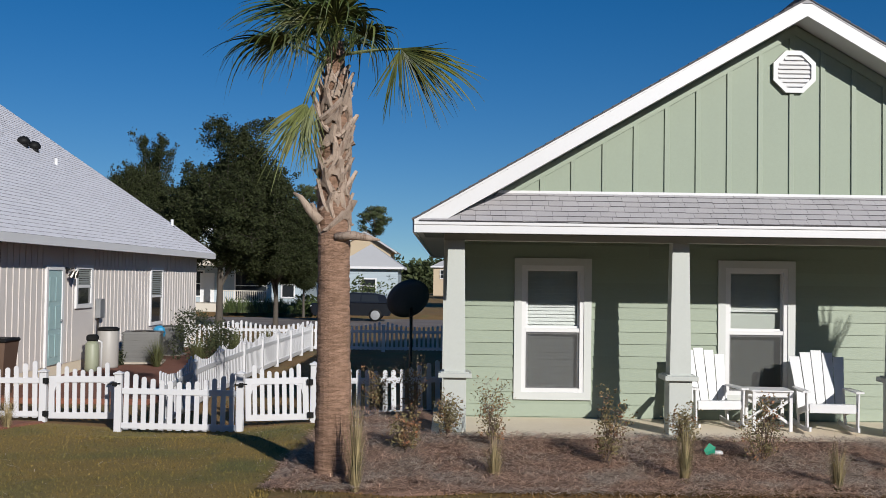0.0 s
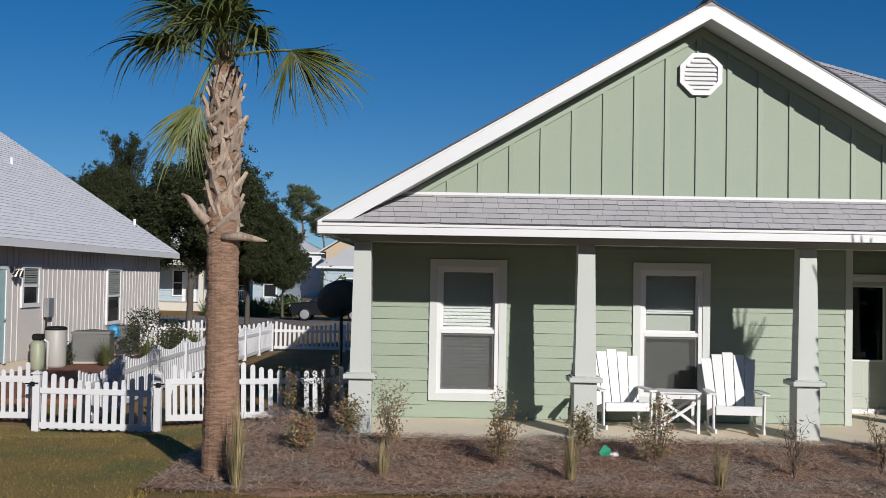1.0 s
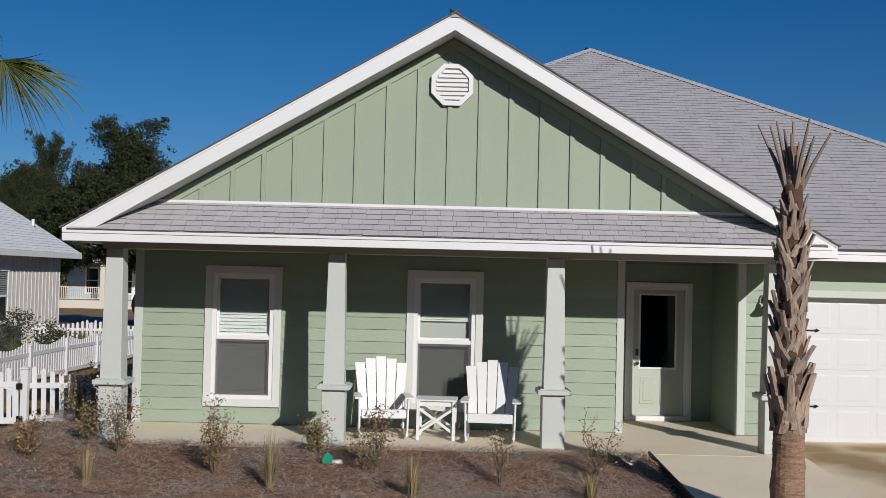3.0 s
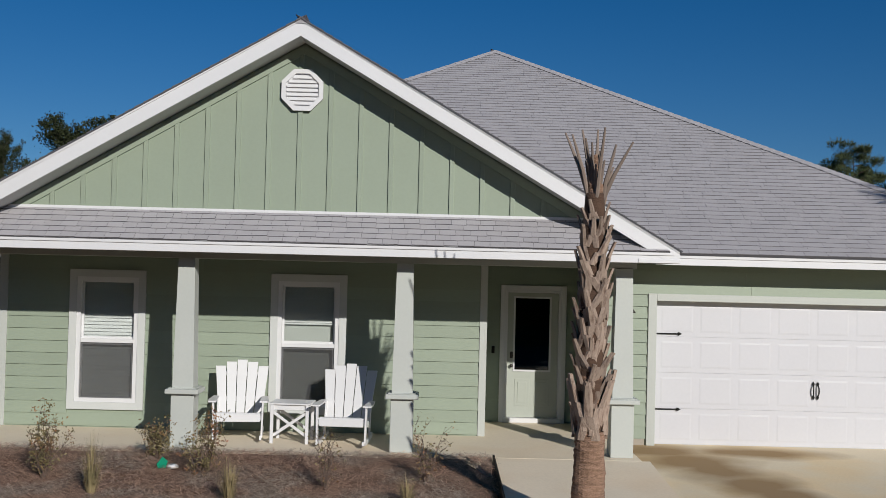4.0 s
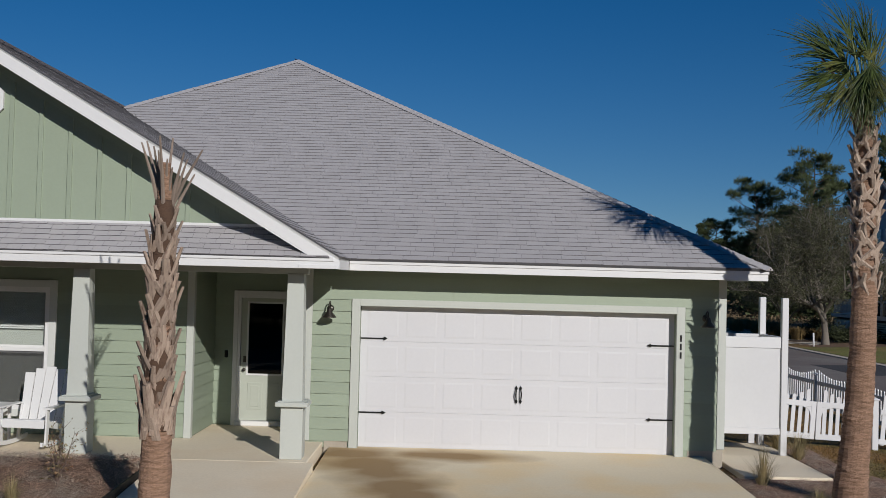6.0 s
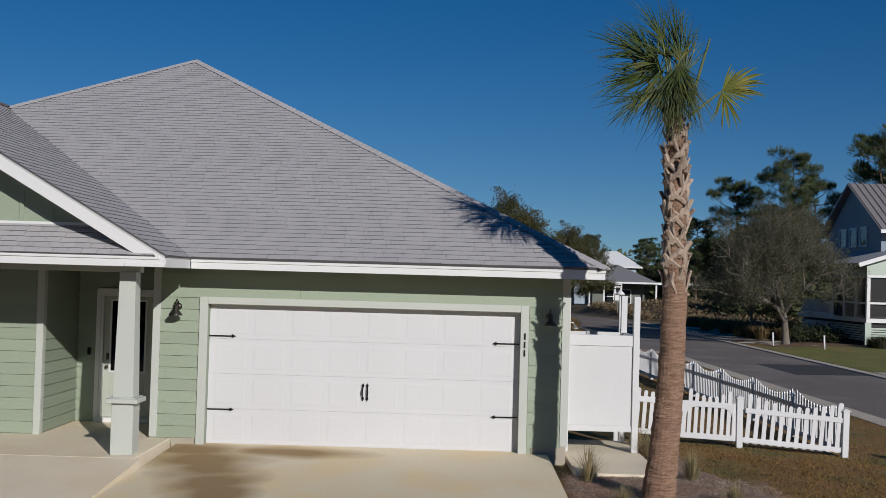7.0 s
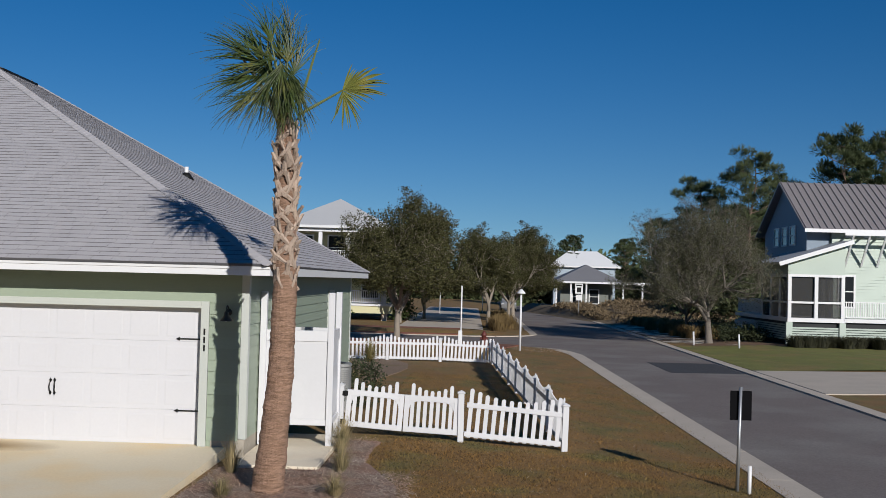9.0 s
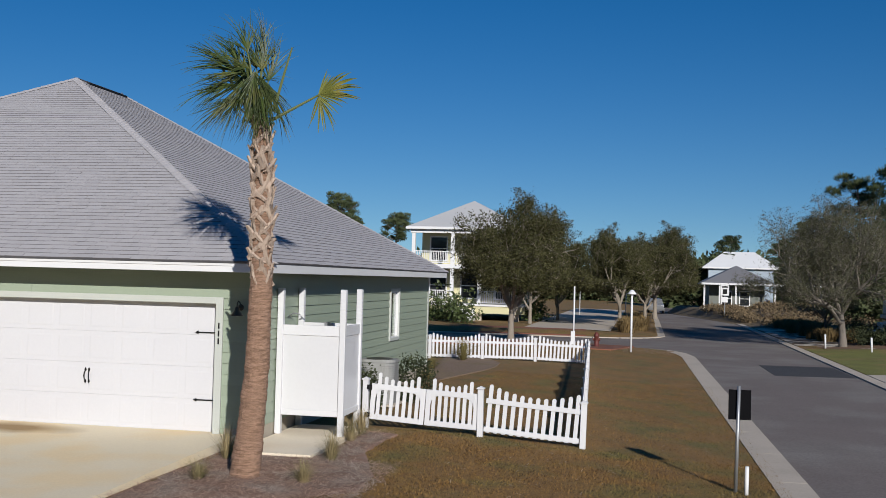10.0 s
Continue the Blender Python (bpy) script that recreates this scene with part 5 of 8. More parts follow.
def core_part(p, axis, z0, z1, r):
    """Dark fibre between the boots."""
    n = int((z1 - z0) / 0.06)
    pts = [axis_at(axis, z0 + (z1 - z0) * i / n) for i in range(n + 1)]
    return part("boot_fibre", Shape().tube(pts, [(r + 0.012 * noise.noise((i * 0.7, r, 1))) * (1 - 0.35 * i / n) for i in range(n + 1)], 14), M["fibre"], p, "dark matted fibre between the boots", smooth=True)


def boots_on(p, axis, z0, z1, r, seed, ring=5, pitch=0.125, size=1.0, kinds=None):
    rng, kinds = random.Random(seed), kinds or BOOTS
    z, a = z0 - 0.05, rng.uniform(0, 360)
    while z < z1:
        c = axis_at(axis, z)
        for _ in range(1):
            a += 137.5 + rng.uniform(-9, 9)
            sc = rng.uniform(0.85, 1.12) * size * (1 - 0.3 * smoothstep(z1 - 0.5, z1, z))
            rr = r * rng.uniform(0.9, 1.02) * (1 - 0.25 * smoothstep(z1 - 0.7, z1, z))
            m = pose(c.x, c.y, c.z + rng.uniform(-0.03, 0.03), 0, 0, a) @ Matrix.Translation((0, rr, 0)) @ pose(0, 0, 0, rng.uniform(-8, 3), rng.choice((-1, 1)) * (rng.uniform(3, 13) if kinds is BOOTS_BROWN else rng.uniform(8, 26)), 0) @ Matrix.Diagonal((sc, sc, sc, 1))
            part("boot", kinds[rng.randrange(len(kinds))], None, p, m=m)
        z += pitch / ring


def frond(p, start, az, el, reach, R, droop, seed, spread=105, wind=0.25, n=34, tilt=0.0, mat=None, hub=None, mess=1.0, fused=0.42, bow=0.12):
    """A fan leaf: stalk from start, then folded leaflets that split and hang at their tips."""
    rng = random.Random(seed)
    a, e = radians(az), radians(el)
    f = Vector((math.cos(a) * math.cos(e), math.sin(a) * math.cos(e), math.sin(e)))
    s = Vector((-math.sin(a), math.cos(a), 0))
    s = (s * math.cos(radians(tilt)) + s.cross(f) * math.sin(radians(tilt))).normalized()
    start = Vector(start)
    pts = []
    for i in range(7):
        t = i / 6
        pts.append(start + f * reach * t + Vector((0, 0, -1)) * droop * 0.22 * reach * t * t + WIND * wind * 0.12 * reach * t * t)
    fd = (pts[-1] - pts[-2]).normalized()
    if hub is not None:
        hub, fd = Vector(hub), f
        top = start.lerp(hub, 0.6) + Vector((0, 0, bow * (hub - start).length))
        pts = [start.lerp(top, i / 6).lerp(top.lerp(hub, i / 6), i / 6) for i in range(7)]
    hub = pts[-1]
    nrm = s.cross(fd) * -1
    if nrm.z < 0:
        nrm = -nrm
    sh = Shape()
    for i in range(n):
        u = (i + 0.5) / n * 2 - 1
        ang = radians(spread) * u + rng.uniform(-0.11, 0.11) * mess
        d = fd * math.cos(ang) + s * math.sin(ang)
        b = hub + fd * 0.10 * (1 - abs(u))
        L = R * (1 - 0.28 * u * u) * rng.uniform(0.72, 1.1)
        sag = droop * rng.uniform(0.4, 1.7) + rng.uniform(0.0, 0.12)
        curl = rng.gauss(0, 0.11) * mess
        gap = radians(spread) * 2 / n
        side0 = (s * math.cos(ang) - fd * math.sin(ang))
        k, ring = 7, []
        for j in range(k + 1):
            t = j / k
            r = L * t
            pos = b + d * r * (1 - 0.25 * sag * t * t) + Vector((0, 0, -1)) * sag * L * (0.15 * t * t + 0.5 * t ** 3.2) + nrm * 0.14 * L * abs(math.sin(ang)) * t * (1 - t) + WIND * wind * L * t ** 2.4 * 0.5 + (side0 + nrm) * curl * L * t ** 2
            w = min(0.5 * r * gap * 1.15 + 0.004, 0.5 * L * fused * gap * 1.15) * (1 - max(0, t - fused) / (1 - fused)) ** 0.8 + 0.001
            fold = nrm * w * 0.55
            ring.append((pos - side0 * w, pos + fold, pos + side0 * w))
        o = len(sh.v)
        for q in ring:
            sh.v += [tuple(x) for x in q]
        for j in range(k):
            c = o + j * 3
            sh.f += [[c, c + 1, c + 4, c + 3], [c + 1, c + 2, c + 5, c + 4]]
    leaf = part("frond", sh, mat or M["frond"], p, "green fan leaf with split drooping tips")
    part("stalk", Shape().tube(pts, [0.017 - 0.007 * i / 6 for i in range(7)], 6), M["petiole"], leaf, smooth=True)
    return leaf


def crown(p, base, count, seed, R, wind, low=30, bias=0.0, sag=(0.4, 0.6)):
    """Fronds in a spiral, the youngest upright; the wind lays more of them to its lee."""
    rng = random.Random(seed)
    for k in range(count):
        az = k * 137.5 + rng.uniform(-15, 15)
        d = (az - 170 + 180) % 360 - 180
        az = 170 + d * (1 - bias)
        t = k / count
        el = 86 - (86 - low) * t ** 0.9 + rng.uniform(-7, 7)
        frond(p, Vector(base) + Vector((0.05 * math.cos(radians(az)), 0.05 * math.sin(radians(az)), -0.12 * t)), az, el, rng.uniform(0.36, 0.66), R * rng.uniform(0.82, 1.1), sag[0] + sag[1] * t,
              seed * 100 + k, 96, wind, 32, rng.uniform(-35, 35))


def folded_fans(p, base, seed, fans):
    """Fan leaves pressed together by the wind: hub offset, then azimuth, elevation, length, half-angle, droop and roll."""
    for k, (hx, hy, hz, az, el, R, sp, dr, tl) in enumerate(fans):
        frond(p, base, az, el, 0.5, R, dr, seed + k, sp * 1.1, 0.12, 30, tl, None, Vector(base) + Vector((hx, hy, hz)), 1.9, 0.30)


# palm with a full crown beside the porch
ax1 = [(-1.21, 12.88, 0.0), (-1.24, 12.88, 1.5), (-1.26, 12.88, 2.9), (-1.27, 12.87, 4.6), (-1.28, 12.86, 5.0)]
p1 = thing("cabbage_palm", "cabbage palm with crossed grey boots and green crown in mulch", "palm tree", (-1.21, 12.88, 0.05), group="palms")
trunk_part(p1, ax1, [0.235, 0.185, 0.178, 0.12, 0.10], 1)
boots_on(p1, ax1, 2.92, 4.62, 0.142, 11, 4, 0.140, 1.2)
core_part(p1, ax1, 2.93, 4.9, 0.140)
crown(p1, (-1.29, 12.86, 4.84), 14, 3, 0.76, 0.25, 25, 0.15, (0.3, 0.6))
folded_fans(p1, (-1.29, 12.86, 4.84), 970, ((-0.36, -0.10, 0.52, 185, -38, 0.78, 55, 0.2, 70), (-0.10, -0.25, 0.55, 262, -66, 0.72, 45, 0.15, 0), (0.16, -0.20, 0.46, 290, -66, 0.60, 40, 0.15, 10),
                                             (-0.30, -0.16, 0.40, 220, -58, 0.72, 45, 0.2, 30), (-0.40, 0.05, 0.62, 180, 5, 0.80, 60, 0.25, 75), (0.02, -0.20, 0.66, 275, -50, 0.66, 50, 0.2, -15)))
frond(p1, (-1.22, 12.86, 4.86), -6, -46, 0.88, 0.86, 0.16, 901, 52, 0.0, 40, 80, None, (-0.53, 12.92, 4.95), 1.2, 0.36, 0.05)
frond(p1, (-1.22, 12.87, 4.86), -2, -24, 0.88, 1.02, 0.22, 908, 26, 0.0, 18, 100, M["frond_lit"], (-0.525, 12.95, 4.955), 0.8, 0.45, 0.05)
frond(p1, (-1.22, 12.86, 4.85), 190, -76, 0.8, 0.78, 0.1, 906, 16, 0.0, 10, 90, None, (-0.545, 12.94, 4.945), 0.8, 0.4, 0.05)
for seed, az, el, R_, sp, dx in ((902, 195, -62, 0.82, 40, -0.30), (904, 225, -74, 0.76, 38, -0.27), (905, 250, -80, 0.64, 34, -0.20)):
    frond(p1, (-1.36, 12.76, 4.84), az, el, 0.5, R_, 0.2, seed, sp, 0.1, 26, 70, M["frond_pale"], (-1.29 + dx, 12.62, 4.26))
part("broken_boot", Shape().tube([(-1.22, 12.72, 2.78), (-1.02, 12.68, 2.80), (-0.85, 12.66, 2.77), (-0.72, 12.66, 2.75)], [0.05, 0.05, 0.035, 0.01], 8), M["boot"], p1, smooth=True)
part("broken_boot", Shape().tube([(-1.40, 12.74, 2.95), (-1.52, 12.72, 3.08), (-1.62, 12.72, 3.22), (-1.70, 12.72, 3.27)], [0.06, 0.05, 0.03, 0.012], 8), M["boot"], p1, smooth=True)

# bare palm by the walk
ax2 = [(8.20, 11.69, 0.0), (8.21, 11.69, 1.1), (8.21, 11.69, 3.6), (8.21, 11.69, 4.0)]
p2 = thing("cabbage_palm", "leafless young cabbage palm with pointed boots and dry spear stubs", "palm tree", (8.2, 11.69, 0.05), group="palms")
trunk_part(p2, ax2, [0.185, 0.155, 0.09, 0.05], 2)
boots_on(p2, ax2, 1.30, 3.45, 0.118, 22, 4, 0.140, 0.95, BOOTS_BROWN)
core_part(p2, ax2, 1.14, 3.6, 0.158)
for k in range(7):
    part("boot", BOOTS_BROWN[k], None, p2, m=pose(8.205, 11.69, 1.20 + 0.05 * (k % 3), 0, 0, 51 * k + 12) @ Matrix.Translation((0, 0.135, 0)) @ pose(0, 0, 0, -3, 0, 0) @ Matrix.Diagonal((1.35, 1.2, 1.6, 1)))
rng = random.Random(5)
for k in range(16):
    a, sp = k * 2.4, rng.uniform(0.03, 0.22) if k > 3 else 0.34
    b = Vector((8.21 + 0.05 * math.cos(a), 11.69 + 0.05 * math.sin(a), 3.45 + rng.uniform(-0.15, 0.1)))
    h = rng.uniform(0.45, 0.78)
    e = b + Vector((sp * math.cos(a), sp * math.sin(a), h))
    part("spear_stub", Shape().tube([b, b.lerp(e, 0.5) - Vector((0.02 * math.cos(a), 0.02 * math.sin(a), 0)), e], [0.026, 0.021, 0.010], 6), M["dead"], p2)

# palm beside the driveway
ax3 = [(16.46, 14.02, 0.0), (16.53, 14.02, 0.7), (16.60, 14.02, 1.6), (16.63, 14.01, 2.8), (16.60, 13.97, 4.4), (16.57, 13.95, 5.2)]
p3 = thing("cabbage_palm", "cabbage palm with wind-swept green crown beside the driveway", "palm tree", (16.46, 14.02, 0.05), group="palms")
trunk_part(p3, ax3, [0.225, 0.19, 0.172, 0.155, 0.10, 0.08], 3)
boots_on(p3, ax3, 2.82, 5.0, 0.118, 33, 4, 0.138, 1.0)
core_part(p3, ax3, 2.84, 5.3, 0.115)
folded_fans(p3, (16.57, 13.93, 4.92), 950, ((-0.28, -0.08, 0.80, 180, 30, 0.76, 60, 0.15, 75), (-0.22, -0.10, 0.65, 180, -8, 0.72, 55, 0.25, 80), (-0.18, 0.05, 0.70, 165, 50, 0.74, 55, 0.15, 60),
                                            (0.02, -0.05, 0.85, 95, 82, 0.74, 42, 0.1, 10), (0.10, 0.0, 0.70, 70, 75, 0.72, 40, 0.1, -10), (-0.10, 0.05, 0.90, 110, 72, 0.64, 50, 0.15, 20),
                                            (-0.02, -0.22, 0.80, 270, -70, 0.82, 42, 0.1, 0), (0.10, -0.18, 0.70, 280, -78, 0.74, 38, 0.1, 10), (-0.15, -0.20, 0.65, 250, -62, 0.74, 42, 0.15, -10),
                                            (0.02, -0.15, 0.55, 265, -85, 0.62, 40, 0.1, 5), (-0.25, -0.10, 0.48, 200, -45, 0.62, 45, 0.2, 60), (0.05, 0.20, 0.65, 90, -60, 0.70, 50, 0.2, 0),
                                            (-0.10, 0.20, 0.75, 120, 20, 0.70, 70, 0.3, 0), (0.0, -0.10, 0.40, 300, -70, 0.50, 35, 0.2, 0), (-0.12, -0.15, 0.85, 215, 20, 0.66, 65, 0.2, 30), (0.16, -0.12, 0.62, 300, -76, 0.62, 36, 0.1, 10), (-0.05, -0.20, 0.72, 258, -78, 0.72, 40, 0.1, -5),
                                            (-0.46, -0.05, 0.94, 180, 27, 0.70, 36, 0.15, 78), (-0.36, 0.10, 1.04, 170, 42, 0.64, 34, 0.12, 70), (-0.42, -0.10, 0.62, 182, -4, 0.66, 40, 0.2, 80),
                                            (-0.20, -0.05, 1.10, 140, 66, 0.68, 34, 0.12, 40), (-0.02, 0.0, 1.12, 100, 80, 0.60, 28, 0.1, 15), (-0.42, -0.08, 0.42, 195, -35, 0.60, 38, 0.2, 70)))
part("spear_stub", Shape().tube([(16.50, 13.93, 4.95), (16.32, 13.9, 5.35), (15.85, 13.9, 6.0)], [0.035, 0.028, 0.010], 6), M["dead"], p3)
frond(p3, (16.74, 13.92, 5.08), 5, 26, 0.5, 0.60, 0.10, 903, 48, 0.0, 22, 90, M["frond_lit"], (17.27, 14.35, 5.50), 0.3, 0.58, 0.0)
frond(p3, (16.74, 13.93, 5.07), 5, -72, 0.5, 0.50, 0.15, 907, 46, 0.0, 13, 90, M["frond_lit"], (17.275, 14.36, 5.495), 0.9, 0.42, 0.0)
part("spear_stub", Shape().tube([(16.75, 13.95, 5.2), (16.90, 13.95, 5.75), (17.0, 13.95, 6.1)], [0.022, 0.018, 0.012], 6), M["petiole"], p3)

# ---- shrubs and grass clumps ----
M["twig"] = material("bare_twig", (0.128, 0.088, 0.068), 0.9, 0.15, 8)
M["shrub_leaf"] = material("shrub_leaf", (0.20, 0.165, 0.075), 0.6, 0.2, 5, island=0.35, tint=(0.36, 0.15, 0.08), tint_scale=6, tint_at=(0.5, 0.7), translucent=0.2)
M["olive_grass"] = material("olive_grass", (0.20, 0.17, 0.06), 0.8, 0.2, 5, island=0.35, translucent=0.2)
M["green_grass"] = material("green_ornamental_grass", (0.105, 0.115, 0.04), 0.8, 0.2, 5, island=0.4, translucent=0.2)
M["straw"] = material("dry_grass", (0.36, 0.285, 0.15), 0.8, 0.2, 5, island=0.3, tint=(0.17, 0.15, 0.07), tint_scale=4, tint_at=(0.4, 0.7), translucent=0.2)


def leaf_quads(s, rng, centre, n, spread, size):
    """n small pointed leaves scattered about a centre."""
    if n < 1:
        return
    g = np.random.default_rng(rng.randrange(1 << 30))
    c = np.array(centre) + g.normal(0, spread, (n, 3))
    d = g.uniform((-1, -1, -0.4), (1, 1, 0.9), (n, 3))
    d /= np.linalg.norm(d, axis=1)[:, None] + 1e-9
    w = np.cross(d, g.normal(0, 1, (n, 3)))
    w /= np.linalg.norm(w, axis=1)[:, None] + 1e-9
    L = size * g.uniform(0.6, 1.3, (n, 1))
    q = np.stack([c, c + d * L * 0.5 + w * L * 0.24, c + d * L, c + d * L * 0.5 - w * L * 0.24], axis=1).reshape(-1, 3)
    o = len(s.v)
    s.v.extend(map(tuple, q.tolist()))
    s.f.extend([o + 4 * i, o + 4 * i + 1, o + 4 * i + 2, o + 4 * i + 3] for i in range(n))


def shrub(x, y, h, seed, leaves=9, label="sparse young shrub with reddish green leaves in mulch"):
    rng = random.Random(seed)
    z = ground_z(x, y) + 0.02 + bed_rise(x, y)
    b = thing("shrub", label, "shrub", (x, y, z), group="young shrubs")
    tw, lf = Shape(), Shape()
    for k in range(11):
        a, out, top = rng.uniform(0, 6.28), rng.uniform(0.03, 0.22) * h / 0.7, h * rng.uniform(0.5, 1.05)
        pts = [Vector((x, y, z))]
        for i in range(1, 5):
            t = i / 4
            pts.append(Vector((x + math.cos(a) * out * t + rng.uniform(-0.03, 0.03), y + math.sin(a) * out * t + rng.uniform(-0.03, 0.03), z + top * t ** 0.9)))
        tw.tube(pts, [0.007, 0.006, 0.005, 0.004, 0.002], 4, caps=False)
        for i in range(1, 5):
            for _ in range(3):
                e = pts[i] + Vector((rng.uniform(-0.11, 0.11), rng.uniform(-0.11, 0.11), rng.uniform(-0.02, 0.12)))
                tw.tube([pts[i], e], [0.003, 0.0015], 3, caps=False)
                leaf_quads(lf, rng, e, leaves, 0.035, 0.040)
    part("stem", tw, M["twig"], b)
    part("foliage", lf, M["shrub_leaf"], b, kind="stuff")
    return b


def grass_clump(x, y, h, seed, n=260, wide=0.22, label="tufted ornamental grass with straw-coloured blades", z=None, mat="straw"):
    rng = random.Random(seed)
    z = ground_z(x, y) + 0.02 + bed_rise(x, y) if z is None else z
    s = Shape()
    for _ in range(n):
        a = rng.uniform(0, 6.28)
        r0, r1 = rng.uniform(0, 0.05), rng.uniform(0.02, wide)
        hh = h * rng.uniform(0.45, 1.12) * (1 - 0.35 * (r1 / wide) ** 2)
        sd = Vector((-math.sin(a), math.cos(a), 0)) * 0.0028
        p0 = Vector((x + r0 * math.cos(a), y + r0 * math.sin(a), z - 0.02))
        p1 = p0 + Vector((math.cos(a) * r1 * 0.4, math.sin(a) * r1 * 0.4, hh * 0.62))
        p2 = p0 + Vector((math.cos(a) * r1, math.sin(a) * r1, hh))
        s.add([p0 - sd, p0 + sd, p1 + sd * 0.8, p1 - sd * 0.8, p2], [(0, 1, 2, 3), (3, 2, 4)])
    return single("grass_clump", s, M[mat], label, "grass clump", group="grass clumps")


for k, (x, y, h) in enumerate(((-0.46, 13.84, 0.50), (0.61, 14.08, 0.85), (1.96, 13.37, 0.85), (3.82, 13.58, 0.76), (5.34, 13.17, 0.70), (6.50, 13.52, 0.76), (0.06, 14.6, 0.5), (3.05, 14.35, 0.45))):
    shrub(x, y, h * 0.92, 40 + k, {4: 1, 5: 2, 1: 6}.get(k, 8))
for k, (x, y, h) in enumerate(((-0.92, 12.25, 1.1), (0.60, 12.93, 0.50), (2.71, 12.79, 0.75), (4.33, 12.55, 0.60), (6.31, 12.61, 0.42), (15.72, 15.2, 0.62), (17.25, 15.6, 0.55), (17.40, 13.8, 0.40), (15.95, 13.6, 0.34), (16.95, 18.5, 0.55), (17.0, 17.6, 0.50))):
    grass_clump(x, y, h, 60 + k, 300 if x > 15 else 190, 0.36 if x > 15 else 0.20)
grass_clump(-6.6, 16.95, 0.55, 75, 160, 0.3)
shrub(-1.0, 17.2, 0.55, 83, 7)
shrub(-0.45, 16.6, 0.8, 84, 5)
for k, (x, y, h) in enumerate(((15.55, 37.6, 0.95), (15.2, 33.5, 0.5), (15.9, 29.5, 0.4))):
    grass_clump(x, y, h, 90 + k, 650, 0.85, "olive and straw clump of ornamental grass in a side bed", mat="olive_grass")
# utility flag, edging, pebbles
M["green"] = material("green_plastic", (0.000, 0.240, 0.128), 0.5)
fl = thing("marker_flag", "small green plastic marker flag in the mulch", "flag", (3.24, 13.85, 0.23))
part("wire", Shape().tube([(3.24, 13.85, 0.19), (3.245, 13.85, 0.38)], 0.003, 5), M["steel"], fl)
part("cloth", Shape().add([(3.245, 13.85, 0.38), (3.32, 13.83, 0.33), (3.30, 13.80, 0.25), (3.20, 13.82, 0.24), (3.18, 13.84, 0.29)], [(0, 1, 2, 3, 4)]), M["green"], fl)
single("splash_stone", Shape().lathe([(0.0, 0.0), (0.07, 0.0), (0.08, 0.02), (0.06, 0.045), (0.0, 0.05)], (3.36, 13.92, 0.23), 10), M["white"], "small pale stone lying in mulch", "stone", smooth=True)
single("edging_board", Shape().bar((7.395, 14.85, 0.20), (7.40, 12.2, 0.10), 0.026, 0.26, 0.003), M["black"], "black landscape edging along the walk", "edging")

# ---- trees ----
M["bark"] = material("oak_bark", (0.24, 0.205, 0.165), 0.95, 0.2, 3, 0.25, 25, 0.9, 30, stretch=(3, 3, 0.8))
M["pine_bark"] = material("pine_bark", (0.136, 0.092, 0.068), 0.95, 0.2, 3, 0.2, 20, 0.8, 20)
M["bark_dark"] = material("dark_oak_bark", (0.085, 0.072, 0.058), 0.95, 0.2, 3, 0.25, 25, 0.9, 30, stretch=(3, 3, 0.8))
M["bark_grey"] = material("grey_twig_bark", (0.165, 0.142, 0.118), 0.95, 0.2, 3, 0.25, 25, 0.9, 30, stretch=(3, 3, 0.8))
M["oak_leaf"] = material("live_oak_leaf", (0.038, 0.046, 0.018), 0.75, 0.15, 1.2, island=0.5, translucent=0.2, spec=0.2)
M["street_leaf"] = material("street_oak_leaf", (0.070, 0.068, 0.027), 0.75, 0.15, 1.2, island=0.5, translucent=0.2, spec=0.2)
M["dry_leaf"] = material("winter_leaf", (0.080, 0.080, 0.040), 0.8, 0.15, 1.5, island=0.5, translucent=0.15)
M["needle"] = material("pine_needle", (0.058, 0.075, 0.026), 0.8, 0.15, 1.0, island=0.3, translucent=0.15)


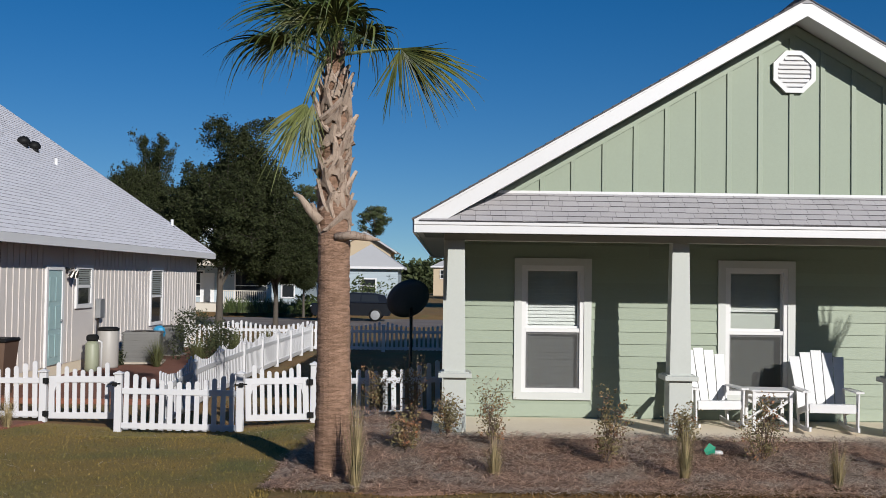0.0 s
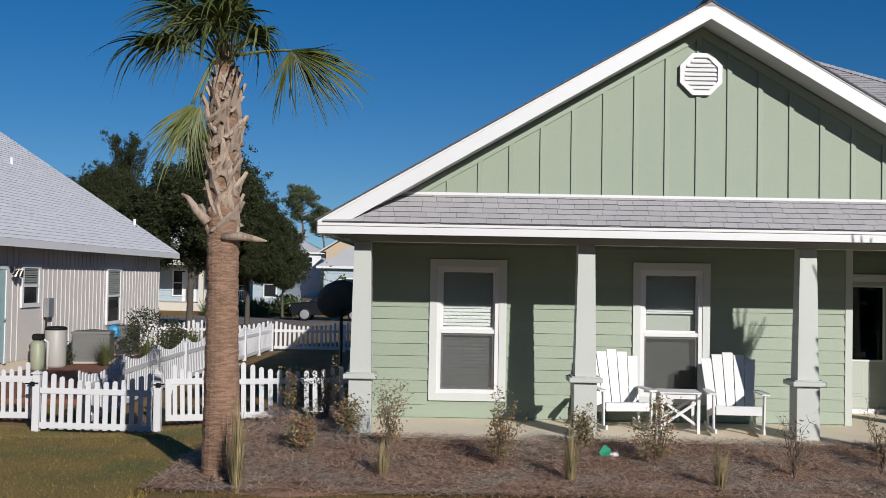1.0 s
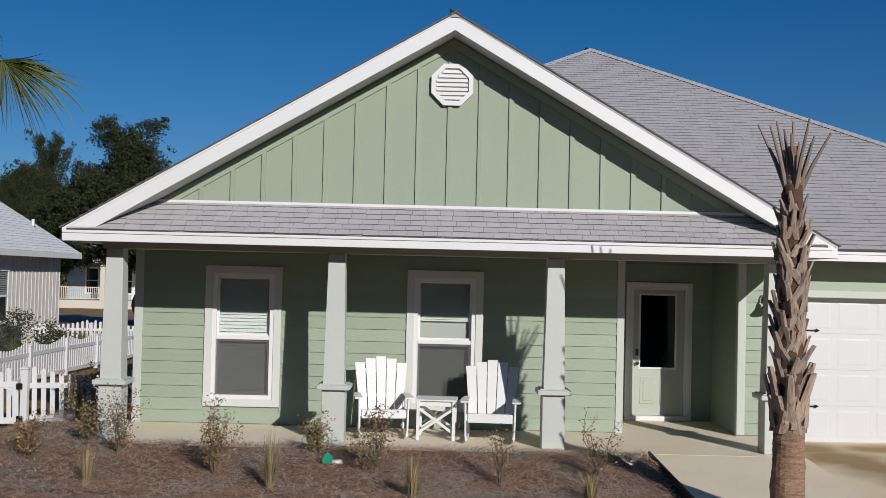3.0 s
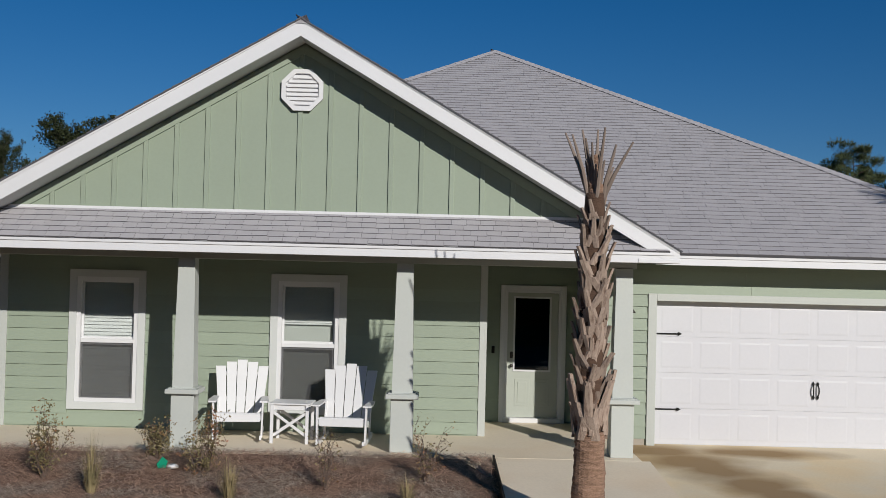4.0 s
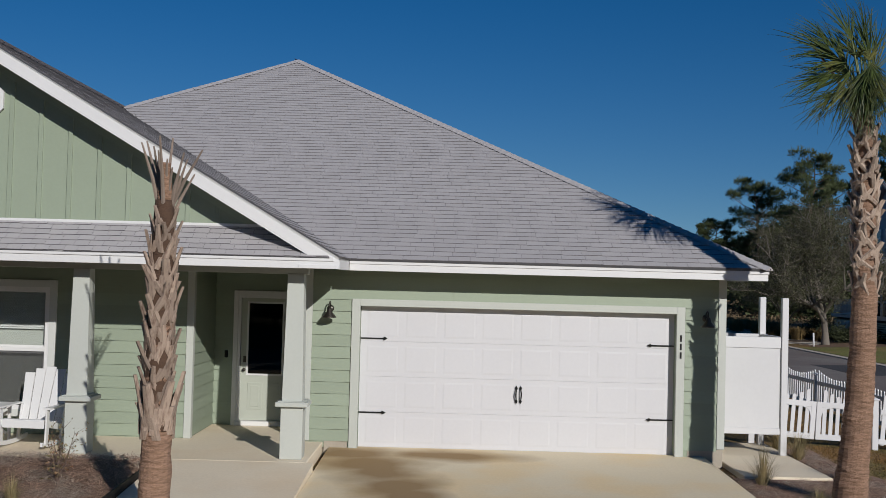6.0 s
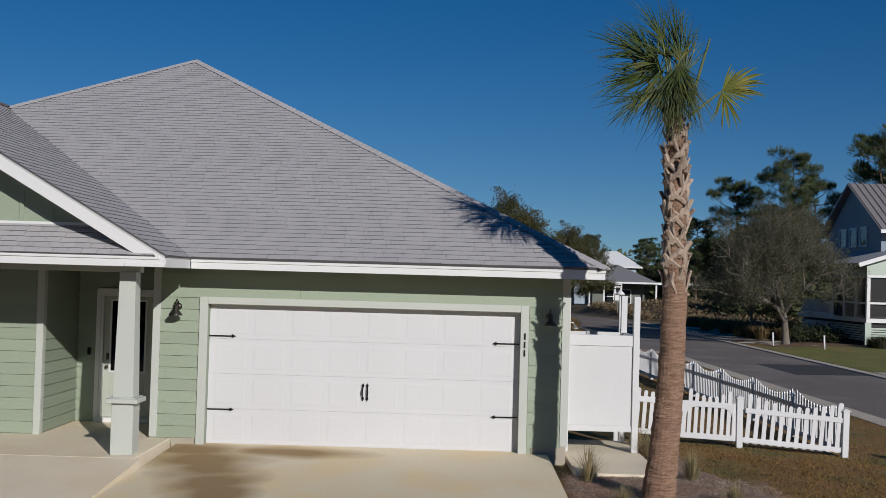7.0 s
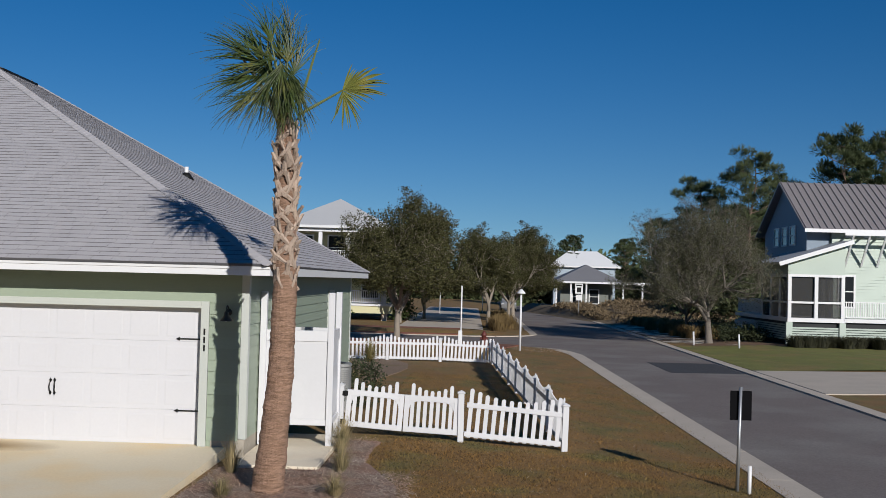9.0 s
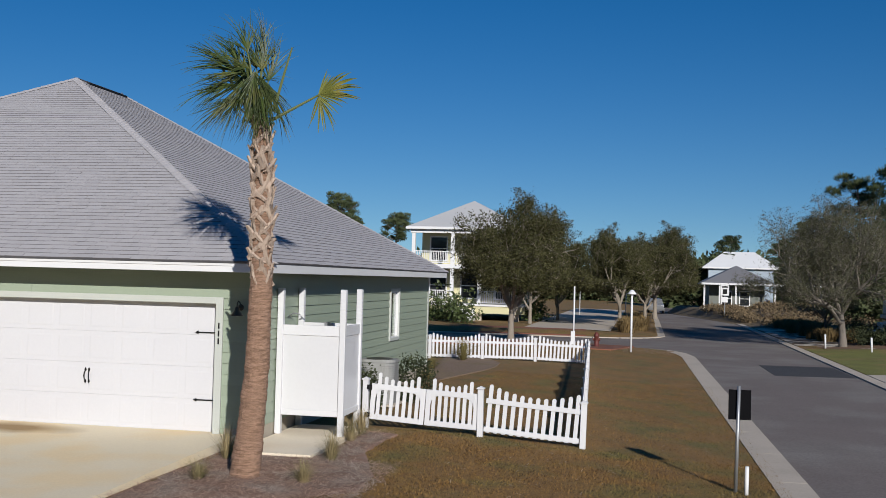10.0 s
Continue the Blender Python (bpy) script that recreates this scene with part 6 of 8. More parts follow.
def oak(name, label, at, height, radius, seed, per, size, leaf, low=0.22, stem=0.16, group="street trees", depth=4, tuft=0.30, sprigs=2, bark="bark", reach=1.0, lift=0.10):
    """A broad tree grown by forking: limbs, branches, twigs, and small leaves about the twig ends."""
    rng = random.Random(seed)
    base = Vector(at)
    t = thing(name, label, "tree", at, group=group)
    limbs, tips = [], []

    def grow(p, d, length, r, level):
        pts = [p]
        for _ in range(3):
            k = 0.17 if level else 0.05
            d = (d + Vector((rng.gauss(0, k), rng.gauss(0, k), rng.gauss(0.05, 0.12)))).normalized()
            pts.append(pts[-1] + d * length / 3)
        limbs.append((pts, r, level))
        if level == depth:
            tips.append((pts[-1], pts[1]))
            return
        start = rng.uniform(0, 6.28)
        n = 3 if level else 6
        for k in range(n + 1):
            a = start + 6.283 * k / n + rng.uniform(-0.35, 0.35)
            side = d.orthogonal().normalized()
            out = side * math.cos(a) + d.cross(side) * math.sin(a)
            lean = rng.uniform(0.55, 1.0) if level else rng.uniform(0.45, 1.25)
            e = (d * math.cos(lean) + out * math.sin(lean)).normalized()
            q = pts[-1] if k < n else pts[2]
            grow(q, e, length * (rng.uniform(1.0, 2.1) if level == 0 else rng.uniform(0.58, 0.88)), r * rng.uniform(0.50, 0.66), level + 1)

    grow(Vector((0, 0, 0)), Vector((0, 0, 1)), 1.0, 1.0, 0)
    fork = limbs[0][0][-1].z
    wide = np.percentile([math.hypot(p.x, p.y) for p, _ in tips], 88)
    high = np.percentile([p.z for p, _ in tips], 96)

    def put(p):
        if p.z < fork:
            z = height * low * p.z / fork
        else:
            z = height * low + (p.z - fork) * height * (1 - low) * 0.93 / (high - fork)
        w = radius / wide
        out = math.hypot(p.x, p.y) / wide
        return base + Vector((p.x * w, p.y * w, max(z, height * (low + lift * min(1.0, out))) if out > 0.15 else z))

    wood, lf = Shape(), Shape()
    for pts, r, level in limbs:
        q = [put(p) for p in pts]
        if level == 0:
            q[0] -= Vector((0, 0, 0.1))
        r0 = max(0.005, stem * r)
        wood.tube(q, [r0 * (1.2 if level == 0 else 1.0), r0 * 0.92, r0 * 0.82, r0 * 0.68], 9 if level == 0 else 6 if level < 3 else 4, caps=False)
    for tip, inner in tips:
        p, q = put(tip), put(inner)
        for _ in range(sprigs):
            e = p + Vector((rng.gauss(0, 0.26), rng.gauss(0, 0.26), rng.uniform(0.05, 0.50))) * reach * radius / 3.2
            wood.tube([p, p.lerp(e, 0.5) + Vector((0, 0, 0.03)), e], [0.008, 0.005, 0.003], 3, caps=False)
            leaf_quads(lf, rng, p.lerp(e, 0.75), int(per * 0.16 * rng.uniform(0.4, 1.6)), 0.09, size)
        leaf_quads(lf, rng, p, int(per * rng.uniform(0.3, 1.0)), tuft * radius / 3.2, size)
        leaf_quads(lf, rng, p.lerp(q, 0.6), int(per * rng.uniform(0.1, 0.5)), tuft * radius / 3.2, size)
    for pts, _, level in limbs:
        if level == depth - 1:
            leaf_quads(lf, rng, put(pts[2]), int(per * rng.uniform(0.3, 0.9)), tuft * 1.2 * radius / 3.2, size)
    part("trunk", wood, M[bark], t, "grey-brown trunk and limbs", smooth=True)
    part("crown", lf, leaf, t, "", kind="stuff")
    return t


def pine(at, height, seed, wide=2.9, low=0.55, group="pines"):
    """A tall stem whose up-swept limbs carry flattened tufts of needles in a rounded, broken crown."""
    rng = random.Random(seed)
    t = thing("pine_tree", "tall slender pine with a rounded tufted dark green crown", "tree", at, group=group)
    base = Vector(at)
    wood, lf = Shape(), Shape()
    bend = [Vector((rng.uniform(-0.4, 0.4), rng.uniform(-0.4, 0.4), 0)) for _ in range(7)]
    axis = [base + Vector((0, 0, height * 0.95 * i / 6)) + bend[i] * (i / 6) for i in range(7)]
    wood.tube(axis, [0.23 - 0.19 * i / 6 for i in range(7)], 8)
    tuft = (wide / 3.0) ** 0.8
    for k in range(26):
        v = (k + 0.5) / 26
        r = wide * math.sqrt(max(0.04, 1 - ((v - 0.42) / 0.64) ** 2)) * rng.uniform(0.5, 1.05)
        p = axis_at([tuple(q) for q in axis], base.z + height * min(0.94, low - 0.08 + (1.03 - low) * v))
        a = k * 2.4 + rng.uniform(-0.5, 0.5)
        e = p + Vector((math.cos(a) * r, math.sin(a) * r, r * rng.uniform(0.25, 0.55)))
        wood.tube([p, p.lerp(e, 0.5) - Vector((0, 0, 0.07 * r)), e], [0.06, 0.04, 0.015], 5, caps=False)
        for w in (0.72, 1.0):
            q = p.lerp(e, w) + Vector((rng.uniform(-0.4, 0.4), rng.uniform(-0.4, 0.4), rng.uniform(0.05, 0.35)))
            wide_tuft = rng.uniform(0.5, 0.95) * tuft
            wood.tube([p.lerp(e, w * 0.8), q], [0.025, 0.01], 4, caps=False)
            for _ in range(250):
                d = Vector((rng.gauss(0, 1), rng.gauss(0, 1), rng.gauss(0.1, 0.8))).normalized()
                o = q + Vector((d.x, d.y, d.z * 0.72)) * wide_tuft * rng.uniform(0.1, 1.0) ** 0.6
                sd = d.orthogonal().normalized() * 0.055 * tuft
                f = o + (d + Vector((0, 0, 0.45))) * rng.uniform(0.14, 0.30) * tuft
                lf.add([o - sd, o + sd, f], [(0, 1, 2)])
    part("trunk", wood, M["pine_bark"], t, smooth=True)
    part("crown", lf, M["needle"], t, "", kind="stuff")
    return t


o1 = oak("oak_tree", "broad evergreen live oak behind the picket fences", (-9.8, 46.5, -0.05), 7.6, 2.7, 1, 270, 0.12, M["oak_leaf"], 0.36, tuft=0.22, sprigs=4, bark="bark_dark", reach=1.7)
copied(o1, pose(-13.3, 47.3, -0.05, 0, 0, 130) @ Matrix.Diagonal((0.62, 0.62, 0.95, 1)))
copied(o1, pose(-7.6, 48.0, -0.05, 0, 0, 250) @ Matrix.Diagonal((0.78, 0.78, 0.76, 1)))
copied(o1, pose(-15.2, 49.0, -0.05, 0, 0, 310) @ Matrix.Diagonal((0.7, 0.7, 0.74, 1)))
copied(o1, pose(-8.6, 64.5, -0.05, 0, 0, 100) @ Matrix.Diagonal((0.5, 0.5, 0.6, 1)))
o2 = oak("oak_tree", "street oak with pale forked trunk and brownish green crown", (15.5, 51.9, -0.1), 6.25, 3.0, 7, 175, 0.105, M["street_leaf"], 0.25, 0.165, tuft=0.23, sprigs=4, reach=1.3, lift=0.24)
copied(o2, pose(14.2, 73.0, -0.1, 0, 0, 100) @ Matrix.Diagonal((0.85, 0.85, 0.9, 1)))
copied(o2, pose(15.6, 79.5, -0.1, 0, 0, 60) @ Matrix.Diagonal((0.8, 0.8, 0.85, 1)))
copied(o2, pose(20.3, 73.0, -0.1, 0, 0, 200) @ Matrix.Diagonal((0.92, 0.92, 0.95, 1)))
copied(o2, pose(22.0, 82.0, -0.1, 0, 0, 300) @ Matrix.Diagonal((0.95, 0.95, 0.92, 1)))
copied(o2, pose(22.9, 97.0, -0.1, 0, 0, 20) @ Matrix.Diagonal((1.2, 1.2, 1.15, 1)))
o3 = oak("winter_tree", "thinly leaved grey-brown street tree with many twigs", (32.45, 59.8, -0.1), 7.4, 4.0, 12, 78, 0.085, M["dry_leaf"], 0.22, 0.20, tuft=0.26, sprigs=6, bark="bark_grey", reach=1.2, lift=0.16)
copied(o3, pose(32.9, 68.2, -0.1, 0, 0, 80) @ Matrix.Diagonal((0.55, 0.55, 0.75, 1)))
pn = pine((45.2, 100.0, -0.1), 15.9, 3, 3.1, 0.56)
pn2 = pine((41.8, 105.7, -0.1), 13.7, 8, 2.9, 0.50)
pn3 = pine((-13.2, 124.0, -0.1), 10.4, 21, 1.6, 0.74)
for src, x, y, k, kz, r in ((pn, 54.4, 101.4, 1.12, 1.14, 100), (pn2, 58.4, 103, 1.25, 1.34, 200), (pn2, 51.9, 112.7, 1.0, 1.09, 50), (pn, 63.5, 106, 1.0, 1.08, 300), (pn2, 47.4, 110, 0.9, 0.84, 20), (pn2, 38.6, 109, 0.85, 0.72, 280),
                            (pn2, 50.0, 116, 1.0, 0.86, 120), (pn, 70.0, 112, 1.0, 1.0, 260), (pn2, 38.5, 135, 0.62, 0.60, 10), (pn, 44.0, 140, 0.6, 0.54, 75), (pn2, 47.5, 138, 0.7, 0.66, 130), (pn3, 33.5, 158, 1.0, 0.97, 80),
                            (pn, 41.0, 150, 0.7, 0.6, 190), (pn3, -21.0, 128, 1.0, 1.05, 240), (pn3, -9.4, 131, 1.1, 1.06, 150), (pn3, -16.8, 133, 1.25, 1.30, 330)):
    copied(src, pose(x, y, -0.1, 0, 0, r) @ Matrix.Diagonal((k, k, kz, 1)))


def woods(name, x0, x1, y, height, seed, mat, n, label, size=0.7):
    """A far belt of leafy clumps with an uneven top."""
    rng = random.Random(seed)
    s = Shape()
    for _ in range(n):
        x = rng.uniform(x0, x1)
        h = height * (0.62 + 0.38 * noise.noise((x * 0.11, seed, 0)) + 0.18 * noise.noise((x * 0.45, seed, 3)))
        p = Vector((x, y + rng.uniform(-4, 4), rng.uniform(0, 1) ** 0.8 * h))
        leaf_quads(s, rng, p, 14, 0.55, size)
    return single(name, s, mat, label, "woods", kind="stuff")


woods("far_woods", -70, 24, 175, 7.5, 3, M["needle"], 2600, "distant dark green belt of woods", 1.0)
woods("far_woods", 24, 120, 150, 9.5, 4, M["needle"], 3600, "distant dark green belt of woods", 1.0)
woods("far_woods", 43, 80, 122, 11.5, 9, M["needle"], 2600, "dark green belt of pines behind the far houses", 0.7)
# added out of view: blocks low sky, darkens porch fill and window reflections
woods("opposite_woods", -90, 110, -24, 13.5, 8, M["needle"], 5200, "unseen leafy belt added behind the camera to block low sky light", 1.3)
woods("brush", 37, 70, 92, 4.2, 5, M["needle"], 1700, "dark brush behind the far houses", 0.5)

# verge grasses along the far streets
M["verge"] = material("verge_grass", (0.184, 0.124, 0.050), 0.85, 0.2, 1.5, island=0.3, translucent=0.15)


M["verge_dark"] = material("dark_verge_grass", (0.050, 0.050, 0.026), 0.85, 0.2, 1.5, island=0.4, translucent=0.15)


def verge(spots, seed, h, label, mat="verge"):
    rng = random.Random(seed)
    s = Shape()
    for x, y, r in spots:
        for _ in range(420):
            a, q = rng.uniform(0, 6.28), rng.uniform(0, 1) ** 0.5 * r * 0.7
            p = Vector((x + q * math.cos(a), y + q * math.sin(a), ground_z(x, y)))
            hh = h * rng.uniform(0.45, 1.0) * (1 - 0.4 * (q / r) ** 2)
            d = Vector((math.cos(a), math.sin(a), 0)) * rng.uniform(0.05, 0.5)
            sd = Vector((-math.sin(a), math.cos(a), 0)) * 0.012
            m = p + d * 0.4 + Vector((0, 0, hh * 0.7))
            s.add([p - sd, p + sd, m + sd, m - sd, p + d + Vector((0, 0, hh))], [(0, 1, 2, 3), (3, 2, 4)])
    return single("verge_grass", s, M[mat], label, "grass", kind="stuff")


rng = random.Random(77)
verge([(32.3 + rng.uniform(-0.4, 1.8), 64 + 1.0 * k, 0.6) for k in range(24)], 1, 0.95, "tan clumps of tall grass beside the far street")
verge([(21.2 + rng.uniform(-0.5, 0.5), 66.5 + rng.uniform(0, 6), 0.75) for k in range(7)], 2, 1.0, "tan clumps of tall grass on the street corner")
verge([(21.6 + rng.uniform(-0.5, 0.5), 80 + 1.6 * k, 0.6) for k in range(8)], 3, 0.9, "tan clumps of tall grass on the verge")
verge([(36.2 + rng.uniform(0, 9), 56.6 + rng.uniform(-0.6, 0.8), 0.5) for k in range(44)], 4, 0.75, "low dark ornamental grass round the porch of the far house", "verge_dark")

M["sand"] = material("sandy_verge", (0.52, 0.46, 0.38), 0.95, 0.15, 0.6, 0.15, 20, 0.3, 40, tint=(0.11, 0.07, 0.04), tint_scale=0.9, tint_at=(0.44, 0.52))


def flat(name, outline, mat, lift, label, cat="path"):
    s = Shape()
    n = len(outline)
    s.v = [(x, y, ground_z(x, y) + lift) for x, y in outline] + [(x, y, ground_z(x, y) - 0.15) for x, y in outline]
    s.f = [list(range(n)), list(range(n, 2 * n))[::-1]] + [[i, i + n, (i + 1) % n + n, (i + 1) % n] for i in range(n)]
    if (Vector(s.v[1]) - Vector(s.v[0])).cross(Vector(s.v[2]) - Vector(s.v[1])).z < 0:
        s.f = [f[::-1] for f in s.f]
    return single(name, s, mat, label, cat, kind="structure")


flat("driveway", [(30.09, 33.0), (37, 33.0), (37, 40.9), (30.09, 41.5)], M["kerb"], 0.035, "pale concrete driveway across the street", "driveway")
M["green_lawn"] = material("green_winter_lawn", (0.140, 0.142, 0.024), 0.95, 0.40, 0.9, 0.5, 12, 0.8, 40, tint=(0.175, 0.125, 0.036), tint_scale=0.45, tint_at=(0.5, 0.7))


def sheet(name, x0, x1, y0, y1, height, mat, label, cat, step=1.0):
    """Ground cover laid as a grid of the given height."""
    nx_, ny_ = int((x1 - x0) / step), int((y1 - y0) / step)
    s = Shape()
    s.v = [(x0 + (x1 - x0) * i / nx_, y0 + (y1 - y0) * j / ny_, height(x0 + (x1 - x0) * i / nx_, y0 + (y1 - y0) * j / ny_)) for j in range(ny_ + 1) for i in range(nx_ + 1)]
    s.f = [[j * (nx_ + 1) + i, j * (nx_ + 1) + i + 1, (j + 1) * (nx_ + 1) + i + 1, (j + 1) * (nx_ + 1) + i] for j in range(ny_) for i in range(nx_)]
    return single(name, s, mat, label, cat, kind="structure", smooth=True)


def bank_z(x, y):
    return ground_z(x, y) + 1.25 * smoothstep(80, 103, y) * smoothstep(30.3, 33.0, x) + 0.02 * math.sin(x * 1.7 + y)


sheet("lawn", 30.1, 60, 41.6, 57.5, lambda x, y: ground_z(x, y) + 0.03, M["green_lawn"], "green and brown lawn across the street", "lawn", 0.6)
sheet("sandy_verge", 30.15, 33.0, 60.5, 84, lambda x, y: ground_z(x, y) + 0.03, M["sand"], "pale sandy verge beside the far street", "verge", 0.7)
M["litter"] = material("leaf_litter", (0.135, 0.076, 0.042), 0.95, 0.3, 0.8, 0.45, 9, 0.8, 30, tint=(0.54, 0.48, 0.40), tint_scale=0.55, tint_at=(0.61, 0.66))
sheet("leaf_litter", 31.2, 46, 56.6, 79, lambda x, y: ground_z(x, y) + 0.02 + 0.012 * math.sin(x * 2.1 + y * 1.3), M["litter"], "brown leaf litter with pale sand patches round the far house", "verge", 0.6)
M["meadow"] = material("brown_meadow", (0.135, 0.096, 0.052), 0.9, 0.3, 0.6, 0.3, 6, 0.6, 20, island=0.3)
sheet("meadow_bank", 30.2, 62, 79, 125, bank_z, M["meadow"], "brown meadow bank beside the far street", "bank")


def bend_edge(y):
    """Where the far street's verge begins as the street bends away."""
    return 30.2 - 6.4 * max(0.0, (y - 80) / 40) ** 1.2


def bend_z(x, y):
    e = bend_edge(y)
    return -0.50 + 0.18 * smoothstep(e, e + 0.5, x) + 0.9 * smoothstep(86, 106, y) * smoothstep(e + 0.5, e + 2.2, x)


sheet("meadow_bank", 23.0, 31.0, 82, 121, bend_z, M["meadow"], "brown meadow bank where the far street bends", "bank", 0.5)
rng = random.Random(55)
s = Shape()
for _ in range(1700):
    x, y = rng.uniform(31.2, 46), rng.uniform(84, 108)
    leaf_quads(s, rng, Vector((x, y, bank_z(x, y) + 0.05 + rng.uniform(0, 0.12))), 9, 0.16, 0.22)
for _ in range(700):
    y = rng.uniform(92, 109)
    x = rng.uniform(bend_edge(y) + 1.6, 31.2)
    leaf_quads(s, rng, Vector((x, y, bend_z(x, y) + 0.05 + rng.uniform(0, 0.15))), 9, 0.16, 0.22)
single("meadow_growth", s, M["meadow"], "low brown growth on the meadow bank", "meadow plants", kind="stuff")
sheet("pavement", 14.5, 19.9, 66.5, 118, lambda x, y: ground_z(x, y) + 0.035, M["kerb"], "pale concrete path along the far street", "pavement", 0.6)
flat("mulch_bed", [(12.5, 47.5), (20.5, 48.5), (21.5, 52.3), (12.5, 52.0)], M["red_mulch"], 0.07, "reddish mulch strip before the cross street", "mulch bed")
flat("mulch_bed", [(10.5, 63.0), (18.6, 63.0), (18.4, 66.3), (10.5, 66.6)], M["red_mulch"], 0.06, "reddish mulch under the street oaks", "mulch bed")
flat("mulch_bed", [(-8.55, 20.0), (-5.3, 20.0), (-4.9, 34.0), (-8.55, 34.0)], M["red_mulch"], 0.10, "red-brown mulch bed along the neighbour's wall", "mulch bed")

M["soil"] = material("sandy_mulch", (0.20, 0.135, 0.088), 0.95, 0.35, 0.9, 0.5, 14, 1.0, 30, tint=(0.14, 0.10, 0.045), tint_scale=0.9, tint_at=(0.5, 0.7))
flat("mulch_bed", [(14.75, 25.0), (15.6, 26.5), (16.1, 29.0), (16.5, 31.5), (16.85, 33.5), (17.05, 35.5), (16.95, 37.2), (16.4, 38.8), (15.6, 39.9), (14.75, 40.4)], M["soil"], 0.035, "grey-brown mulch bed with a curved edge beside the house", "mulch bed")

# ---- generic buildings ----


def lap_wall(house_ob, name, boxes, mat, label=""):
    s = Shape()
    for b in boxes:
        s.box(*b)
    return part(name, s, mat, house_ob, label)


def lap_lines(parent, x0, x1, y, z0, z1, mat, step=0.18, axis="y", sgn=-1):
    """Clapboards on a far wall; kept in one joined piece."""
    s = Shape()
    z = z0
    while z < z1:
        zz = min(z + step, z1)
        if axis == "y":
            a, b = y, y + sgn * 0.03
            s.add([(x0, b, z), (x1, b, z), (x1, a, zz), (x0, a, zz), (x0, a, z), (x1, a, z)], [(0, 1, 2, 3), (4, 5, 1, 0)])
        else:
            a, b = y, y + sgn * 0.03
            s.add([(b, x0, z), (b, x1, z), (a, x1, zz), (a, x0, zz), (a, x0, z), (a, x1, z)], [(0, 1, 2, 3), (4, 5, 1, 0)])
        z = zz
    return part("clapboard_field", s, mat, parent, kind="stuff")


def hip_roof(h, x0, x1, y0, y1, z, slope, mat, label, thick=0.12, fascia=True, seams=False):
    w, d = (x1 - x0) / 2, (y1 - y0) / 2
    k = min(w, d)
    zr = z + slope * k
    xa, xb, ya, yb = x0 + k, x1 - k, y0 + k, y1 - k
    if w > d:
        ya = yb = (y0 + y1) / 2
    else:
        xa = xb = (x0 + x1) / 2
    s = Shape()
    P = [(x0, y0, z), (x1, y0, z), (x1, y1, z), (x0, y1, z), (xa, ya, zr), (xb, ya, zr), (xb, yb, zr), (xa, yb, zr)]
    s.add(P, [(0, 1, 5, 4), (1, 2, 6, 5), (2, 3, 7, 6), (3, 0, 4, 7), (4, 5, 6, 7), (3, 2, 1, 0)])
    r = part("roof", s, mat, h, label)
    if fascia:
        part("fascia", Shape().box(x0 - 0.02, x1 + 0.02, y0 - 0.03, y0, z - 0.16, z + 0.02).box(x0 - 0.02, x1 + 0.02, y1, y1 + 0.03, z - 0.16, z + 0.02).box(x0 - 0.03, x0, y0, y1, z - 0.16, z + 0.02).box(x1, x1 + 0.03, y0, y1, z - 0.16, z + 0.02), M["white"], h)
    return r


def plain_window(h, face, x0, x1, z0, z1, y, axis="y", sgn=-1, bars=1):
    """Framed window on a wall face at y (or x), looking out along sgn."""
    t = 0.10
    w = part("window", Shape().ring(x0 - t, x1 + t, z0 - t, z1 + t, t, y + sgn * 0.05, y, axis), M["white"], h)
    for k in range(bars):
        zz = z0 + (z1 - z0) * (k + 1) / (bars + 1)
        b = Shape()
        if axis == "y":
            b.box(x0, x1, y, y + sgn * 0.04, zz - 0.03, zz + 0.03)
        else:
            b.box(y, y + sgn * 0.04, x0, x1, zz - 0.03, zz + 0.03)
        part("meeting_rail", b, M["white"], w)
    g = Shape()
    if axis == "y":
        g.box(x0, x1, y + sgn * 0.003, y + sgn * 0.012, z0, z1)
    else:
        g.box(y + sgn * 0.003, y + sgn * 0.012, x0, x1, z0, z1)
    part("pane", g, M["dark_pane"], w)
    return w


def dark_pane():
    m = bpy.data.materials.new("dark_window")
    m.use_nodes = True
    b = m.node_tree.nodes["Principled BSDF"]
    b.inputs["Base Color"].default_value = (0.02, 0.023, 0.026, 1)
    b.inputs["Roughness"].default_value = 0.06
    return m


M["dark_pane"] = dark_pane()


def railing(h, x0, x1, y, z, axis="y", height=0.9, step=0.13, mat=None):
    s = Shape()
    mat = mat or M["white"]

    def bx(a, b, c, d, w):
        if axis == "y":
            s.box(a, b, y - w, y + w, c, d)
        else:
            s.box(y - w, y + w, a, b, c, d)
    bx(x0, x1, z + height - 0.06, z + height, 0.04)
    bx(x0, x1, z + 0.08, z + 0.13, 0.03)
    k = x0 + step / 2
    while k < x1:
        bx(k - 0.02, k + 0.02, z + 0.13, z + height - 0.06, 0.02)
        k += step
    return part("railing", s, mat, h, "white baluster railing")


# ---- grey neighbour house ----
M["grey_board"] = material("warm_grey_board", (0.61, 0.57, 0.535), 0.6, 0.05, 1.0, 0.05, 25, 0.1, 80)
M["aqua"] = material("aqua_door_paint", (0.336, 0.480, 0.480), 0.45, 0.05, 2)
nb = thing("house", "warm grey board-and-batten house with pale shingle roof", "house", (-8.6, 28, 0.3))
NX, NY0, NY1 = -8.6, 15.0, 37.2
nwall = lap_wall(nb, "side_wall", [(NX - 0.15, NX, NY0, NY1, 0.30, 2.93)], M["grey_board"])
lap_wall(nb, "back_wall", [(-21.0, NX - 0.15, NY1 - 0.15, NY1, 0.30, 2.85)], M["grey_board"])
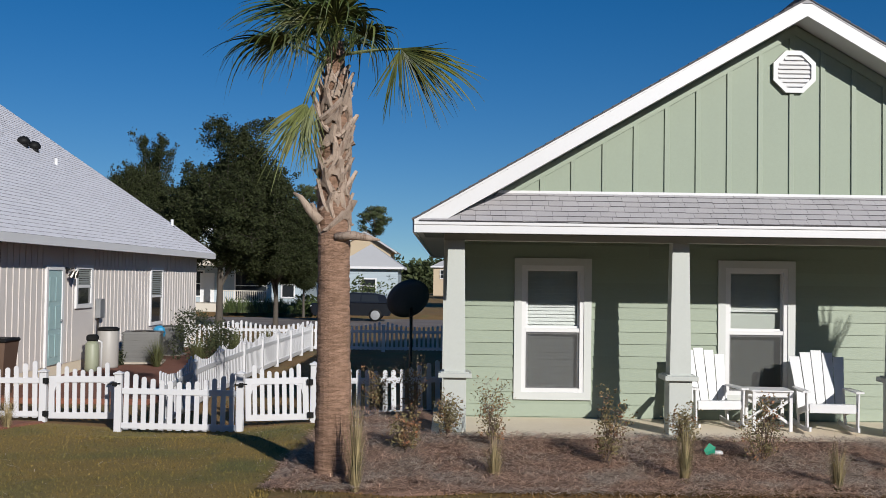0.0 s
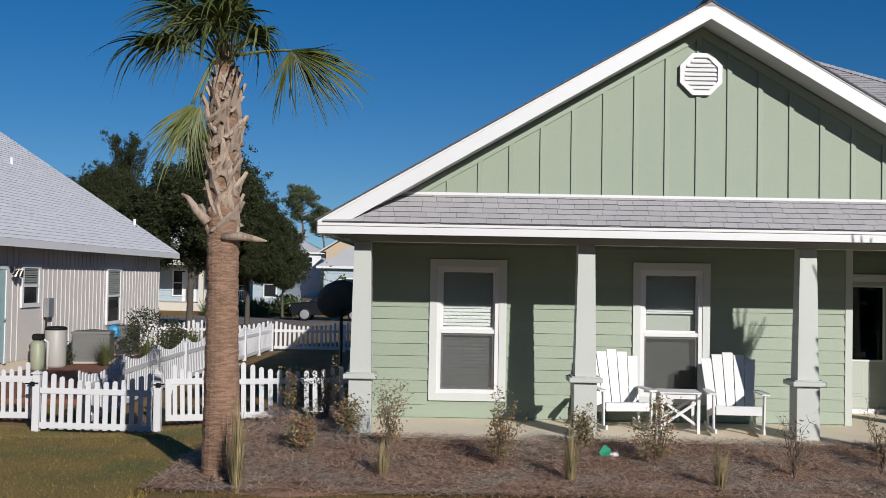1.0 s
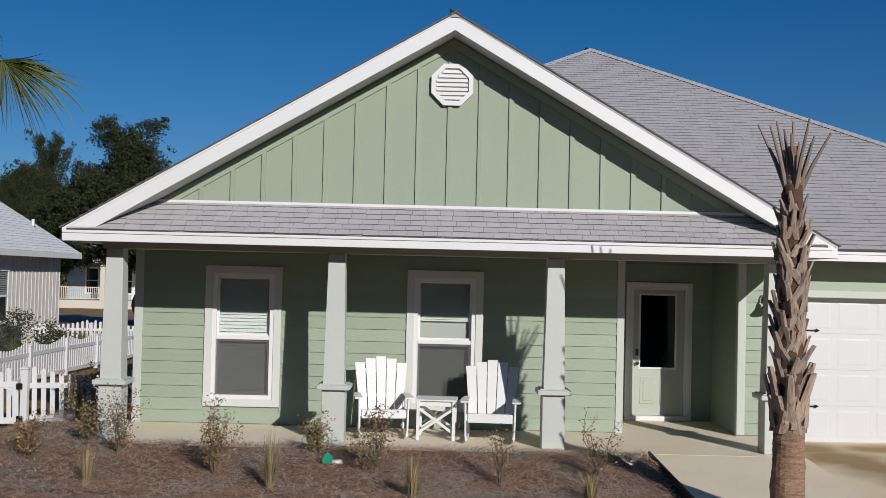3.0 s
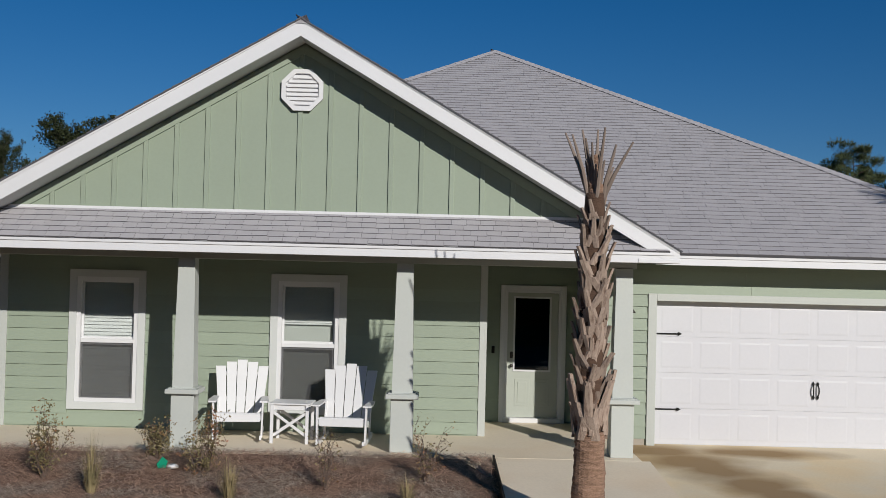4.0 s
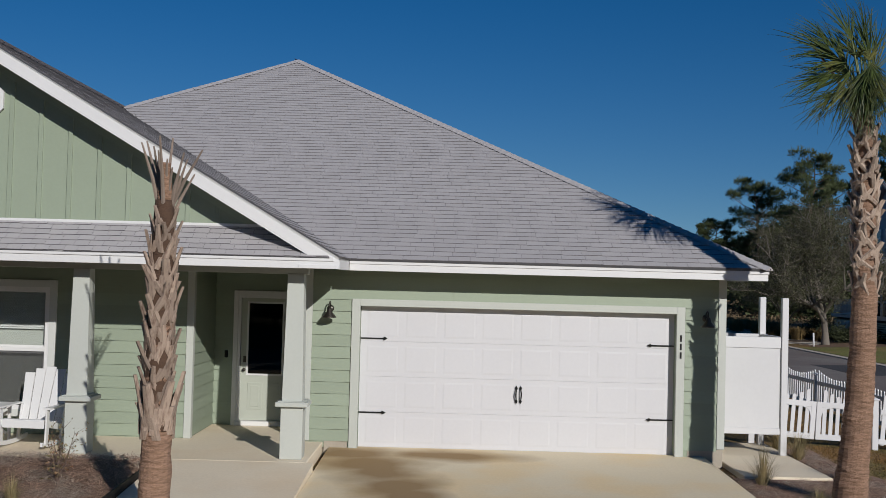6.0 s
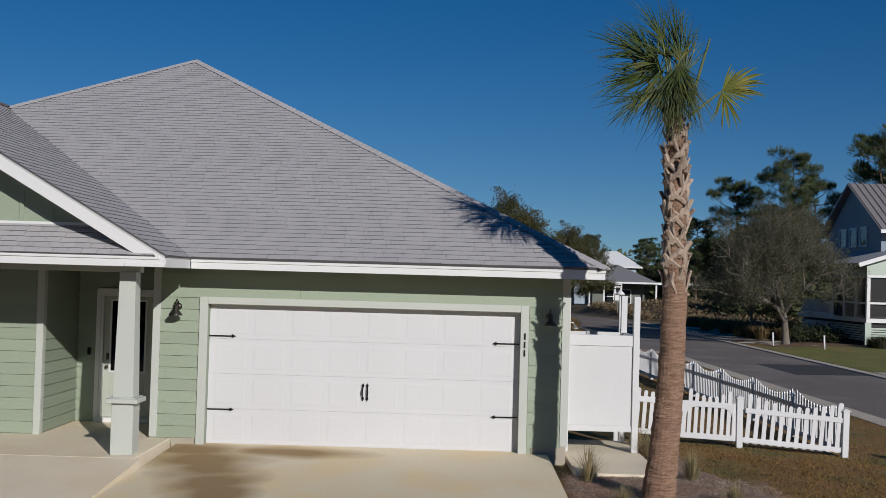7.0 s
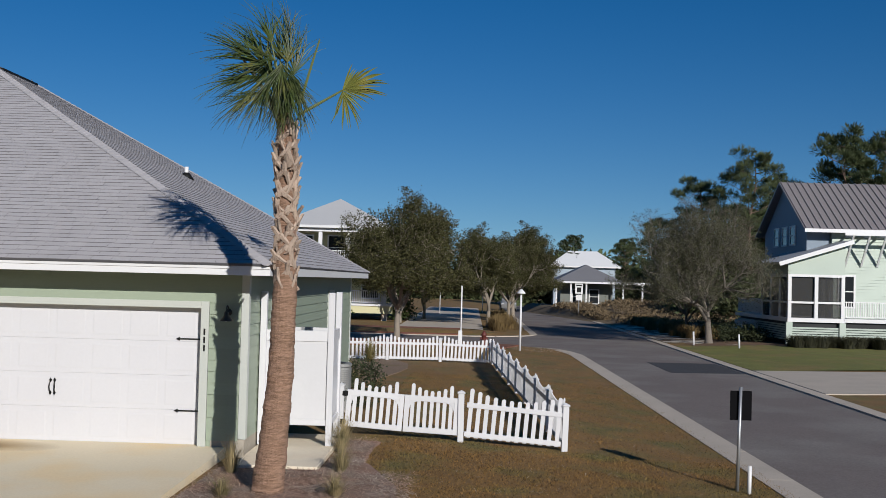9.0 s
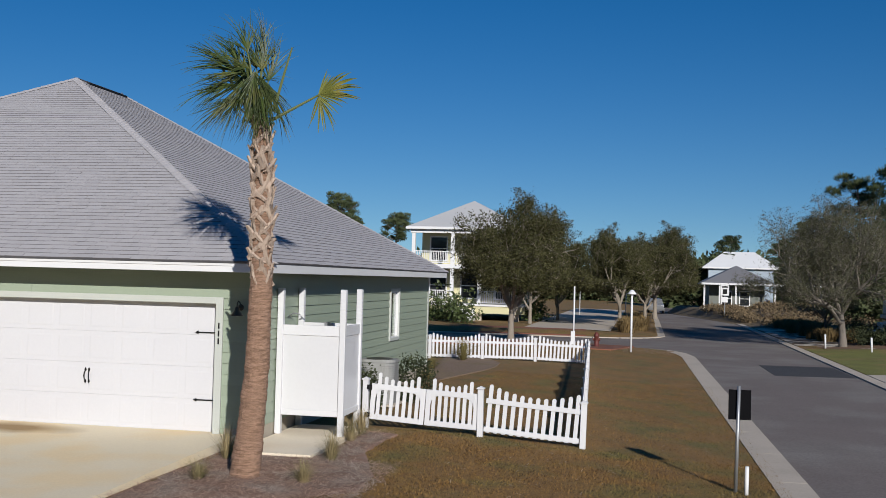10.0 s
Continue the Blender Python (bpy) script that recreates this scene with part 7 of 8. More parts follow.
lap_wall(nb, "front_wall", [(-21.0, NX - 0.15, NY0, NY0 + 0.15, 0.30, 2.85)], M["grey_board"])
part("foundation", Shape().box(-20.9, NX - 0.01, NY0 + 0.02, NY1 - 0.02, -0.2, 0.31), M["concrete"], nb)
yb = NY0 + 0.2
while yb < NY1:
    if not (23.55 < yb < 24.65 or 25.3 < yb < 26.65 or 31.4 < yb < 33.1):
        part("batten", Shape().box(NX, NX + 0.016, yb - 0.028, yb + 0.028, 0.31, 2.92, 0.004), M["grey_board"], nwall)
    yb += 0.305
hip_roof(nb, -21.6, -8.1, 14.4, 37.8, 3.06, 0.80, M["under"], "pale grey shingle roof")
part("soffit", Shape().box(NX + 0.03, -8.13, NY0, 37.7, 2.92, 2.94), M["soffit"], nb)
s = Shape()
zr = 3.06 + 0.80 * 6.75
shingles_into(s, shingle_rows([(-8.08, 14.4, 3.075), (-8.08, 37.82, 3.075), (-14.85, 31.05, zr + 0.015), (-14.85, 21.15, zr + 0.015)], (1, 0, -0.5), 0.143, 0.45, 21, 0.008))
part("shingle_field", edged(s, M["shingle_pale"]), None, nb, kind="stuff")
nd = part("side_door", Shape().box(NX, NX + 0.05, 23.57, 23.68, 0.3, 2.50, 0.004).box(NX, NX + 0.05, 24.50, 24.61, 0.3, 2.50, 0.004).box(NX, NX + 0.05, 23.68, 24.50, 2.40, 2.50, 0.004), M["white"], nb, "aqua panelled side door in white casing, closed")
nl = part("leaf", Shape().box(NX + 0.004, NX + 0.03, 23.68, 24.50, 0.33, 2.40), M["aqua"], nd)
for za, zb in ((0.5, 1.0), (1.1, 1.6), (1.72, 2.25)):
    for ya, yb2 in ((23.76, 24.05), (24.13, 24.42)):
        part("panel", Shape().box(NX + 0.03, NX + 0.04, ya, yb2, za, zb, 0.006), M["aqua"], nl)
part("knob", Shape().lathe([(0.02, 0), (0.035, 0.04), (0.02, 0.06)], n=10), M["steel"], nl, m=pose(NX + 0.03, 24.43, 1.28, 0, 90, 0))
plain_window(nb, "e", 25.50, 26.42, 1.62, 2.44, NX, "x", 1)
M["dim_blind"] = material("dim_blind", (0.20, 0.215, 0.20), 0.6, 0.05, 3)
for ya, yb2, za, zb in ((25.50, 26.42, 2.06, 2.44), (31.65, 32.80, 1.70, 2.44)):
    s = Shape()
    z = zb - 0.03
    while z > za:
        s.bar((NX + 0.022, ya + 0.02, z), (NX + 0.022, yb2 - 0.02, z), 0.040, 0.003, up=(0.9, 0, 0.43))
        z -= 0.055
    part("blind", s, M["dim_blind"], nb, "dim slatted blind")
plain_window(nb, "e", 31.65, 32.80, 0.95, 2.44, NX, "x", 1)
nlamp = thing("wall_lamp", "twin dark floodlight fitting on the grey wall", "wall lamp", (NX + 0.03, 24.85, 2.35))
for k in (-0.1, 0.12):
    part("lamp_head", Shape().lathe([(0.03, 0.1), (0.05, 0.05), (0.085, -0.05), (0.07, -0.05)], n=12), M["bronze"], nlamp, m=pose(NX + 0.17, 24.85 + k, 2.30, 0, 25, 0))
    part("arm", Shape().tube([(NX + 0.01, 24.85, 2.40), (NX + 0.12, 24.85 + k, 2.45), (NX + 0.15, 24.85 + k, 2.36)], 0.015, 6), M["bronze"], nlamp)
part("plate", Shape().box(NX, NX + 0.02, 24.78, 24.92, 2.33, 2.47, 0.005), M["bronze"], nlamp)
meter = thing("electric_meter", "grey electric disconnect box with conduit", "electric box", (NX + 0.05, 26.95, 1.4))
part("box", Shape().box(NX + 0.028, NX + 0.16, 26.77, 27.10, 1.25, 1.72, 0.01), M["steel"], meter)
part("conduit", Shape().tube([(NX + 0.09, 26.85, 1.25), (NX + 0.10, 26.75, 0.8), (NX + 0.25, 26.55, 0.55)], 0.02, 6), M["bronze"], meter)
M["tank"] = material("water_tank_beige", (0.336, 0.320, 0.296), 0.5, 0.06, 2)
tank = thing("water_tank", "beige water softener tank with a black lid", "tank", (-8.15, 26.5, 0.1))
part("body", Shape().lathe([(0.24, 0.0), (0.25, 0.05), (0.25, 0.88), (0.24, 0.9)], (-8.15, 26.5, 0.07), 20), M["tank"], tank, smooth=True)
part("lid", Shape().lathe([(0.26, 0.0), (0.26, 0.05), (0.20, 0.08), (0.0, 0.09)], (-8.15, 26.5, 0.97), 20), M["black"], tank, smooth=True)
tank2 = thing("filter_tank", "small pale green filter cylinder with black valve head", "tank", (-8.2, 25.55, 0.1))
M["sage_tank"] = material("filter_green", (0.256, 0.272, 0.192), 0.5, 0.06, 2)
part("body", Shape().lathe([(0.15, 0.0), (0.16, 0.04), (0.16, 0.62), (0.10, 0.70)], (-8.2, 25.5, 0.07), 16), M["sage_tank"], tank2, smooth=True)
part("valve", Shape().box(-8.32, -8.08, 25.40, 25.65, 0.76, 0.92, 0.04), M["black"], tank2)
part("pipe", Shape().tube([(-8.1, 25.85, 0.07), (-8.1, 25.85, 0.72), (-8.2, 25.65, 0.82)], 0.03, 8), M["white"], tank2, smooth=True)
ac_unit(-7.72, 27.95, 0.08, 0.95, 0.80, "weathered grey condenser beside the neighbour's wall", 10, mat="ac_old")
ac_unit(-7.85, 30.9, 0.05, 0.76, 0.82, "weathered grey condenser with a blue cover edge", 0, mat="ac_old")
M["blue"] = material("blue_tarp", (0.024, 0.240, 0.440), 0.5, 0.1, 4)
single("tarp_bundle", Shape().lathe([(0.0, 0.0), (0.14, 0.0), (0.18, 0.10), (0.15, 0.26), (0.06, 0.32), (0.0, 0.32)], (-7.95, 30.3, 0.60), 9), M["blue"], "bundled bright blue cover beside the condensers", "cover")
binm = material("bin_brown", (0.104, 0.064, 0.044), 0.5, 0.05, 2)
wb_ = thing("waste_bin", "brown wheeled bin with a black lid", "bin", (-8.35, 20.55, 0.0))
vs = [(-8.35 + sx * w, 20.55 + sy * w, z) for z, w in ((0.06, 0.24), (1.04, 0.32)) for sx, sy in ((-1, -1), (1, -1), (1, 1), (-1, 1))]
part("body", Shape().add(vs, [(3, 2, 1, 0), (4, 5, 6, 7), (0, 1, 5, 4), (1, 2, 6, 5), (2, 3, 7, 6), (3, 0, 4, 7)]), binm, wb_)
part("lid", Shape().box(-8.70, -8.0, 20.20, 20.90, 1.04, 1.12, 0.03), M["black"], wb_)
for k in (-0.2, 0.2):
    part("wheel", Shape().lathe([(0.10, -0.03), (0.10, 0.03)], n=14), M["black"], wb_, m=pose(-8.62, 20.55 + k, 0.11, 90, 0, 0))


def roof_vent(x, y, z):
    v = thing("roof_vent", "black hooded turbine vent on the pale roof", "roof vent", (x, y, z), group="roof vents")
    part("collar", Shape().lathe([(0.13, -0.25), (0.12, 0.15)], (x, y, z), 12), M["black"], v)
    part("hood", Shape().lathe([(0.10, 0.08), (0.17, 0.11), (0.18, 0.19), (0.13, 0.27), (0.05, 0.31), (0.0, 0.31)], (x, y, z), 14), M["black"], v, smooth=True)


roof_vent(-11.45, 29.3, 5.70)
roof_vent(-11.38, 29.85, 5.64)


def pipe_vent(x, y, z):
    v = thing("vent_pipe", "short white plumbing vent pipe with black boot", "vent pipe", (x, y, z), group="vent pipes")
    part("pipe", Shape().lathe([(0.05, -0.2), (0.05, 0.28), (0.04, 0.28)], (x, y, z), 10), M["white"], v, smooth=True)
    part("boot", Shape().lathe([(0.16, -0.10), (0.07, 0.06)], (x, y, z), 10), M["black"], v, smooth=True)


pipe_vent(-10.95, 30.35, 5.26)
pipe_vent(-9.2, 36.2, 3.9)
# planting by the neighbour's wall
M["wall_leaf"] = material("wall_shrub_leaf", (0.040, 0.050, 0.019), 0.8, 0.2, 3, island=0.35, translucent=0.2)
for k, (x, y, h) in enumerate(((16.75, 23.9, 1.0), (16.1, 22.0, 0.85), (-6.75, 29.1, 1.35), (-6.2, 30.2, 1.0), (-8.25, 27.2, 0.35))):
    rng = random.Random(140 + k)
    s = Shape()
    for _ in range(105):
        u, a = rng.uniform(0.03, 0.95), rng.uniform(0, 6.28)
        w = 0.42 * h * math.sqrt(math.sin(0.45 + 2.5 * u)) * rng.uniform(0.2, 1.15) ** 0.6
        leaf_quads(s, rng, Vector((x + w * math.cos(a), y + w * math.sin(a), 0.05 + u * h * rng.uniform(0.85, 1.08))), 20, 0.085, 0.075)
    single("wall_shrub", s, M["wall_leaf"], "leafy green shrub beside the condensers", "shrub", group="wall shrubs")
for k, (x, y) in enumerate(((-7.1, 27.0), (-6.2, 27.5), (-5.6, 29.3), (-5.3, 31.0), (-6.4, 33.2), (-5.4, 33.0), (-7.1, 33.4))):
    grass_clump(x, y, 0.85, 150 + k, 420, 0.65, "tall green ornamental grass in red mulch", mat="green_grass")

# satellite dish
ds = thing("satellite_dish", "dark grey satellite dish on a pole between the houses", "satellite dish", (-0.62, 20.1, 0.0))
s = Shape()
prof = [(0.02, 0.0), (0.15, 0.012), (0.27, 0.045), (0.36, 0.085), (0.37, 0.078), (0.27, 0.035), (0.15, 0.0), (0.02, -0.012)]
part("dish", Shape().lathe(prof, n=24), material("dish_grey", (0.085, 0.088, 0.096), 0.6, 0.05, 2), ds, m=pose(-0.66, 20.1, 1.93, -62, -32, 0) @ Matrix.Diagonal((1.1, 1.0, 1, 1)), smooth=True)
part("pole", Shape().tube([(-0.62, 20.2, -0.1), (-0.62, 20.2, 1.80)], 0.03, 8), M["bronze"], ds, smooth=True)
part("feed_arm", Shape().tube([(-0.62, 20.1, 1.62), (-0.55, 20.6, 1.75), (-0.5, 20.75, 1.9)], 0.018, 6), M["bronze"], ds)

# ---- houses over the cross street ----
M["blue_lap"] = material("pale_blue_lap", (0.336, 0.400, 0.440), 0.6, 0.06, 1)
M["cream"] = material("cream_trim", (0.560, 0.512, 0.432), 0.6, 0.05, 1)
M["tan_wall"] = material("tan_wall", (0.440, 0.352, 0.240), 0.6, 0.05, 1)
M["yellow_wall"] = material("yellow_wall", (0.528, 0.464, 0.192), 0.6, 0.05, 1)
M["pale_roof"] = material("pale_metal_roof", (0.448, 0.448, 0.448), 0.5, 0.06, 0.5, 0.04, 8)
bh = thing("house", "pale blue house with a cream columned porch", "house", (-14, 74, 0.1))
lap_wall(bh, "wall", [(-22, -10.2, 75.5, 84, 0, 5.6)], M["blue_lap"])
lap_lines(bh, -22, -10.2, 75.49, 0.3, 5.6, M["blue_lap"])
for wx0 in (-11.6, -18.0, -20.6):
    plain_window(bh, "s", wx0, wx0 + 0.8, 0.9, 2.6, 75.45)
part("porch_floor", Shape().box(-22, -11.8, 72.0, 75.5, -0.1, 0.45), M["cream"], bh)
part("porch_roof", Shape().box(-22.3, -11.5, 71.7, 75.5, 3.0, 3.35).prism([(71.6, 3.36), (75.48, 3.36), (75.48, 4.5)], "x", -22.3, -11.5), M["cream"], bh)
for cx in (-15.3, -12.0, -18.4, -21.7):
    part("column", Shape().box(cx - 0.16, cx + 0.16, 72.05, 72.37, 0.45, 3.0, 0.01), M["cream"], bh)
railing(bh, -15.1, -12.2, 72.2, 0.45, mat=M["cream"])
railing(bh, -21.5, -18.6, 72.2, 0.45, mat=M["cream"])
plain_window(bh, "s", -14.9, -12.5, 0.6, 2.7, 75.45)
part("door", Shape().box(-17.4, -16.4, 75.42, 75.5, 0.45, 2.5), M["white"], bh)
hip_roof(bh, -22.6, -9.7, 75.0, 84.5, 5.6, 0.5, M["pale_roof"], "pale metal roof")
bg = thing("garage", "pale blue outbuilding with a grey hip roof", "garage", (-5.8, 82, 0))
lap_wall(bg, "wall", [(-8.0, -3.7, 80.3, 86, -0.1, 3.1)], M["blue_lap"])
lap_lines(bg, -8.0, -3.7, 80.28, 0.1, 3.1, M["blue_lap"])
hip_roof(bg, -8.5, -3.3, 79.8, 86.5, 3.15, 0.68, M["pale_roof"], "grey hip roof")
plain_window(bg, "s", -6.4, -5.4, 1.2, 2.2, 80.25)
th = thing("house", "distant tan two-storey house with a pale gable", "house", (-8.5, 112, 0))
lap_wall(th, "wall", [(-11.5, -6.0, 112, 120, 0, 5.0)], M["tan_wall"])
part("gable", Shape().prism([(-11.9, 5.0), (-5.6, 5.0), (-8.75, 6.95)], "y", 112, 120), M["tan_wall"], th)
part("roof", Shape().bar((-8.75, 115.8, 7.10), (-5.3, 115.8, 4.95), 9.0, 0.15).bar((-8.75, 115.8, 7.10), (-12.2, 115.8, 4.95), 9.0, 0.15), M["pale_roof"], th)
plain_window(th, "s", -10.3, -7.6, 3.0, 4.5, 111.96, bars=0)
for k, (x, y, w, c, hgt) in enumerate(((-2.0, 150, 5, "tan_wall", 4.0), (0.2, 125, 5.0, "yellow_wall", 3.4), (-22, 120, 9, "white", 5))):
    hh = thing("house", "distant small house with a pale roof", "house", (x + w / 2, y, 0))
    lap_wall(hh, "wall", [(x, x + w, y, y + 8, -0.1, hgt)], M[c])
    hip_roof(hh, x - 0.4, x + w + 0.4, y - 0.4, y + 8.4, hgt + 0.05, 0.5, M["pale_roof"], "pale roof")
    plain_window(hh, "s", x + 1, x + 2, hgt - 1.6, hgt - 0.5, y - 0.04)
    plain_window(hh, "s", x + w - 2, x + w - 1, hgt - 1.6, hgt - 0.5, y - 0.04)


# ---- cars ----
def car(x, y, z, turn, mat, label, scale=1.0):
    """A sport utility car along its local x axis: lofted body, glasshouse, wheels, lamps."""
    c = thing("car", label, "car", group="parked cars")
    prof = [(-2.4, 0.55), (-2.45, 0.85), (-2.35, 1.05), (-1.75, 1.10), (-1.15, 1.14), (-0.9, 1.16), (2.2, 1.12), (2.42, 1.05), (2.46, 0.55), (2.35, 0.35), (-2.3, 0.35)]
    s = Shape()
    n = len(prof)
    for yy, k in ((-0.93, 0.96), (-0.80, 1.0), (0.80, 1.0), (0.93, 0.96)):
        for px, pz in prof:
            s.v.append((px * k, yy, 0.35 + (pz - 0.35) * (1.0 if abs(yy) < 0.9 else 0.92)))
    for r in range(3):
        for i in range(n):
            s.f.append([r * n + i, r * n + (i + 1) % n, (r + 1) * n + (i + 1) % n, (r + 1) * n + i])
    s.f += [list(range(n)), list(range(3 * n, 4 * n))[::-1]]
    part("body", s, mat, c)
    top = [(-1.25, 1.14), (-0.55, 1.66), (0.2, 1.74), (1.5, 1.70), (2.05, 1.58), (2.3, 1.12)]
    n = len(top)
    s = Shape()
    for sgn in (-1, 1):
        for px, pz in top:
            s.v.append((px, sgn * (0.88 - 0.22 * (pz - 1.12) / 0.62), pz))
    s.f = [list(range(n))[::-1], list(range(n, 2 * n))] + [[i, i + 1, i + 1 + n, i + n] for i in range(n - 1)] + [[n - 1, 0, n, 2 * n - 1]]
    part("cabin", s, mat, c)
    for sgn in (-1, 1):
        for a, b in (((-0.95, 1.2), (-0.45, 1.58)), ((-0.35, 1.2), (0.55, 1.62)), ((0.65, 1.2), (1.7, 1.58))):
            g = Shape()
            lo, hi = 0.88 - 0.22 * (a[1] - 1.12) / 0.62 + 0.006, 0.88 - 0.22 * (b[1] - 1.12) / 0.62 + 0.006
            ins = 0.35 if a[0] < -0.9 else 0.0
            g.add([(a[0], sgn * lo, a[1]), (b[0], sgn * lo, a[1]), (b[0] + (0.05 if a[0] < 0.6 else -0.1), sgn * hi, b[1]), (a[0] + ins, sgn * hi, b[1])], [(0, 1, 2, 3) if sgn < 0 else (3, 2, 1, 0)])
            part("side_window", g, M["dark_pane"], c)
    for wx in (-1.48, 1.50):
        for sgn in (-1, 1):
            w = part("wheel", Shape().lathe([(0.30, -0.11), (0.385, -0.10), (0.39, 0.0), (0.385, 0.10), (0.30, 0.11)], n=20), M["black"], c, m=pose(wx, sgn * 0.86, 0.39, 90, 0, 0), smooth=True)
            rim = Shape().lathe([(0.06, 0.0), (0.27, 0.0), (0.28, 0.02), (0.05, 0.03)], n=20)
            for q in range(5):
                a = q * 2 * math.pi / 5
                rim.bar((0.05 * math.cos(a), 0.05 * math.sin(a), 0.03), (0.26 * math.cos(a), 0.26 * math.sin(a), 0.03), 0.06, 0.02)
            part("rim", rim, M["steel"], w, m=pose(wx, sgn * 0.975, 0.39, 90 if sgn < 0 else -90, 0, 0))
    for sgn in (-1, 1):
        part("headlight", Shape().box(-2.42, -2.30, sgn * 0.72 - 0.15, sgn * 0.72 + 0.15, 0.80, 0.95, 0.02), M["white"], c)
        part("tail_light", Shape().box(2.36, 2.45, sgn * 0.75 - 0.12, sgn * 0.75 + 0.12, 0.85, 1.05, 0.02), M["red_plastic"], c)
    c.matrix_basis = pose(x, y, z, 0, 0, turn) @ Matrix.Scale(scale, 4)
    PLACE[c.name] = c.matrix_basis.copy()
    return c


M["red_plastic"] = material("red_plastic", (0.240, 0.016, 0.012), 0.3)
M["silver_car"] = material("silver_car_paint", (0.22, 0.225, 0.23), 0.3, 0.04, 2, metal=0.3)
car_black = bpy.data.materials.new("black_car_paint")
car_black.use_nodes = True
car_black.node_tree.nodes["Principled BSDF"].inputs["Base Color"].default_value = (0.012, 0.014, 0.018, 1)
car_black.node_tree.nodes["Principled BSDF"].inputs["Roughness"].default_value = 0.15
car(-5.8, 65.6, -0.31, 0, car_black, "black sport utility car parked across the cross street")
car(23.2, 118.0, -0.25, 90, M["silver_car"], "silver grey car parked far along the street", 0.9)

# ---- yellow house on the far corner ----
M["pale_yellow"] = material("pale_yellow_lap", (0.544, 0.512, 0.304), 0.6, 0.05, 1)
yh = thing("house", "pale yellow two-storey house with white stacked porches", "house", (8.3, 78, 0))
lap_wall(yh, "wall", [(3.5, 10.9, 78.5, 88, 0.9, 6.5)], M["pale_yellow"])
lap_lines(yh, 3.5, 10.9, 78.48, 0.9, 6.5, M["pale_yellow"])
part("skirt", Shape().box(3.4, 11.6, 75.2, 78.5, 0.45, 1.0), M["pale_yellow"], yh)
part("deck", Shape().box(3.3, 11.7, 75.1, 78.5, 0.98, 1.12), M["white"], yh)
part("balcony_floor", Shape().box(3.3, 11.3, 75.3, 78.5, 3.65, 3.95), M["white"], yh)
for px in (3.5, 6.4, 8.4, 11.1):
    part("column", Shape().box(px - 0.13, px + 0.13, 75.35, 75.61, 1.12, 3.65, 0.01), M["white"], yh)
    part("column", Shape().box(px - 0.13, px + 0.13, 75.35, 75.61, 3.95, 6.3, 0.01), M["white"], yh)
    part("pier", Shape().box(px - 0.2, px + 0.2, 75.4, 75.8, -0.3, 0.45), M["kerb"], yh)
part("frieze", Shape().box(3.3, 11.3, 75.3, 75.7, 6.2, 6.6), M["white"], yh)
for a, b in ((3.6, 6.3), (6.5, 8.3), (8.5, 11.0)):
    railing(yh, a, b, 75.5, 3.95, height=0.95)
    if a != 6.5:
        railing(yh, a, b, 75.5, 1.12, height=0.95)
for a in (4.2, 6.6, 9.2):
    plain_window(yh, "s", a, a + 1.2, 1.5, 3.3, 78.44)
    plain_window(yh, "s", a, a + 1.2, 4.3, 6.0, 78.44)
part("stair", Shape().box(6.6, 8.2, 74.2, 75.1, -0.2, 0.35).box(6.6, 8.2, 74.6, 75.1, 0.35, 0.75), M["white"], yh)
hip_roof(yh, 3.0, 11.6, 75.0, 88.5, 6.62, 0.52, M["pale_roof"], "pale metal hip roof")

yh.matrix_basis = Matrix.Translation((1.8, 0, 0)) @ yh.matrix_basis

M["mint_far"] = material("far_pale_wall", (0.13, 0.14, 0.125), 0.7, 0.06, 1)
# ---- far pavilion and white-roofed house ----
gzb = thing("house", "distant low house with grey hip roof and white pergola", "house", (32, 112, 0))
lap_wall(gzb, "wall", [(28.5, 34.0, 112.5, 119, -0.1, 3.1)], M["mint_far"])
hip_roof(gzb, 27.6, 35.0, 110, 120, 3.15, 0.50, material("dark_grey_roof", (0.160, 0.160, 0.172), 0.7, 0.06, 0.5), "dark grey hip roof")
for px in (27.9, 29.4, 31.0, 34.8, 36.8, 38.8):
    part("post", Shape().box(px - 0.08, px + 0.08, 110.2, 110.36, -0.2, 3.1), M["white"], gzb)
part("pergola_beam", Shape().box(33.5, 39.2, 110.1, 110.5, 2.95, 3.2).box(33.5, 39.2, 113.1, 113.5, 2.95, 3.2), M["white"], gzb)
for a in (29.8, 31.6):
    plain_window(gzb, "s", a, a + 0.9, 0.9, 2.3, 112.46)
railing(gzb, 36.9, 38.7, 110.3, 0.0, height=1.2, step=0.1)
M["far_blue"] = material("far_blue_wall", (0.30, 0.36, 0.42), 0.7, 0.06, 1)
wr_ = thing("house", "distant white house with a white metal roof", "house", (33, 142, 0))
lap_wall(wr_, "wall", [(30.2, 38.5, 144, 149, -0.1, 5.2)], M["far_blue"])
hip_roof(wr_, 29.4, 39.3, 143.5, 149.5, 5.3, 0.72, material("white_metal_roof", (0.592, 0.600, 0.608), 0.5, 0.04, 0.5), "white metal roof")
plain_window(wr_, "s", 34, 35, 3.2, 4.6, 143.95)

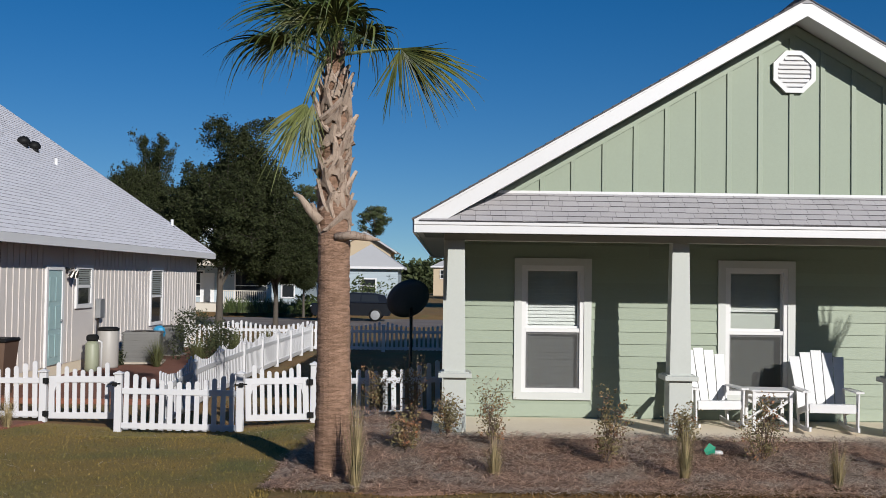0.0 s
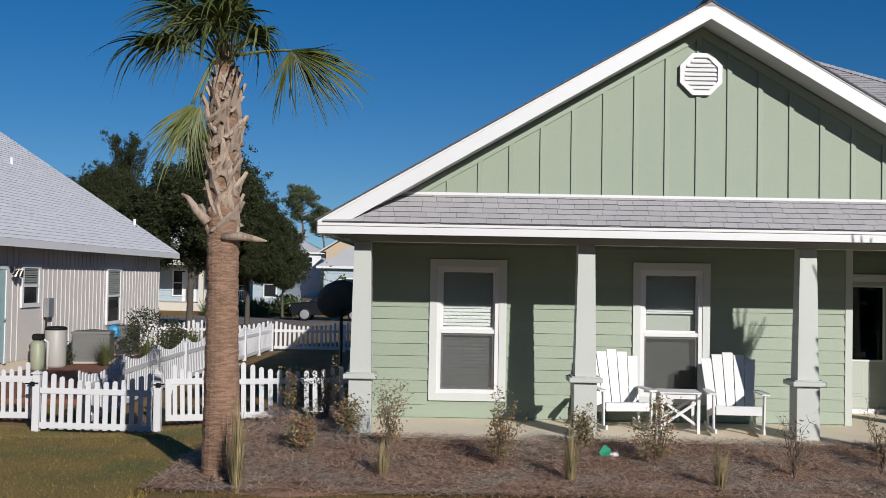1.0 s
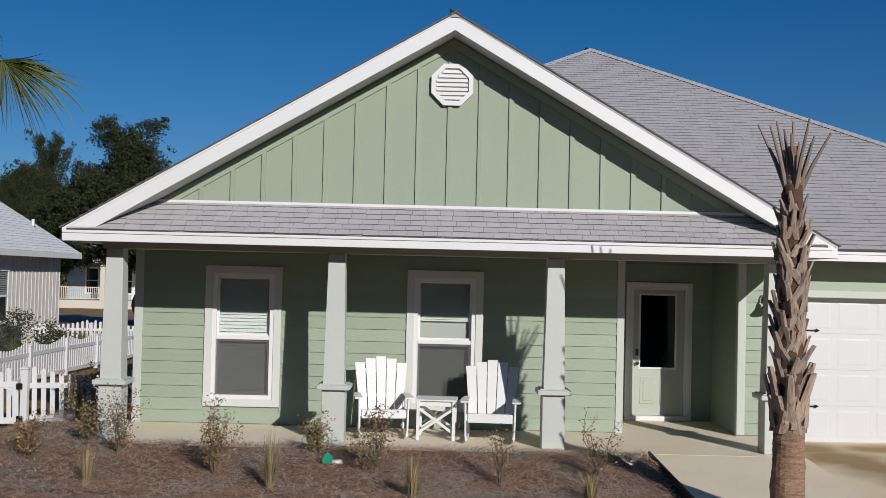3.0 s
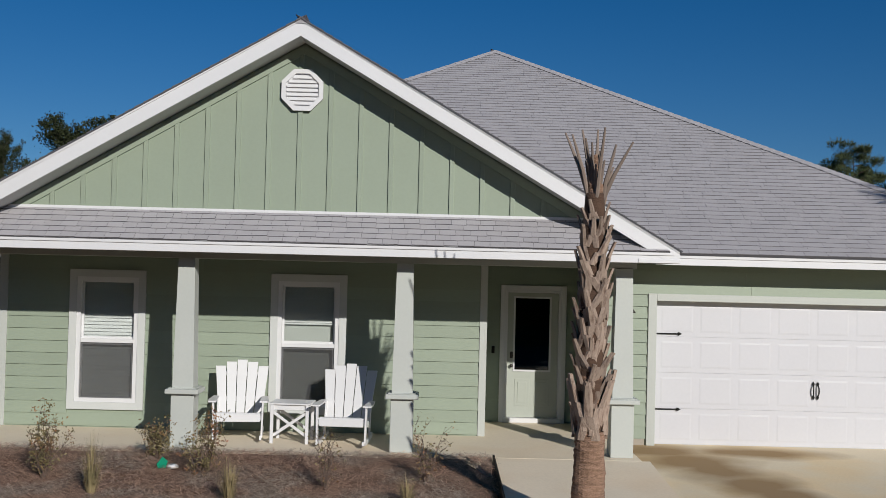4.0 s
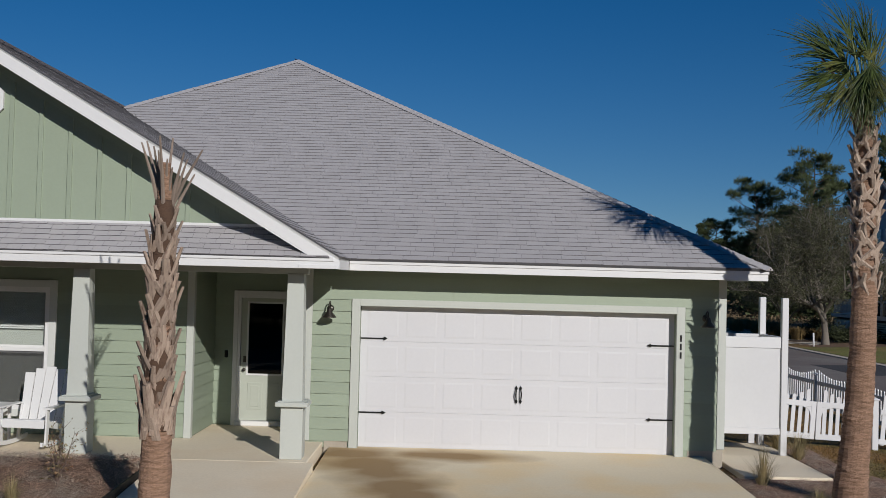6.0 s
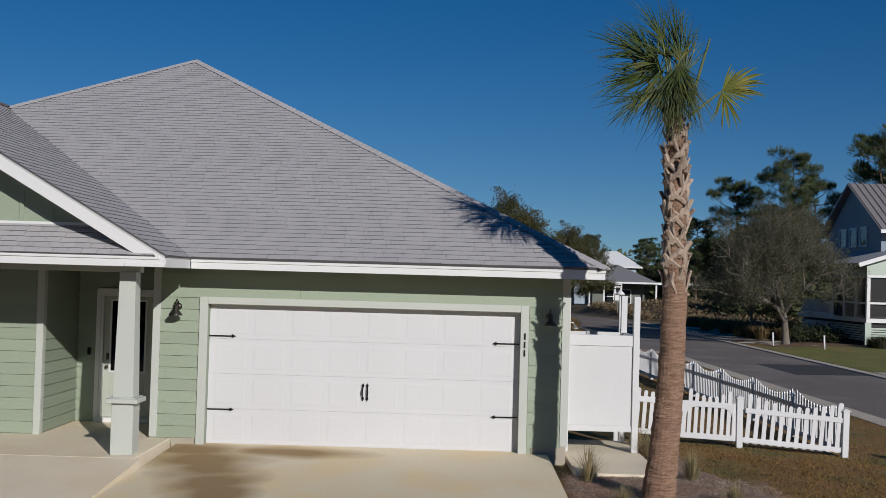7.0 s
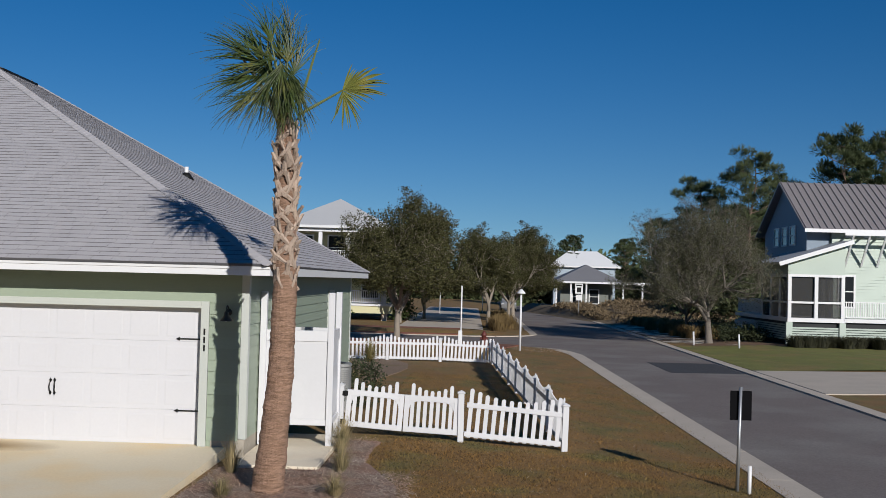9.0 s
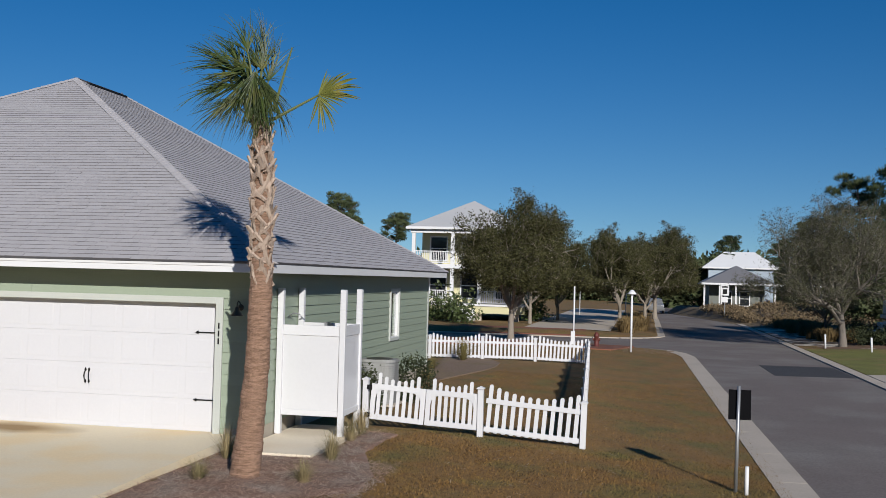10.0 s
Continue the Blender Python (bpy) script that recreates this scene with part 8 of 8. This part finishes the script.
# ---- pale green house across the street ----
M["mint"] = material("mint_lap", (0.416, 0.480, 0.416), 0.6, 0.05, 1)
M["seam_roof"] = material("brown_grey_metal_roof", (0.200, 0.180, 0.180), 0.5, 0.06, 0.6, 0.04, 10)
M["blue_board"] = material("slate_blue_board", (0.176, 0.224, 0.280), 0.6, 0.05, 1)
gh = thing("house", "pale mint house with screened porch and brown-grey metal roof", "house", (40, 62, 0.1))
PF = 60.7
part("porch_base", Shape().box(37.55, 40.65, PF + 0.003, 66, 1.12, 1.35), M["white"], gh)
sk = Shape()
for k in range(6):
    sk.box(37.75, 52.0, PF + 0.06, PF + 0.10, 0.1 + k * 0.13, 0.1 + k * 0.13 + 0.09)
for k in range(7):
    sk.box(37.66, 37.70, PF + 0.35, 72.0, 0.1 + k * 0.13, 0.1 + k * 0.13 + 0.09)
part("skirt_slats", sk, M["mint"], gh, kind="stuff")
# dark sheets added behind the slats as the shade under the deck
part("skirt_backing", Shape().box(37.9, 52.0, PF + 0.2, PF + 0.26, -0.1, 1.1).box(37.84, 37.9, PF + 0.2, 72.0, -0.1, 1.1), M["screen"], gh)
part("side_deck", Shape().box(37.55, 40.6, 66.004, 72.2, 1.12, 1.33), M["white"], gh)
railing(gh, 66.1, 72.0, 37.66, 1.33, axis="x", height=0.95)
for px in (37.65, 40.55, 44.0, 48.0):
    part("pier", Shape().box(px - 0.17, px + 0.17, PF - 0.02, PF + 0.15, -0.1, 1.115), M["mint"], gh)
for px in (37.65, 39.1, 40.55):
    part("porch_post", Shape().box(px - 0.10, px + 0.10, PF, PF + 0.2, 1.352, 3.60, 0.01), M["white"], gh)
for py in (62.4, 64.2, 66.0):
    part("porch_post", Shape().box(37.56, 37.74, py - 0.10, py + 0.10, 1.352, 3.60, 0.01), M["white"], gh)
part("mid_rail", Shape().box(37.75, 40.45, PF + 0.03, PF + 0.15, 2.14, 2.25).box(37.58, 37.72, PF + 0.2, 66, 2.14, 2.25), M["white"], gh)
part("top_rail", Shape().box(37.55, 40.65, PF, PF + 0.2, 3.602, 3.74).box(37.55, 37.75, PF + 0.2, 66, 3.602, 3.74), M["white"], gh)
part("porch_gable", Shape().prism([(37.55, 3.742), (40.65, 3.742), (40.65, 5.42), (37.55, 4.42)], "y", PF + 0.02, PF + 0.15), M["mint"], gh, "mint lap gable over the porch")
part("porch_side_board", Shape().box(37.57, 37.70, PF + 0.152, 66, 3.742, 4.40), M["mint"], gh)
part("porch_roof", Shape().bar((36.95, 63.4, 4.32), (40.95, 63.4, 5.62), 6.2, 0.12), M["pale_roof"], gh, "pale shed roof over the porch")
part("porch_fascia", Shape().bar((36.93, 60.25, 4.27), (40.95, 60.25, 5.57), 0.06, 0.22), M["white"], gh)
# dark sheet added as the shade at the back of the porch
part("porch_back", Shape().box(37.8, 40.6, 65.8, 66.0, 1.352, 3.6), M["screen"], gh)
part("curtain", Shape().tube([(40.0, 61.1, 1.4), (40.0, 61.1, 3.58)], 0.14, 8).tube([(39.6, 61.1, 1.4), (39.6, 61.1, 3.58)], 0.10, 8), M["blind"], gh, smooth=True)
part("porch_screen", Shape().box(37.76, 40.44, PF + 0.16, PF + 0.165, 1.36, 3.59).box(37.62, 37.625, PF + 0.2, 66, 1.36, 3.59), screen_material("porch_screen_mesh", 0.35, 0.02), gh)
lap_wall(gh, "wall", [(40.66, 56, 63.0, 72, 0.9, 6.2)], M["mint"])
lap_lines(gh, 40.66, 56, 62.98, 1.2, 6.2, M["mint"])
part("upper_gable", Shape().prism([(63.2, 4.6), (71.8, 4.6), (71.8, 6.4), (67.5, 9.3), (63.2, 6.4)], "x", 39.3, 40.6), M["blue_board"], gh, "slate blue upper gable")
for yy in (65.3, 66.9, 68.6):
    plain_window(gh, "w", yy, yy + 0.9, 5.6, 6.6, 39.28, "x", -1)
RA, RB = (62.3, 6.35), (67.5, 9.45)
part("roof", Shape().prism([RA, RB, (72.7, 6.35), (72.7, 6.22), (67.5, 9.31), (62.3, 6.22)], "x", 38.9, 60), M["seam_roof"], gh, "standing-seam metal roof")
for k in range(52):
    xx = 39.0 + k * 0.41
    part("seam", Shape().bar((xx, RA[0], RA[1] + 0.03), (xx, RB[0], RB[1] + 0.03), 0.04, 0.06), M["seam_roof"], gh)
part("eave_trim", Shape().box(38.9, 60, 62.24, 62.3, 6.16, 6.36), M["white"], gh)
for k in range(12):
    xx = 41.4 + k * 0.9
    part("trellis_bracket", Shape().bar((xx, 62.95, 4.3), (xx - 0.0, 61.6, 6.0), 0.10, 0.10).bar((xx, 61.6, 5.95), (xx, 62.98, 5.95), 0.09, 0.09), M["white"], gh)
part("trellis_beam", Shape().box(40.9, 56, 61.5, 61.62, 5.98, 6.12), M["white"], gh)
plain_window(gh, "s", 41.1, 41.9, 2.0, 3.7, 62.94)
plain_window(gh, "s", 45.0, 46.2, 2.0, 3.7, 62.94)
part("deck", Shape().box(40.66, 56, PF, 63.0, 1.15, 1.35), M["white"], gh)
railing(gh, 40.7, 52, PF + 0.1, 1.35, height=0.95)
part("steps", Shape().box(35.8, 37.5, 66.5, 68.5, -0.1, 0.5).box(36.6, 37.5, 66.5, 68.5, 0.5, 0.95), M["white"], gh)
gh.matrix_basis = Matrix.Translation((-1.10, -2.1, 0.04)) @ gh.matrix_basis

# ---- street furniture ----
M["sign_back"] = material("dull_black_plate", (0.006, 0.006, 0.007), 0.95, 0.1, 5, spec=0.05)
sg = thing("street_sign", "back of a small black sign on a galvanised post", "sign", (23.37, 16.9, -0.25))
part("post", Shape().tube([(23.37, 16.9, -0.4), (23.40, 16.9, 1.37)], 0.028, 8), M["steel"], sg, smooth=True)
part("plate", Shape().box(23.245, 23.585, 16.93, 16.938, 0.845, 1.31, 0.003), M["sign_back"], sg, "plain dark back of a sign plate")
stk = thing("marker_stake", "short white marker stake in the grass", "stake", (23.52, 16.75, -0.3), group="marker stakes")
part("stake", Shape().tube([(23.52, 16.75, -0.4), (23.525, 16.75, 0.16)], 0.032, 8), M["white"], stk, smooth=True)
for x, y in ((33.0, 55.2), (31.35, 58.5)):
    s2 = thing("marker_stake", "short white marker stake in the grass", "stake", (x, y, ground_z(x, y)), group="marker stakes")
    part("stake", Shape().tube([(x, y, ground_z(x, y) - 0.1), (x - 0.03, y, ground_z(x, y) + 0.75)], 0.05, 8), M["white"], s2, smooth=True)
lp = thing("street_lamp", "white street lamp with a conical shade at the corner", "street lamp", (21.38, 48.6, -0.15))
part("pole", Shape().tube([(21.38, 48.6, -0.3), (21.38, 48.6, 2.42)], 0.05, 8), M["white"], lp, smooth=True)
part("shade", Shape().lathe([(0.0, 0.20), (0.06, 0.19), (0.20, 0.03), (0.205, 0.0), (0.17, -0.01), (0.0, 0.02)], (21.38, 48.6, 2.42), 16), M["white"], lp, smooth=True)
for x, y in ((18.64, 50.9), (16.3, 95), (20.2, 104)):
    l2 = thing("street_lamp", "slim white lamp post beside the far path", "street lamp", (x, y, 0))
    part("pole", Shape().tube([(x, y, -0.3), (x, y, 2.7)], 0.038, 8), M["white"], l2, smooth=True)
    if y < 60:
        part("base", Shape().box(x - 0.13, x + 0.07, y - 0.10, y + 0.10, -0.3, 0.55, 0.02), M["white"], l2, "square white pedestal box")
sp = thing("speed_sign", "white traffic sign on a post beside the far street", "sign", (29.10, 99, -0.2))
part("post", Shape().tube([(29.10, 99, -0.3), (29.10, 99, 2.9)], 0.05, 6), M["steel"], sp)
pl = part("plate", Shape().box(28.74, 29.46, 98.93, 98.95, 2.02, 2.95), M["white"], sp)
part("text_bar", Shape().box(28.83, 29.37, 98.92, 98.929, 2.72, 2.86), M["black"], pl)
part("text_bar", Shape().box(28.90, 29.30, 98.92, 98.929, 2.15, 2.6), M["black"], pl)
part("lower_plate", Shape().box(28.84, 29.36, 98.93, 98.95, 1.4, 1.9), M["white"], sp)
M["hydrant"] = material("weathered_red_iron", (0.10, 0.022, 0.016), 0.6, 0.2, 6)
hy = thing("fire_hydrant", "red fire hydrant by the street corner", "hydrant", (19.75, 50.5, -0.15))
part("barrel", Shape().lathe([(0.16, 0), (0.16, 0.06), (0.11, 0.08), (0.11, 0.5), (0.14, 0.52), (0.13, 0.58), (0.07, 0.68), (0.03, 0.74)], (19.75, 50.5, -0.16), 12), M["hydrant"], hy, smooth=True)
part("outlet", Shape().tube([(19.57, 50.5, 0.22), (19.93, 50.5, 0.22)], 0.06, 8), M["hydrant"], hy)
for k, (x, y, h) in enumerate(((33.9, 61.6, 0.8), (35.2, 61.2, 0.55), (34.4, 64.6, 0.9), (35.4, 63.4, 0.6), (34.6, 67.6, 1.2))):
    rng = random.Random(340 + k)
    s = Shape()
    for _ in range(70):
        leaf_quads(s, rng, Vector((x + rng.gauss(0, 0.45), y + rng.gauss(0, 0.45), 0.05 + abs(rng.gauss(0, 0.42)) * h)), 16, 0.14, 0.15)
    single("porch_shrub", s, M["wall_leaf"], "dark leafy shrub under the porch of the far house", "shrub", group="porch shrubs")
# plants by the yellow house
M["bush_leaf"] = material("bush_leaf", (0.060, 0.084, 0.024), 0.55, 0.2, 2, island=0.35, translucent=0.2)
for k, (x, y, h) in enumerate(((9.9, 70.6, 1.9), (9.1, 71.8, 1.6), (8.0, 72.5, 2.2), (6.6, 72.8, 1.8), (14.2, 77.0, 1.9), (-8.6, 66.5, 1.2), (-6.8, 77.5, 2.6), (-5.2, 78.0, 2.0))):
    rng = random.Random(300 + k)
    s = Shape()
    for _ in range(60):
        leaf_quads(s, rng, Vector((x + rng.gauss(0, 0.5), y + rng.gauss(0, 0.5), 0.1 + abs(rng.gauss(0, 0.42)) * h)), 12, 0.16, 0.26)
    single("garden_bush", s, M["bush_leaf"], "leafy green garden bush beside a house", "bush", group="garden bushes")
s = Shape()
rng = random.Random(9)
for _ in range(700):
    x, y = rng.uniform(-14.5, -8.5), rng.uniform(69.2, 71.4)
    a, hh = rng.uniform(0, 6.28), rng.uniform(0.5, 1.1)
    p = Vector((x, y, -0.05))
    s.add([p + Vector((-0.05, 0, 0)), p + Vector((0.05, 0, 0)), p + Vector((math.cos(a) * 0.45, math.sin(a) * 0.45, hh))], [(0, 1, 2)])
single("garden_grass", s, M["bush_leaf"], "bright green strap-leaved plants before the blue house", "plants", kind="stuff")

# ---- grass blades and straw near the camera ----
M["blade"] = material("lawn_blade", (0.215, 0.120, 0.035), 0.8, 0.26, 0.7, 0.0, 40, island=0.8, tint=(0.14, 0.118, 0.034), tint_scale=0.8, tint_at=(0.48, 0.70), translucent=0.15)
rng = np.random.default_rng(4)


def blades(name, regions, mat, label, h0, h1, keep=None):
    vs, fs = [], []
    for x0, x1, y0, y1, n in regions:
        xs, ys = rng.uniform(x0, x1, n), rng.uniform(y0, y1, n)
        an, hh, ln = rng.uniform(0, 6.283, n), rng.uniform(h0, h1, n), rng.uniform(0.01, 0.05, n)
        for x, y, a, h, l in zip(xs, ys, an, hh, ln):
            if keep is not None and not keep(x, y):
                continue
            z = ground_z(x, y)
            o = len(vs)
            c, s_ = math.cos(a), math.sin(a)
            vs += [(x - 0.009 * s_, y + 0.009 * c, z - 0.005), (x + 0.009 * s_, y - 0.009 * c, z - 0.005), (x + l * c, y + l * s_, z + h)]
            fs.append([o, o + 1, o + 2])
    sh_ = Shape()
    sh_.v, sh_.f = vs, fs
    return single(name, sh_, mat, label, "grass", kind="stuff")


def off_beds(x, y):
    if x < 0 and y > 12.3 and x > -2.0 + 0.15 * math.sin(y * 3):
        return False
    if x > 15 and y > 11.3:
        lim = 17.2 + max(0, 1.1 - abs(y - 14.0) * 0.45)
        return x > lim
    return True


M["lawn_green"] = material("patchy_green_lawn", (0.2, 0.138, 0.034), 0.95, 0.26, 1.3, 0.4, 30, 0.7, 60, tint=(0.112, 0.11, 0.029), tint_scale=0.6, tint_at=(0.45, 0.68))
M["blade_green"] = material("green_lawn_blade", (0.215, 0.15, 0.038), 0.8, 0.26, 0.7, 0.0, 40, island=0.55, tint=(0.118, 0.12, 0.033), tint_scale=0.6, tint_at=(0.45, 0.68), translucent=0.15)
sheet("lawn", -8.55, -2.0, 9.5, 17.6, lambda x, y: ground_z(x, y) + 0.012, M["lawn_green"], "patchy green and brown lawn between the houses", "lawn", 0.4)
blades("lawn_grass", [(-8.5, -1.8, 11.5, 17.5, 60000)], M["blade_green"], "short patchy green and brown lawn grass", 0.012, 0.038, off_beds)
blades("lawn_grass", [(-4.0, -0.6, 17.6, 34, 9000), (17.2, 24.2, 11.5, 19.5, 66000), (17.2, 24.2, 19.5, 34, 40000), (17.2, 23.8, 34, 50, 9000), (-1.5, 7.3, 10.8, 12.4, 9000)], M["blade"],
       "short dormant brown and green lawn grass", 0.008, 0.032, off_beds)


def straw_scatter(name, regions, mat, label, litter=False):
    vs, fs = [], []
    for x0, x1, y0, y1, n in regions:
        for _ in range(n):
            x, y = rng.uniform(x0, x1), rng.uniform(y0, y1)
            a, l = rng.uniform(0, 6.283), rng.uniform(0.05, 0.15)
            z = ground_z(x, y) + (0.02 if litter else 0.045) + bed_rise(x, y) + rng.uniform(-0.01, 0.04)
            c, s_ = math.cos(a), math.sin(a)
            t = rng.uniform(-0.03, 0.03)
            o = len(vs)
            vs += [(x - s_ * 0.0033, y + c * 0.0033, z), (x + s_ * 0.0033, y - c * 0.0033, z), (x + l * c + s_ * 0.003, y + l * s_ - c * 0.003, z + t), (x + l * c - s_ * 0.003, y + l * s_ + c * 0.003, z + t)]
            fs.append([o, o + 1, o + 2, o + 3])
    sh_ = Shape()
    sh_.v, sh_.f = vs, fs
    return single(name, sh_, mat, label, "straw", kind="stuff")


M["litter"] = material("dry_litter", (0.42, 0.34, 0.25), 0.9, 0.2, 3, island=0.4)
M["needles_dry"] = material("dry_pine_straw", (0.43, 0.28, 0.20), 0.9, 0.3, 1.5, island=0.6, tint=(0.42, 0.335, 0.265), tint_scale=1.6, tint_at=(0.45, 0.58))
straw_scatter("pine_straw", [(-1.9, 7.35, 12.15, 14.85, 52000), (15.4, 18.35, 11.9, 15.6, 11000), (16.95, 17.5, 15.6, 18.8, 1500), (20.6, 23.3, 48.0, 51.0, 900), (-1.6, -0.3, 14.9, 17.6, 3000)], M["needles_dry"], "loose dry pine straw on the beds")
straw_scatter("lawn_litter", [(-8.3, -2.0, 11.5, 17.3, 260), (18.4, 24.0, 11.5, 19.3, 260), (18.0, 23.8, 20.0, 40.0, 260)], M["litter"], "pale dry twigs and leaf litter on the lawn", True)
